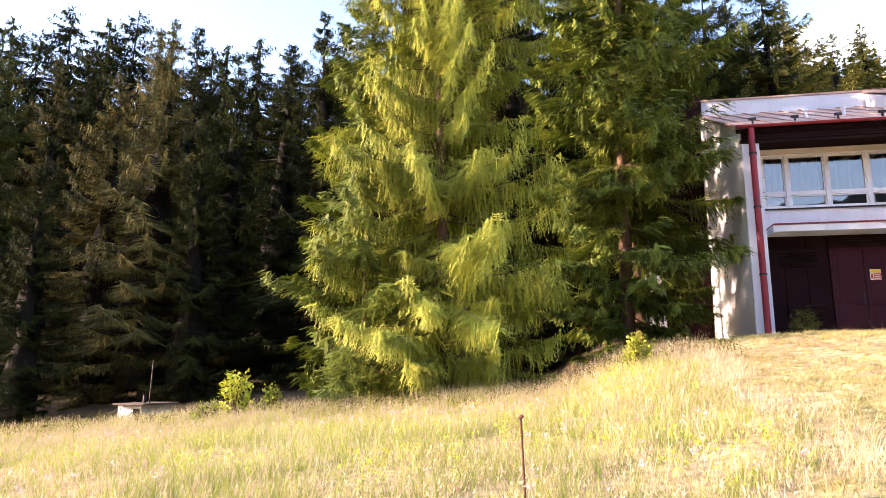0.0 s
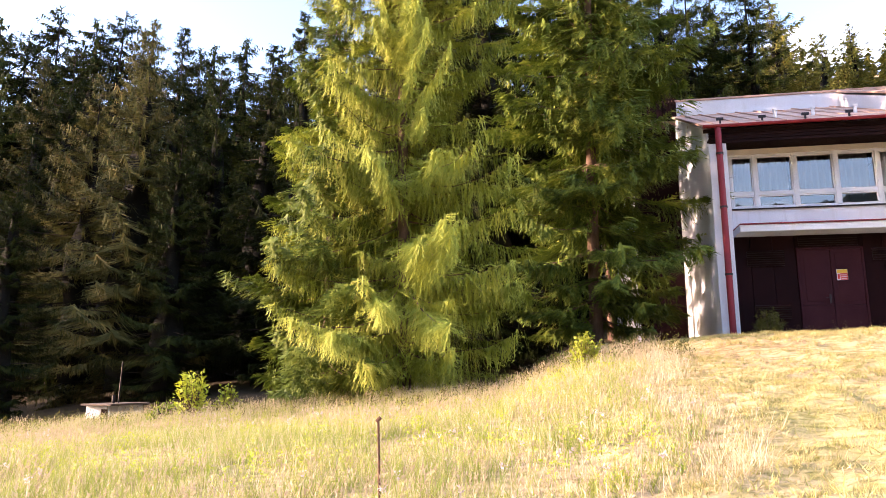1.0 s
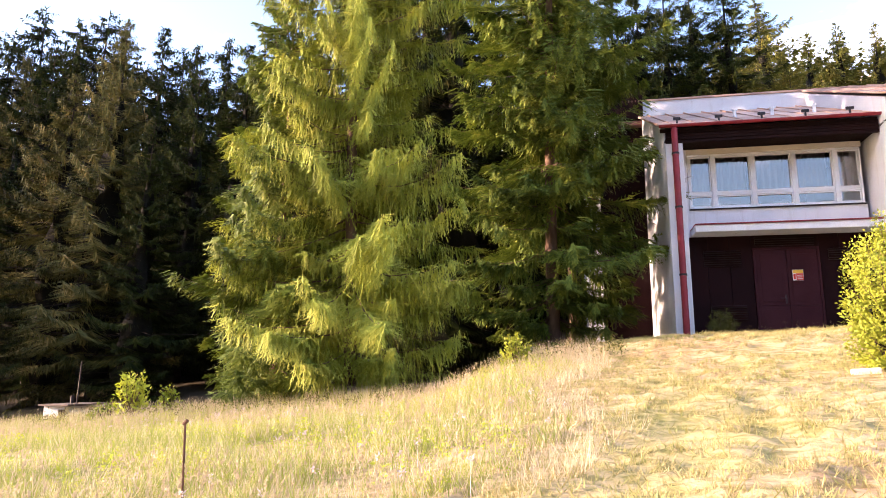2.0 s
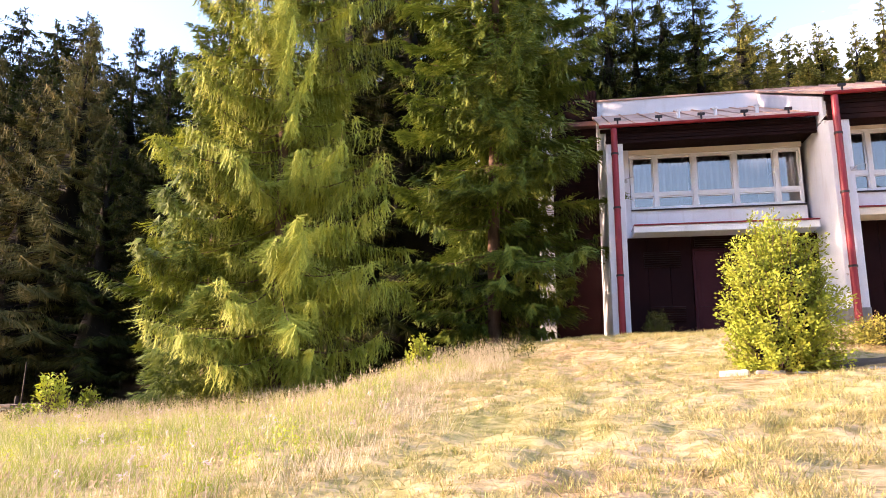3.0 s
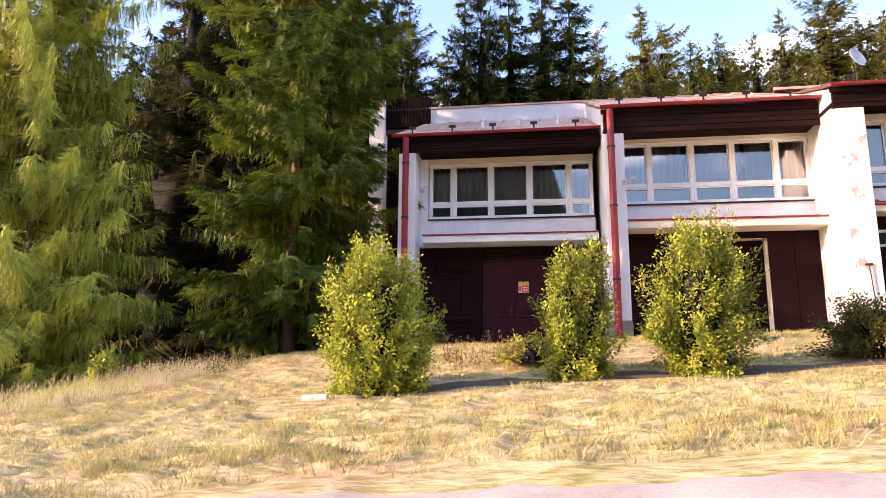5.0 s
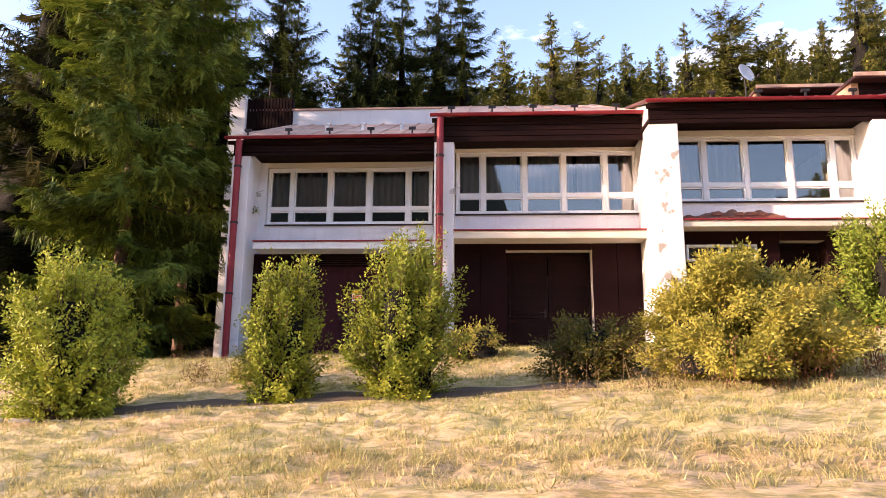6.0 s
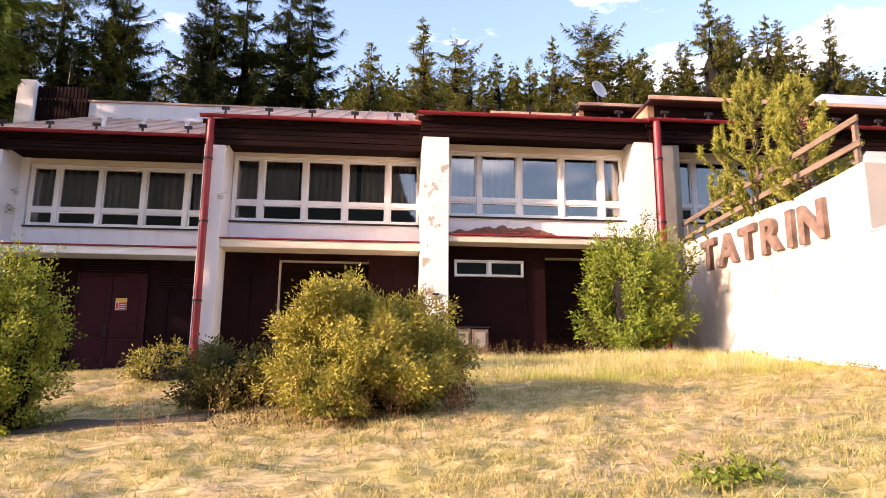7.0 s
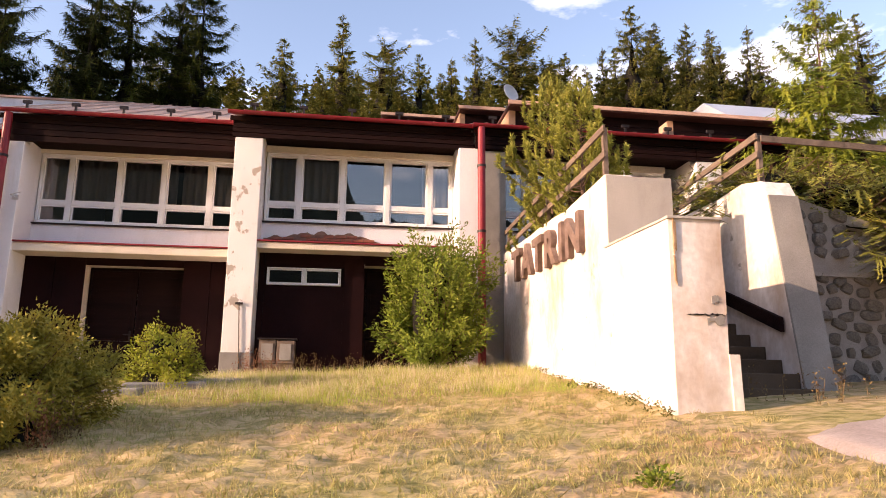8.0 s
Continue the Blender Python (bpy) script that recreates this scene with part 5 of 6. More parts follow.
        d = unit(unit(np.repeat(c_dir, cluster, 0)) + rng.normal(0, 0.16, (m, 3)))
        flat = unit(out[b] * 0.55 + np.array([0, 0, 0.85]) + rng.normal(0, 0.18, (m, 3)))
        pr = unit(np.cross(d, flat))
        flat = np.cross(pr, d)
        slim = 0.35 if fine_limbs else 0.6
        taper = slim + (1 - slim) * np.minimum(1, length[b] / 1.5)
        wide = wide * (0.55 + 0.45 * taper)
        sprigs(bag, pos, d - np.array([0, 0, 0.12]), wide * 1.15, size[1] * 1.15 * taper, rng, 0.06, plain, flat)
        for j in range(per):
            v = (j + 0.25 + 0.5 * rng.random(m)) / per
            q = pos + d * (wide * v)[:, None]
            q[:, 2] -= 0.14 * wide * v ** 2
            way = d * 0.85 + pr * ((-1.0) ** j * splay) + rng.normal(0, 0.12, (m, 3))
            sprigs(bag, q, way, size[0] * taper * rng.uniform(0.7, 1.25, m) * (1.15 - 0.5 * v), size[1] * taper * rng.uniform(0.75, 1.25, m), rng, 0.12, plain, flat)
    # leader at the top
    m = max(12, count // 700)
    tz = height * (0.95 + 0.05 * rng.random(m))
    tp = np.stack([np.interp(tz, axis[:, 2], axis[:, i]) for i in range(3)], -1)
    sprigs(bag, tp, np.stack([rng.normal(0, 0.6, m), rng.normal(0, 0.6, m), 0.9 + 0 * tz], -1), size[0] * 0.7, size[1] * 0.6, rng, 0.0, plain)
    put("crown", bag.mesh("crown", needles), root)
    return root


def place(root, x, y, scale=1.0, turn=0.0, sink=0.1, z=None, tilt=0.0):
    return pose(x, y, (gz(x, y) if z is None else z) - sink, tilt, 0, turn) @ Matrix.Diagonal((scale, scale, scale, 1))


def settle(root, label, category, group, m):
    root.matrix_basis = m
    return tagged(root, label, category, group)


# the pale larch and the spruces near the meadow's edge
larch = conifer("larch_tree", 17.5, 2.25, 3, LARCH, 250000, (0.11, 0.020), low=0.012, droop=0.46, lift=0.30, hang=0.66, whorl=0.42, power=0.60, lean=-0.02, fat=1.15, lump=0.32, inner=0, per=7, strand=0.42, splay=0.5, reach=0.85, plain=True, cluster=2, jitter=0.8, limbs=(6, 9), vary=0.5, focus=0.70)
settle(larch, "tall yellow-green larch with long drooping twigs at the meadow's edge", "tree", "", place(larch, -2.6, 14.5, 1.0, 40))
near_a = conifer("spruce_tree", 11.4, 2.0, 11, SPRUCE_LIT, 90000, (0.145, 0.036), low=0.012, droop=0.40, lift=0.34, hang=0.22, whorl=0.52, power=0.74, inner=0, per=7, strand=0.24, plain=True, cluster=4, jitter=0.25, limbs=(6, 10), vary=0.15)
settle(near_a, "green spruce with spreading tiers behind the larch", "tree", "spruces by the meadow", place(near_a, -4.5, 15.0, 1.0, 10))
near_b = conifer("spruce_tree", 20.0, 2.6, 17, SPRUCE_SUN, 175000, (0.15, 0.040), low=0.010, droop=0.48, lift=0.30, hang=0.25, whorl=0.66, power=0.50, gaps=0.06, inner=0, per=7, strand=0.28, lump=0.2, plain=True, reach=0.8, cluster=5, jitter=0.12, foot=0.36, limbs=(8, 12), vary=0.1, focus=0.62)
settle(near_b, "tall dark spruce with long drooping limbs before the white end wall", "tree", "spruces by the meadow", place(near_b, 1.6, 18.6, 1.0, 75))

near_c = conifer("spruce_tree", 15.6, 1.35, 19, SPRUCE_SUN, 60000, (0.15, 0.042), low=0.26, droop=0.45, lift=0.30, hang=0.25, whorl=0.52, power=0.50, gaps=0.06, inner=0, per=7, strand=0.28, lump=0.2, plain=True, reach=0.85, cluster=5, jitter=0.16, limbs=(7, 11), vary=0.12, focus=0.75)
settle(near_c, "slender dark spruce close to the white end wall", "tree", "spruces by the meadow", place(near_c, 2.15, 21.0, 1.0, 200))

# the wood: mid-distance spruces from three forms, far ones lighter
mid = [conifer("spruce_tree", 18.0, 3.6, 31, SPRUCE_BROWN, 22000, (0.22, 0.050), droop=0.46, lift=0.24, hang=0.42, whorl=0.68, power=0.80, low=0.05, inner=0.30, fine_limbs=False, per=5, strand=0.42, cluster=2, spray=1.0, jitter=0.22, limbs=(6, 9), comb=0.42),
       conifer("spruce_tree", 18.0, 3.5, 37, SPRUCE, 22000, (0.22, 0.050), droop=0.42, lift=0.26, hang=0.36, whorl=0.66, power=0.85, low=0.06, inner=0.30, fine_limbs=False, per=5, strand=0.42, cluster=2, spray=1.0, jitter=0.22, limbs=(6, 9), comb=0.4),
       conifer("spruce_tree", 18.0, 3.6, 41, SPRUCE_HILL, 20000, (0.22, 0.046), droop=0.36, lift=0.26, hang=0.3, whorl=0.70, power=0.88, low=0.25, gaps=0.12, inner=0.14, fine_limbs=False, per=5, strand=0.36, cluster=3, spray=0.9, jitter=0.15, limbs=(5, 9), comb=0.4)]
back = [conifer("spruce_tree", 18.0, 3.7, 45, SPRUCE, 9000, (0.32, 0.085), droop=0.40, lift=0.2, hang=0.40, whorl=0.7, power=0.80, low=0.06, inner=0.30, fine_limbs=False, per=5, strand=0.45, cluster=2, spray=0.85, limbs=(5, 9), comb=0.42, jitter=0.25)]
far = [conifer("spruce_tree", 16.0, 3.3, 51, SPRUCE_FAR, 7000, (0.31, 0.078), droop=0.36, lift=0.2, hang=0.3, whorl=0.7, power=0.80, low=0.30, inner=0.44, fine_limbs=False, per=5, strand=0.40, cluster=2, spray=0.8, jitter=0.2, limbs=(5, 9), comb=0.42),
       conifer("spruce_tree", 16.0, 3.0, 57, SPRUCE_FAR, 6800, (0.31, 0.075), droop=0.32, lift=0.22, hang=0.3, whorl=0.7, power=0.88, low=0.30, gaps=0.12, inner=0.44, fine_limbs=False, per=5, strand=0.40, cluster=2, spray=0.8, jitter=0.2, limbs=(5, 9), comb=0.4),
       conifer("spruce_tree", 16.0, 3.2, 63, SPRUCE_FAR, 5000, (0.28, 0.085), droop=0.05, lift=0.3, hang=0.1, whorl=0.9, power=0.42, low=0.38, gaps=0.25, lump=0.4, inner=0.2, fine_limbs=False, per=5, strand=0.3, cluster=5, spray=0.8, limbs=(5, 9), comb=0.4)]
WOOD = "browning and dark green spruce in a dense wood"
used = set()


def stand(forms, k, x, y, top, turn, label, group, slim=1.0):
    """One tree of the wood, scaled so that its tip reaches the height top."""
    f = forms[k]
    base = gz(x, y)
    h = 16.0 if forms is far else 18.0
    s = max(0.3, (top - base) / h)
    m = pose(x, y, base - 0.2, 0, 0, turn) @ Matrix.Diagonal((s * slim, s * slim, s, 1))
    key = (id(forms), k)
    if key not in used:
        used.add(key)
        return settle(f, label, "tree", group, m)
    ob = copy_thing(f, m)
    ob.matrix_basis = m
    return tagged(ob, label, "tree", group)


rnd = random.Random(12)
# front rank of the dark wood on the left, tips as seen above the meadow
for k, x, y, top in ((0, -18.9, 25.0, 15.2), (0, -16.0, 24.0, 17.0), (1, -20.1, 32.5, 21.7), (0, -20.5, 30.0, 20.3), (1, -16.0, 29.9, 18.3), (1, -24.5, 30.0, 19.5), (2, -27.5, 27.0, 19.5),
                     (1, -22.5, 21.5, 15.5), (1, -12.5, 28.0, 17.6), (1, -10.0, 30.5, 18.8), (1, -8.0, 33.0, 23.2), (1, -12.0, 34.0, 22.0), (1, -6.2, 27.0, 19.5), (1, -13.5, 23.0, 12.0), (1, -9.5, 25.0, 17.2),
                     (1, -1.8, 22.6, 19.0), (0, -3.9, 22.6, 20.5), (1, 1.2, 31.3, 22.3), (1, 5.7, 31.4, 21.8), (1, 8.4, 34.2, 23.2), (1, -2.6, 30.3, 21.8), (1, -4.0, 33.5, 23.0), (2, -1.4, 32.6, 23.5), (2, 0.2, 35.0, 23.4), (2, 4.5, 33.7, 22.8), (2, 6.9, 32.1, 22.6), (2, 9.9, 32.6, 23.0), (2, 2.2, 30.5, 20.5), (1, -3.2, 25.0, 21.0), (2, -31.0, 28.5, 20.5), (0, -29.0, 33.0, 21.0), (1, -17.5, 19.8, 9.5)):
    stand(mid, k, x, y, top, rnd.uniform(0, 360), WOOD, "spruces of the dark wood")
# ranks behind and beyond the view to the left
for i in range(22):
    x, y = -34 + 1.95 * i + rnd.uniform(-0.8, 0.8), 38 + rnd.uniform(-2, 6)
    stand(far, rnd.choice((0, 1)), x, y, gz(x, y) + rnd.uniform(13, 16.5) * (0.95 if x > -12 else 1.12), rnd.uniform(0, 360), WOOD, "spruces of the dark wood", rnd.uniform(0.85, 1.15))
for i in range(17):
    x, y = -37 + 2.1 * i + rnd.uniform(-0.6, 0.6), 36.5 + rnd.uniform(-1, 2.5)
    stand(back, 0, x, y, 1.6 + math.hypot(x, y) * rnd.uniform(0.46, 0.535), rnd.uniform(0, 360), WOOD, "spruces of the dark wood", 1.3)
# mostly unseen trees added left of view to shade the lower wood
for x, y in ((-35, 31), (-40, 33), (-41, 15.5), (-44, 11.5), (-46.5, 16.5), (-49, 9.5), (-51, 14), (-54, 10.5), (-43, 19.5), (-38.5, 19)):
    stand(back, 0, x, y, gz(x, y) + (rnd.uniform(17, 20) if y > 25 else rnd.uniform(12, 15)), rnd.uniform(0, 360), WOOD, "spruces of the dark wood")
# wooded hillside behind the lodge
for k, x, y, top in ((1, 26.0, 50.0, 29.3), (2, 28.8, 50.2, 30.6), (1, 31.2, 50.5, 28.4), (0, 33.0, 50.0, 28.6), (1, 19.4, 50.0, 27.2), (0, 21.6, 50.5, 27.8), (0, 38.6, 50.0, 33.2), (1, 43.6, 50.5, 32.4), (1, 48.6, 50.5, 32.6), (0, 59.5, 51.0, 35.0), (1, 36.2, 50.5, 29.5), (0, 41.0, 50.5, 30.2), (0, 46.2, 50.5, 30.6), (1, 24.0, 50.3, 27.6)):
    stand(far, k, x, y, top, rnd.uniform(0, 360), "sunlit spruce on the hillside above the lodge", "trees of the hillside", 0.95)
for k, x, y, top in ((0, 12.2, 44.4, 25.0), (1, 16.0, 48.5, 29.6), (2, 19.2, 59.0, 33.3), (0, 24.0, 56.0, 29.0), (2, 29.0, 49.8, 29.8), (2, 31.5, 49.5, 27.6), (1, 36.0, 60.0, 30.5), (0, 44.1, 57.2, 36.2), (0, 61.0, 76.5, 47.6), (1, 52.0, 62.0, 37.0), (0, 48.0, 60.0, 35.0), (1, 40.0, 52.0, 29.0)):
    stand(far, k, x, y, top, rnd.uniform(0, 360), "sunlit spruce on the hillside above the lodge", "trees of the hillside", 1.1)
for i in range(30):
    x, y = 3 + 1.9 * i + rnd.uniform(-0.9, 0.9), 44 + rnd.uniform(-2, 3) + 0.12 * i
    stand(far, rnd.choice((0, 1, 1)), x, y, gz(x, y) + rnd.uniform(9.5, 13.5), rnd.uniform(0, 360), "sunlit spruce on the hillside above the lodge", "trees of the hillside", rnd.uniform(1.1, 1.5))
for i in range(14):
    x, y = 9 + 4.0 * i + rnd.uniform(-1, 1), 47 + rnd.uniform(-2, 4) + 0.1 * i
    stand(far, rnd.choice((0, 1, 2)), x, y, gz(x, y) + rnd.uniform(8.5, 11.5), rnd.uniform(0, 360), "sunlit spruce on the hillside above the lodge", "trees of the hillside", rnd.uniform(1.3, 1.9))
for i in range(16):
    x, y = 42 + 3.6 * i + rnd.uniform(-1, 1), 60 + rnd.uniform(-3, 6)
    stand(far, rnd.choice((0, 0, 1)), x, y, gz(x, y) + rnd.uniform(11, 17), rnd.uniform(0, 360), "sunlit spruce on the hillside above the lodge", "trees of the hillside", rnd.uniform(1.1, 1.4))


def far_wood():
    """The closed canopy of the hillside beyond single trees: small tiered crowns joined into one."""
    rng = np.random.default_rng(91)
    bag = Bag()
    for i in range(520):
        x, y = rng.uniform(-4, 105), rng.uniform(48, 92)
        h, w = rng.uniform(7.5, 12.0), rng.uniform(1.6, 2.5)
        z = gz(x, y)
        m = 60
        t = rng.random(m) ** 0.8
        a = rng.uniform(0, 2 * np.pi, m)
        ln = w * (1 - t) ** 0.8 * rng.uniform(0.6, 1.2, m) + 0.15
        out = np.stack([np.cos(a), np.sin(a), 0 * a], -1)
        la = np.stack([-np.sin(a), np.cos(a), 0 * a], -1)
        base = np.stack([x + 0 * t, y + 0 * t, z + h * (0.1 + 0.9 * t)], -1)
        tip = base + out * ln[:, None] - np.array([0, 0, 0.45]) * ln[:, None]
        md = (base + tip) / 2 + np.array([0, 0, 0.05])
        wd = (0.32 * ln + 0.06)[:, None]
        v = np.stack([base, md - la * wd - np.array([0, 0, 0.12]), tip, md + la * wd - np.array([0, 0, 0.12])], 1)
        bag.add(v.reshape(-1, 3), np.arange(4 * m).reshape(m, 4))
    return tagged(put("far_wood", bag.mesh("far_wood", SPRUCE_FAR)), "sunlit spruce wood covering the hillside", "wood", kind="stuff")


far_wood()


def broadleaf(name, height, spread, seed, leaves, count, leaf, label="", shape="egg", low=0.1, upright=0.6, clumps=420):
    """A shrub or small tree: forked stems from one foot and many single leaves in clumps round the shoots."""
    rng = np.random.default_rng(seed)
    root = thing(name, label, "")
    spread = spread * {"egg": 1.12, "dome": 1.22, "column": 1.28}[shape]
    # shoot tips fill an uneven egg
    k = clumps
    lobes = 14 if shape == "dome" else 15
    la = rng.uniform(0, 2 * np.pi) + 2.4 * np.arange(lobes)
    lh = low + (0.86 - low) * ((np.arange(lobes) + 0.6) / lobes) ** (1.3 if shape == "dome" else 0.9)
    if shape == "dome":
        lr = np.sqrt(np.clip(1 - lh ** 2, 0.02, 1)) * 0.68
    elif shape == "column":
        lr = 0.62 * np.sqrt(np.clip(1.02 - lh ** 2.5, 0.05, 1))
    else:
        # upright columns of shoots of uneven height on a narrower foot
        cols = 9
        lobes = cols * 4
        ci = np.arange(lobes) % cols
        top = rng.uniform(0.78, 0.95, cols)
        top[0] = 0.96
        la = rng.uniform(0, 2 * np.pi) + (2 * np.pi / (cols - 1)) * ci + 0.15 * rng.normal(size=lobes)
        lh = 0.10 + (top[ci] - 0.16) * (np.arange(lobes) // cols) / 3.0
        lr = np.where(ci == 0, 0.0, 0.64) * np.clip(np.sin(np.pi * (0.18 + 0.66 * lh / top[ci])), 0.12, 1)
    lr = lr * rng.uniform(0.8, 1.2, lobes)
    ls = rng.uniform(0.70, 1.15, lobes)[:, None] * np.array([0.33 * spread, 0.33 * spread, 0.17 * height])
    lc = np.stack([lr * spread * np.cos(la), lr * spread * np.sin(la), lh * height], -1)
    pick = rng.integers(0, lobes, k)
    off = unit(rng.normal(size=(k, 3))) * (rng.random(k) ** 0.2)[:, None]
    tips = lc[pick] + off * ls[pick]
    spike = rng.random(k) < (0.10 if shape == "dome" else 0.22)
    tips[spike, 2] += rng.uniform(0.04, 0.14, int(spike.sum())) * height
    tips[:, 2] = np.clip(tips[:, 2] + 0.05 * height * rng.random(k), 0.03 * height, 1.12 * height)
    foot = np.stack([rng.normal(0, 0.10, k) * spread, rng.normal(0, 0.10, k) * spread, np.full(k, -0.08)], -1)
    t = np.linspace(0, 1, 5)[None, :, None]
    bow = tips * np.array([0.55, 0.55, 1.0])
    pts = foot[:, None] * (1 - t) ** 2 + 2 * (foot * 0.5 + bow * 0.5)[:, None] * t * (1 - t) + tips[:, None] * t ** 2
    bag = Bag()
    limb_tubes(bag, pts, np.full(k, 0.006 + 0.003 * height), np.full(k, 0.002), 3)
    tagged(put("branchwork", bag.mesh("branchwork", BARK), root), kind="stuff")
    # near-black core added for the shade inside and to block sun
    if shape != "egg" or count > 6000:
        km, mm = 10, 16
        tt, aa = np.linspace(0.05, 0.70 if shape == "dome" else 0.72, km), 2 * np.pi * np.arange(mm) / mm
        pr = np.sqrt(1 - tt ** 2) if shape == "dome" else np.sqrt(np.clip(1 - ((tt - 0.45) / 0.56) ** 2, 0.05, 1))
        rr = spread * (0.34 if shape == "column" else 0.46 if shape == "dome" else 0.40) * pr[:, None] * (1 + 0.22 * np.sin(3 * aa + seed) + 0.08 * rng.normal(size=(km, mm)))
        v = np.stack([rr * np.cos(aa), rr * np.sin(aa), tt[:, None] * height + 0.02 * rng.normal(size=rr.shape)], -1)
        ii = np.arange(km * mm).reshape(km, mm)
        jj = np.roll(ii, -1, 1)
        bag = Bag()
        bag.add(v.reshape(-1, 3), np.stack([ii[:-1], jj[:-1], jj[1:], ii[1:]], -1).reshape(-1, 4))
        tagged(put("inner_thicket", bag.mesh("inner_thicket", INNER_SHADE), root), kind="stuff")
    # leaves set along the outer part of each shoot
    b = rng.integers(0, k, count)
    s = 1.02 - 0.34 * rng.random(count) ** 1.3
    base = foot[b] * ((1 - s) ** 2)[:, None] + (foot[b] + bow[b]) * (s * (1 - s))[:, None] + tips[b] * (s ** 2)[:, None]
    size = 0.022 * spread + 0.014
    pos = base + rng.normal(0, 1, (count, 3)) * size
    pos[:, 2] = np.maximum(pos[:, 2], 0.02)
    shoot = unit(tips - foot)
    face = unit(tips - lc[pick] + 0.8 * tips * np.array([1, 1, 0.12]) + np.array([0, 0, 0.10]) + 0.06 * spread * rng.normal(size=(k, 3)))
    way = unit(pos - base) * 0.8 + shoot[b] * upright + rng.normal(0, 0.3, (count, 3))
    bag = Bag()
    sprigs(bag, pos, way, leaf[0] * rng.uniform(0.6, 1.3, count), leaf[1] * rng.uniform(0.7, 1.3, count), rng, 0.1, leaf[1] < 0.021, face[b])
    put("leaves", bag.mesh("leaves", leaves), root)
    return root


SHRUBS = "shrubs along the footpath"
for label, x, y, h, s, seed, mat, count, leaf, shape in (
        ("bright yellow-green leafy shrub at the end of the footpath", 6.05, 9.65, 1.76, 0.73, 5, BUSH_LEAF, 44000, (0.046, 0.024), "egg"),
        ("narrow upright green shrub beside the footpath", 8.42, 9.85, 1.50, 0.50, 9, HEDGE_LEAF, 30000, (0.043, 0.022), "egg"),
        ("dense upright green shrub beside the footpath", 9.82, 9.80, 1.68, 0.66, 14, HEDGE_LEAF, 42000, (0.043, 0.022), "egg"),
        ("low dark green shrub beside the footpath", 12.0, 10.4, 0.76, 0.62, 19, DARK_LEAF, 11000, (0.046, 0.022), "dome"),
        ("broad tangled yellowing shrub on the lawn", 13.48, 9.6, 1.26, 1.08, 23, DRY_LEAF, 120000, (0.042, 0.020), "dome"),
        ("tall willow-leaved shrub against the white retaining wall", 18.36, 15.18, 2.52, 1.06, 27, WILLOW_LEAF, 34000, (0.085, 0.032), "column"),
        ("small round yellow-green shrub near the meter boxes", 14.25, 12.75, 0.88, 0.50, 33, BUSH_LEAF, 11000, (0.046, 0.021), "dome"),
        ("low yellow-green shrub among weeds near the lodge", 10.6, 12.6, 0.55, 0.6, 36, DRY_LEAF, 3000, (0.05, 0.022), "dome"),
        ("low yellowing shrub with dry stalks behind the footpath", 7.9, 11.3, 0.42, 0.55, 38, DRY_LEAF, 3000, (0.05, 0.022), "dome"),
        ("small bright yellow-green shrub on the meadow's edge", 1.12, 11.75, 0.62, 0.22, 41, BUSH_LEAF, 1300, (0.06, 0.03), "egg"),
        ("young leafy saplings on the meadow's edge", -6.4, 12.7, 0.95, 0.36, 43, BUSH_LEAF, 900, (0.09, 0.045), "egg"),
        ("young leafy saplings on the meadow's edge", -5.75, 12.9, 0.62, 0.25, 47, BUSH_LEAF, 500, (0.08, 0.04), "egg"),
        ("young leafy saplings on the meadow's edge", -7.0, 12.8, 0.36, 0.35, 49, WILLOW_LEAF, 800, (0.07, 0.035), "dome"),
        ("small dark shrub at the foot of the downpipe", 5.55, 17.6, 0.75, 0.42, 53, DARK_LEAF, 2600, (0.07, 0.02), "egg")):
    sh = broadleaf("shrub", h, s, seed, mat, count, leaf, label=label, shape=shape, clumps=420 if shape == "column" else 520 if count > 6000 else 90)
    settle(sh, label, "shrub", SHRUBS if y < 11 and x > 5 else "", place(sh, x, y, 1.0, 0, 0.03))


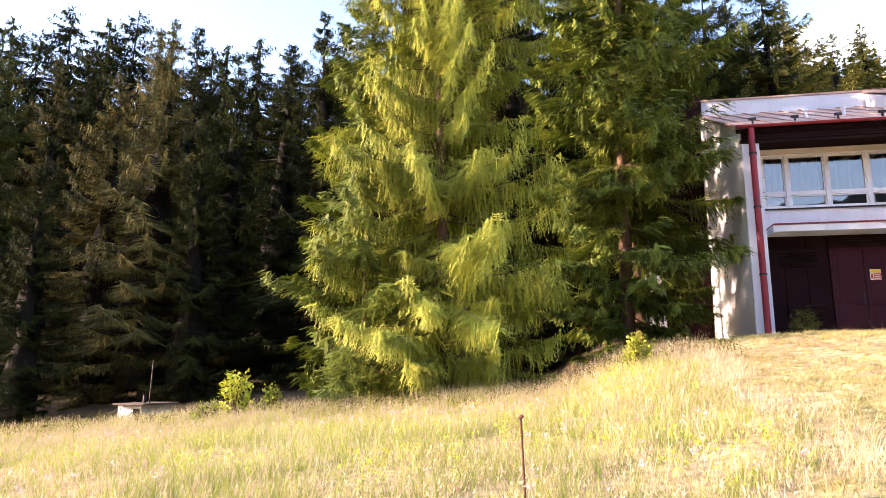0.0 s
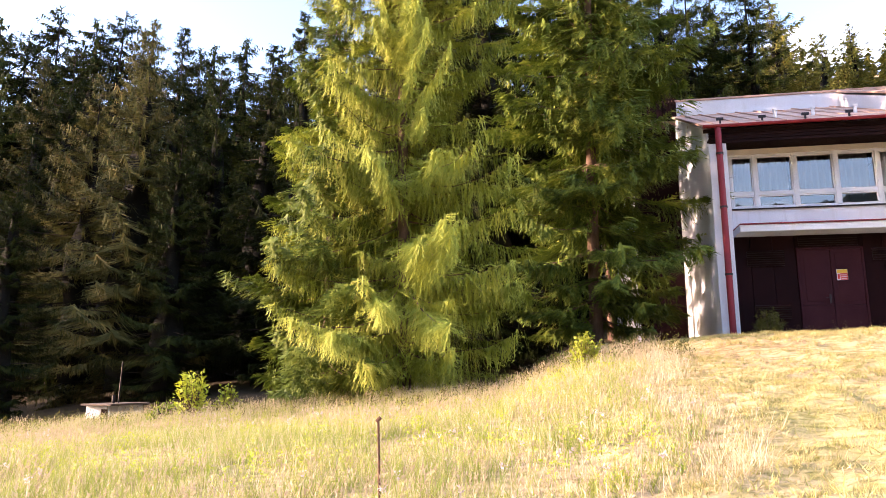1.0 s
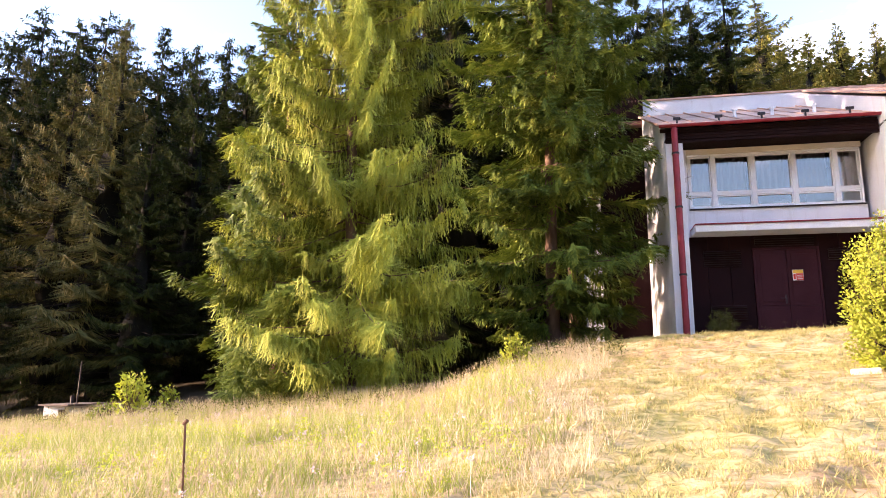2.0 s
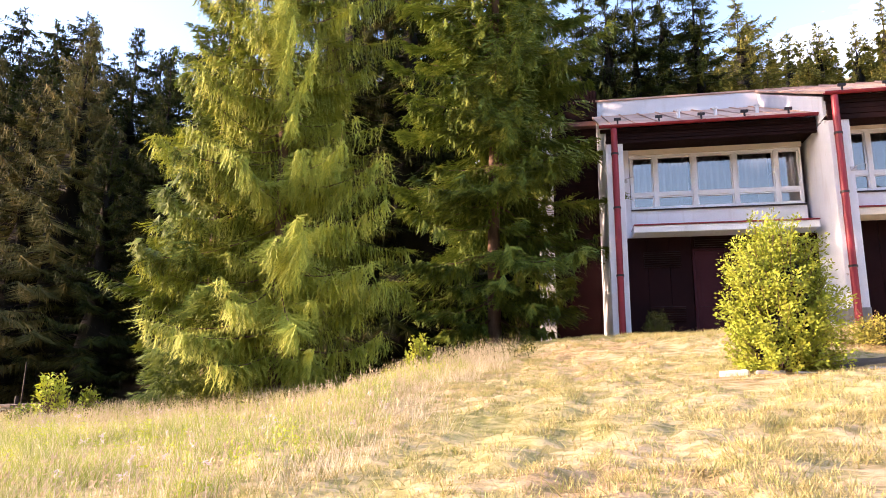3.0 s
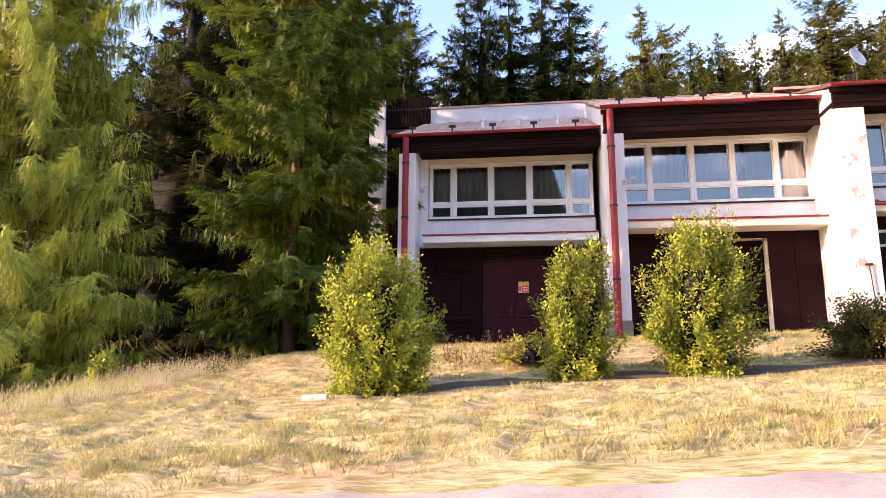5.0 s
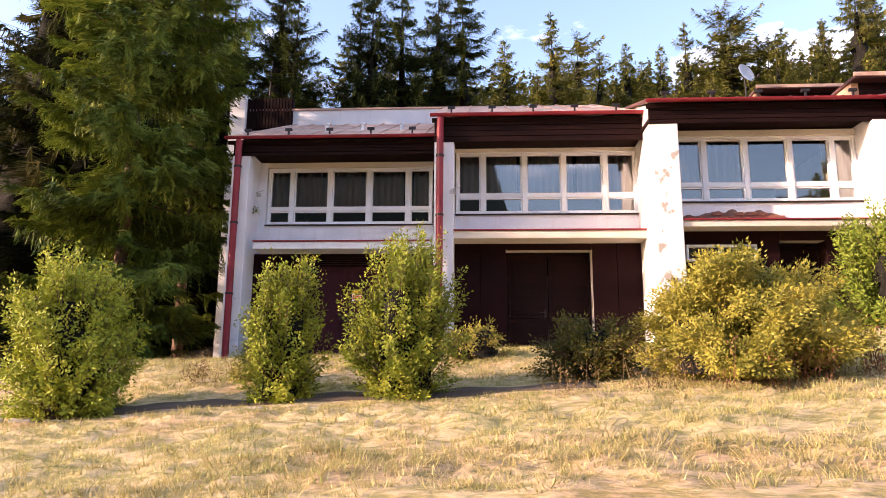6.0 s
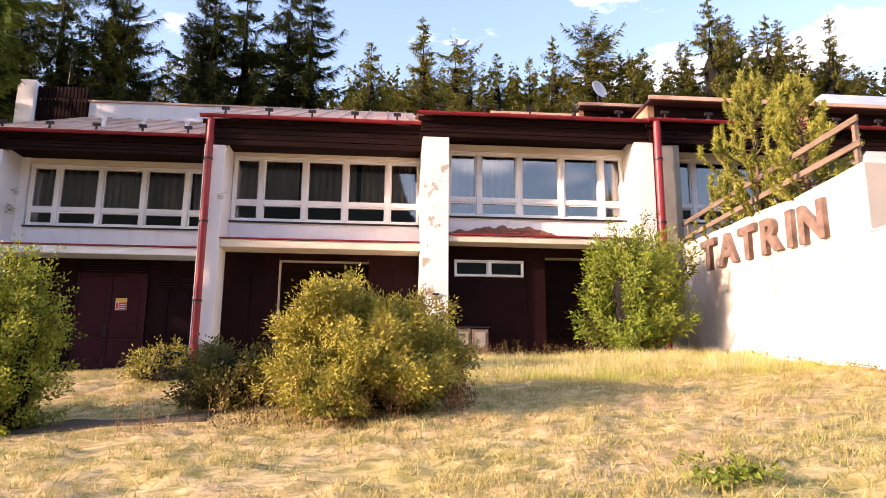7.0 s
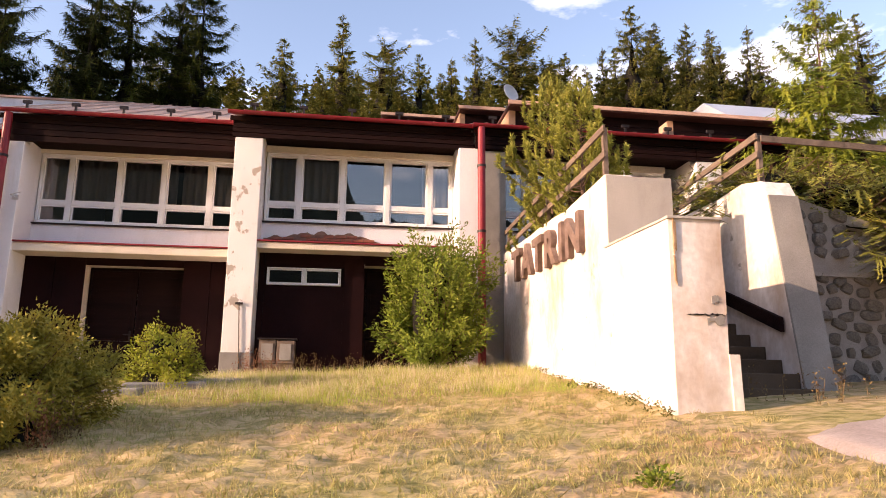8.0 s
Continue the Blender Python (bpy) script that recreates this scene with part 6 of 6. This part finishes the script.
def pine(name, height, spread, seed, count):
    """A young pine: upright candles of long needles round each shoot."""
    rng = np.random.default_rng(seed)
    root = thing(name, "", "")
    tm, axis = trunk_mesh(height, 0.06, seed)
    put("trunk", tm, root)
    n = 84
    bz = height * (0.06 + 0.92 * rng.random(n) ** 0.9)
    ba = rng.uniform(0, 2 * np.pi, n)
    ln = spread * (1 - bz / height) ** 0.85 * rng.uniform(0.5, 1.15, n) + 0.12
    out = np.stack([np.cos(ba), np.sin(ba), 0 * ba], -1)
    base = np.stack([0 * bz, 0 * bz, bz], -1)
    s = np.linspace(0, 1, 5)
    pts = np.stack([base + out * (ln * v)[:, None] + np.array([0, 0, 1.0]) * (ln * (0.05 * v + 0.62 * v ** 2))[:, None] for v in s], 1)
    bag = Bag()
    limb_tubes(bag, pts, np.full(n, 0.018), np.full(n, 0.005), 4)
    tagged(put("branchwork", bag.mesh("branchwork", BARK), root), kind="stuff")
    def on_limb(i, v):
        return base[i] + out[i] * (ln[i] * v)[:, None] + np.array([0, 0, 1.0]) * (ln[i] * (0.05 * v + 0.62 * v ** 2))[:, None]

    # needles along the limbs, and upright candles at their ends and round the leader
    b = rng.choice(n, count, p=ln / ln.sum())
    up = rng.random(count) < 0.5
    v = np.where(up, 1.0, 0.35 + 0.68 * rng.random(count) ** 0.6)
    p = on_limb(b, v)
    tall = (0.16 + 0.16 * rng.random(n))[b] * rng.random(count)
    p[:, 2] += np.where(up, tall, 0.0)
    top = rng.random(count) < 0.06
    p[top] = np.stack([rng.normal(0, 0.012, int(top.sum())), rng.normal(0, 0.012, int(top.sum())), height * rng.uniform(0.84, 1.0, int(top.sum()))], -1)
    p += rng.normal(0, 0.012, (count, 3))
    lie = np.where((up | top)[:, None], np.array([0, 0, 0.75]), out[b] * 0.6 + np.array([0, 0, 0.35]))
    way = lie + rng.normal(0, 0.45, (count, 3))
    bag = Bag()
    sprigs(bag, p, way, 0.095 * rng.uniform(0.6, 1.3, count), 0.022 * rng.uniform(0.8, 1.4, count), rng, 0.0, True)
    put("crown", bag.mesh("crown", PINE), root)
    return root


bank_pine = pine("pine_tree", 3.15, 1.05, 61, 15000)
settle(bank_pine, "young pine with upright shoots growing behind the white wall", "tree", "pines on the bank", pose(20.15, 13.6, 5.1) @ Matrix.Diagonal((0.95, 0.95, 0.90, 1)))
for x, y, z, s, t in ((20.22, 12.35, 5.05, 0.80, 80), (20.45, 15.25, 4.95, 0.60, 170), (20.35, 14.6, 5.0, 0.42, 250), (20.3, 13.2, 5.0, 0.40, 300), (20.9, 13.3, 4.95, 0.7, 20)):
    copy_thing(bank_pine, pose(x, y, z, 0, 0, t) @ Matrix.Diagonal((s * 1.1, s * 1.1, s, 1)))
juniper = conifer("juniper_shrub", 1.3, 1.15, 71, JUNIPER, 6500, (0.085, 0.028), plain=True, spray=0.6, low=0.03, droop=-0.05, lift=0.25, hang=0.05, whorl=0.10, power=0.45, fat=1.6)
settle(juniper, "low spreading juniper covering the bank above the stone wall", "shrub", "junipers on the bank", pose(22.9, 11.7, 4.95))
for x, y, z, s, t in ((23.7, 11.5, 4.95, 0.95, 40), (24.8, 11.6, 4.9, 1.1, 90), (26.0, 11.8, 4.9, 1.0, 150), (22.6, 13.0, 5.0, 1.0, 210), (24.0, 12.8, 5.1, 1.1, 280), (25.4, 13.2, 5.1, 1.2, 330), (24.2, 10.62, 4.25, 0.85, 20), (25.3, 10.6, 4.3, 0.9, 60), (21.3, 12.2, 4.7, 0.8, 120), (27.3, 11.8, 4.9, 1.2, 10), (24.6, 10.95, 4.75, 0.85, 110), (25.8, 10.95, 4.75, 0.9, 190), (24.9, 10.55, 3.75, 0.75, 240), (26.2, 10.7, 3.9, 0.9, 300), (23.2, 12.2, 5.0, 1.0, 30)):
    copy_thing(juniper, pose(x, y, z, 0, 0, t) @ Matrix.Diagonal((s, s, s * 0.9, 1)))
young_larch = conifer("larch_tree", 6.4, 1.65, 83, YOUNG_LARCH, 46000, (0.105, 0.034), low=0.06, droop=0.10, lift=0.25, hang=0.15, whorl=0.30, power=0.80, gaps=0.10, inner=0, per=7, strand=0.25, plain=True, cluster=2, limbs=(6, 10))
settle(young_larch, "bright yellow-green young larch on the bank", "tree", "", pose(26.6, 15.0, 5.0))

# ---- grass ----
def blades(name, region, count, height, material, label, seed, lean=0.45, width=0.007, clump=0.0):
    """Grass as many single blades over a stretch of the ground."""
    rng = np.random.default_rng(seed)
    x0, x1, y0, y1 = region
    pts = np.stack([rng.uniform(x0, x1, count * 3), rng.uniform(y0, y1, count * 3)], -1)
    if clump:
        f = np.sin(pts[:, 0] * 2.3 + 1.3 * np.sin(pts[:, 1] * 1.9)) * np.cos(pts[:, 1] * 2.9 + 0.8 * np.sin(pts[:, 0] * 3.7)) + 0.6 * np.sin(pts[:, 0] * 7.1 + pts[:, 1] * 4.3) * np.sin(pts[:, 1] * 9.1 - pts[:, 0] * 2.2)
        pts = pts[rng.random(len(pts)) < np.clip(0.45 + clump * f, 0.02, 1)]
    return pts[:count], rng


def grass(name, pts, rng, height, material, label, lean, width):
    n = len(pts)
    z = ground_z(pts[:, 0], pts[:, 1])
    h = height * rng.uniform(0.45, 1.25, n)
    a = rng.uniform(0, 2 * np.pi, n)
    base = np.stack([pts[:, 0], pts[:, 1], z - 0.03], -1)
    side = np.stack([np.cos(a), np.sin(a), 0 * a], -1) * (width * rng.uniform(0.6, 1.5, n))[:, None]
    tip = base + np.stack([rng.normal(0, lean, n) * h, rng.normal(0, lean, n) * h, h + 0.03], -1)
    bag = Bag()
    bag.add(np.stack([base - side, base + side, tip], 1).reshape(-1, 3), np.arange(3 * n).reshape(n, 3))
    return tagged(put(name, bag.mesh(name, material)), label, "grass", kind="stuff")


def meadow(name, region, count, height, material, label, seed, lean=0.45, width=0.006, clump=0.0, keep=None):
    pts, rng = blades(name, region, count, height, material, label, seed, lean, width, clump)
    if keep is not None:
        pts = pts[keep(pts[:, 0], pts[:, 1])]
    return grass(name, pts, rng, height, material, label, lean, width)


def off_paving(x, y):
    drive = (x > 5.0) & (x < 15.0) & (y < drive_edge(x) - 0.03)
    path = (x > 6.0) & (x < 12.0) & (y > 9.38) & (y < 10.3)
    court = (x > 20.15) & (y < 8.3 + 0.42 * np.clip(x - 20.4, 0, 4))
    house = (x > 4.4) & (y > 17.6 - 0.16 * (x - 4.6))
    walls = (x > 19.8) & (y > 8.9)
    return ~(drive | path | court | house | walls)


TALL = "tall dry seeding meadow grass"
def tall_zone(x, y):
    return x < 2.3 + 0.25 * np.sin(y * 1.3) + 0.12 * np.sin(y * 4.1) - 0.25 * np.clip(6.5 - y, 0, 4)


meadow("meadow_grass", (-14, 3.4, 2.2, 14.5), 75000, 0.20, STRAW, TALL, 101, clump=0.5, width=0.0032, keep=tall_zone)
meadow("meadow_grass", (-14, 2.6, 2.2, 14.5), 135000, 0.21, GREEN_GRASS, "green and yellow meadow grass", 102, clump=0.7, width=0.0034, keep=lambda x, y: tall_zone(x + 0.5, y))


def tufts(name, region, number, each, radius, height, material, label, seed):
    """Grass in tufts with bare turf between."""
    rng = np.random.default_rng(seed)
    x0, x1, y0, y1 = region
    c = np.stack([rng.uniform(x0, x1, number), rng.uniform(y0, y1, number)], -1)
    c = c[off_paving(c[:, 0], c[:, 1]) & (rng.random(number) < 0.12 + tuftiness(c[:, 0], c[:, 1]))]
    b = rng.integers(0, len(c), len(c) * each)
    big = rng.uniform(0.5, 1.5, len(c))
    pts = c[b] + rng.normal(0, radius, (len(b), 2)) * big[b][:, None] * np.array([2.0, 0.9])
    ok = off_paving(pts[:, 0], pts[:, 1])
    pts, b = pts[ok], b[ok]
    n = len(pts)
    h = height * rng.uniform(0.5, 1.2, n) * big[b]
    z = ground_z(pts[:, 0], pts[:, 1])
    a = rng.uniform(0, 2 * np.pi, n)
    base = np.stack([pts[:, 0], pts[:, 1], z - 0.03], -1)
    side = np.stack([np.cos(a), np.sin(a), 0 * a], -1) * (0.0055 * rng.uniform(0.6, 1.5, n))[:, None]
    fan = (pts - c[b]) / radius * 0.25
    tip = base + np.stack([(fan[:, 0] + rng.normal(0, 0.65, n)) * h, (fan[:, 1] + rng.normal(0, 0.65, n)) * h, h + 0.03], -1)
    bag = Bag()
    bag.add(np.stack([base - side, base + side, tip], 1).reshape(-1, 3), np.arange(3 * n).reshape(n, 3))
    return tagged(put(name, bag.mesh(name, material)), label, "grass", kind="stuff")


tufts("lawn_grass", (1.5, 20.5, 3.5, 17.6), 12000, 24, 0.045, 0.050, LAWN_STRAW, "short straw-coloured grass in tufts", 103)
tufts("lawn_grass", (1.5, 20.5, 3.5, 17.6), 9000, 24, 0.045, 0.048, LAWN_GREEN, "short green grass in tufts", 104)
tufts("lawn_grass", (4.6, 14.6, 4.2, 6.8), 2200, 22, 0.045, 0.050, LAWN_STRAW, "short straw-coloured grass along the drive", 109)
meadow("lawn_grass", (1.5, 20.5, 3.0, 17.6), 40000, 0.025, LAWN_STRAW, "short trodden straw-coloured grass", 107, lean=0.9, clump=0.4, width=0.0035, keep=off_paving)
meadow("tall_grass", (14.2, 19.6, 11.4, 14.6), 7000, 0.17, STRAW, TALL, 105, clump=0.5, width=0.0032)
meadow("tall_grass", (14.0, 19.7, 10.9, 16.0), 15000, 0.14, GREEN_GRASS, "yellow-green grass before the lodge", 108, clump=0.5, width=0.0034)
meadow("tall_grass", (-9, 2.6, 11.5, 14.5), 11000, 0.30, STRAW, TALL, 106, clump=0.6, lean=0.3, width=0.003)


def weeds(name, spots, material, label, seed, height, leaf, each, upright=0.5):
    """Small leafy weeds: single leaves round short stalks."""
    rng = np.random.default_rng(seed)
    spots = np.asarray(spots, float)
    n = len(spots)
    z = ground_z(spots[:, 0], spots[:, 1])
    h = height * rng.uniform(0.5, 1.3, n)
    b = np.repeat(np.arange(n), each)
    m = len(b)
    v = rng.random(m)
    pos = np.stack([spots[b, 0] + rng.normal(0, 0.035, m), spots[b, 1] + rng.normal(0, 0.035, m), z[b] + h[b] * v], -1)
    way = np.stack([rng.normal(0, 1, m), rng.normal(0, 1, m), upright + 0 * v], -1)
    bag = Bag()
    sprigs(bag, pos, way, leaf[0] * rng.uniform(0.6, 1.3, m), leaf[1] * rng.uniform(0.7, 1.3, m), rng, curl=0.15)
    base = np.stack([spots[:, 0], spots[:, 1], z - 0.03], -1)
    sprigs(bag, base, np.stack([rng.normal(0, 0.12, n), rng.normal(0, 0.12, n), np.ones(n)], -1), h * 1.1, 0.007, rng)
    return tagged(put(name, bag.mesh(name, material)), label, "weeds", kind="stuff")


rng = np.random.default_rng(77)
field = np.stack([rng.uniform(-11, 1.8, 2600), rng.uniform(3.0, 12.8, 2600)], -1)
field = field[(grain(field[:, 0], field[:, 1], 1.4) > 0.5) & tall_zone(field[:, 0] + 0.5, field[:, 1])]
weeds("meadow_weeds", field, BUSH_LEAF, "green leafy weeds among the meadow grass", 78, 0.18, (0.038, 0.015), 16)
edge = np.stack([rng.uniform(-17.0, 3.0, 760), 12.7 + rng.normal(0, 0.4, 760)], -1)
weeds("edge_weeds", edge, DARK_LEAF, "dark weeds along the meadow's edge", 79, 0.30, (0.05, 0.018), 14, 1.2)
foot = np.concatenate([np.stack([rng.uniform(14.9, 18.2, 90), rng.uniform(15.2, 16.0, 90)], -1), np.stack([rng.uniform(11.3, 14.5, 80), rng.uniform(8.8, 9.3, 80)], -1),
                       np.stack([rng.uniform(5.4, 9.5, 50), rng.uniform(16.8, 17.6, 50)], -1), np.stack([rng.uniform(6.6, 8.2, 60), rng.uniform(11.0, 12.0, 60)], -1), np.stack([rng.uniform(20.9, 22.0, 14), rng.uniform(9.0, 9.5, 14)], -1)])
weeds("dry_weeds", foot, DRY_WEED, "brown dry dock stalks and weeds", 80, 0.34, (0.045, 0.016), 16, 1.4)
dock = np.concatenate([np.stack([rng.uniform(12.9, 14.4, 30), rng.uniform(8.45, 8.85, 30)], -1), np.stack([rng.uniform(14.9, 15.6, 26), rng.uniform(14.6, 15.6, 26)], -1)])
weeds("dock_stalks", dock, DOCK, "tall reddish brown dock stalks beside the shrub", 84, 0.42, (0.04, 0.016), 24, 2.2)
heads = np.stack([rng.uniform(-10, 2.2, 380), rng.uniform(3.2, 11.5, 380)], -1)
heads = heads[(grain(heads[:, 0] + 4, heads[:, 1], 2.2) > 0.5) & tall_zone(heads[:, 0] + 0.4, heads[:, 1])]


def flower_heads(spots, seed):
    """Pale flower heads, each a small cushion of petals on a thin stalk."""
    rng = np.random.default_rng(seed)
    n = len(spots)
    z = ground_z(spots[:, 0], spots[:, 1])
    h = rng.uniform(0.14, 0.30, n)
    b = np.repeat(np.arange(n), 14)
    m = len(b)
    bag = Bag()
    pos = np.stack([spots[b, 0], spots[b, 1], z[b] + h[b]], -1) + rng.normal(0, 0.012, (m, 3))
    sprigs(bag, pos, rng.normal(size=(m, 3)) + np.array([0, 0, 0.5]), 0.022, 0.012, rng)
    base = np.stack([spots[:, 0], spots[:, 1], z - 0.03], -1)
    sprigs(bag, base, np.stack([0 * z, 0 * z, 1 + 0 * z], -1), h + 0.03, 0.005, rng)
    return tagged(put("meadow_flowers", bag.mesh("meadow_flowers", PETAL)), "pale pinkish flower heads among the meadow grass", "flowers", kind="stuff")


flower_heads(heads, 81)

# single weed clumps in the worn lawn and tufts at the foot of the white wall
clump = np.concatenate([np.stack([rng.normal(15.66, 0.13, 34), rng.normal(6.40, 0.10, 34)], -1), np.stack([rng.normal(18.54, 0.06, 12), rng.normal(6.70, 0.06, 12)], -1)])
weeds("lawn_weeds", clump, WILLOW_LEAF, "small green weed clumps in the dry lawn", 82, 0.09, (0.05, 0.020), 14, 0.8)
skirt = np.stack([rng.uniform(19.70, 19.86, 60), rng.uniform(9.0, 15.6, 60)], -1)
weeds("wall_weeds", skirt, DARK_LEAF, "dark weeds along the foot of the white wall", 83, 0.08, (0.04, 0.018), 12, 1.0)


def seed_heads(region, number, seed):
    """Fuzzy dry grass heads on thin stalks."""
    rng = np.random.default_rng(seed)
    x0, x1, y0, y1 = region
    spots = np.stack([rng.uniform(x0, x1, number), rng.uniform(y0, y1, number)], -1)
    spots = spots[tall_zone(spots[:, 0] + 0.2, spots[:, 1]) & (grain(spots[:, 0], spots[:, 1] + 3, 0.9) > 0.4)]
    n = len(spots)
    h = rng.uniform(0.20, 0.38, n)
    base = np.stack([spots[:, 0], spots[:, 1], ground_z(spots[:, 0], spots[:, 1]) - 0.03], -1)
    lean = unit(np.stack([rng.normal(0.08, 0.16, n), rng.normal(0, 0.16, n), np.ones(n)], -1))
    bag = Bag()
    sprigs(bag, base, lean, h, 0.004, rng, 0.0, True)
    each = 6
    b = np.repeat(np.arange(n), each)
    at = base[b] + lean[b] * (h[b] * rng.uniform(0.72, 1.0, len(b)))[:, None]
    sprigs(bag, at, lean[b] + rng.normal(0, 0.45, (len(b), 3)), 0.035, 0.010, rng, 0.1, True)
    return tagged(put("grass_seed_heads", bag.mesh("grass_seed_heads", SEED)), "pale fuzzy seed heads above the meadow grass", "grass", kind="stuff")


seed_heads((-13, 3.2, 2.6, 13.6), 11000, 90)
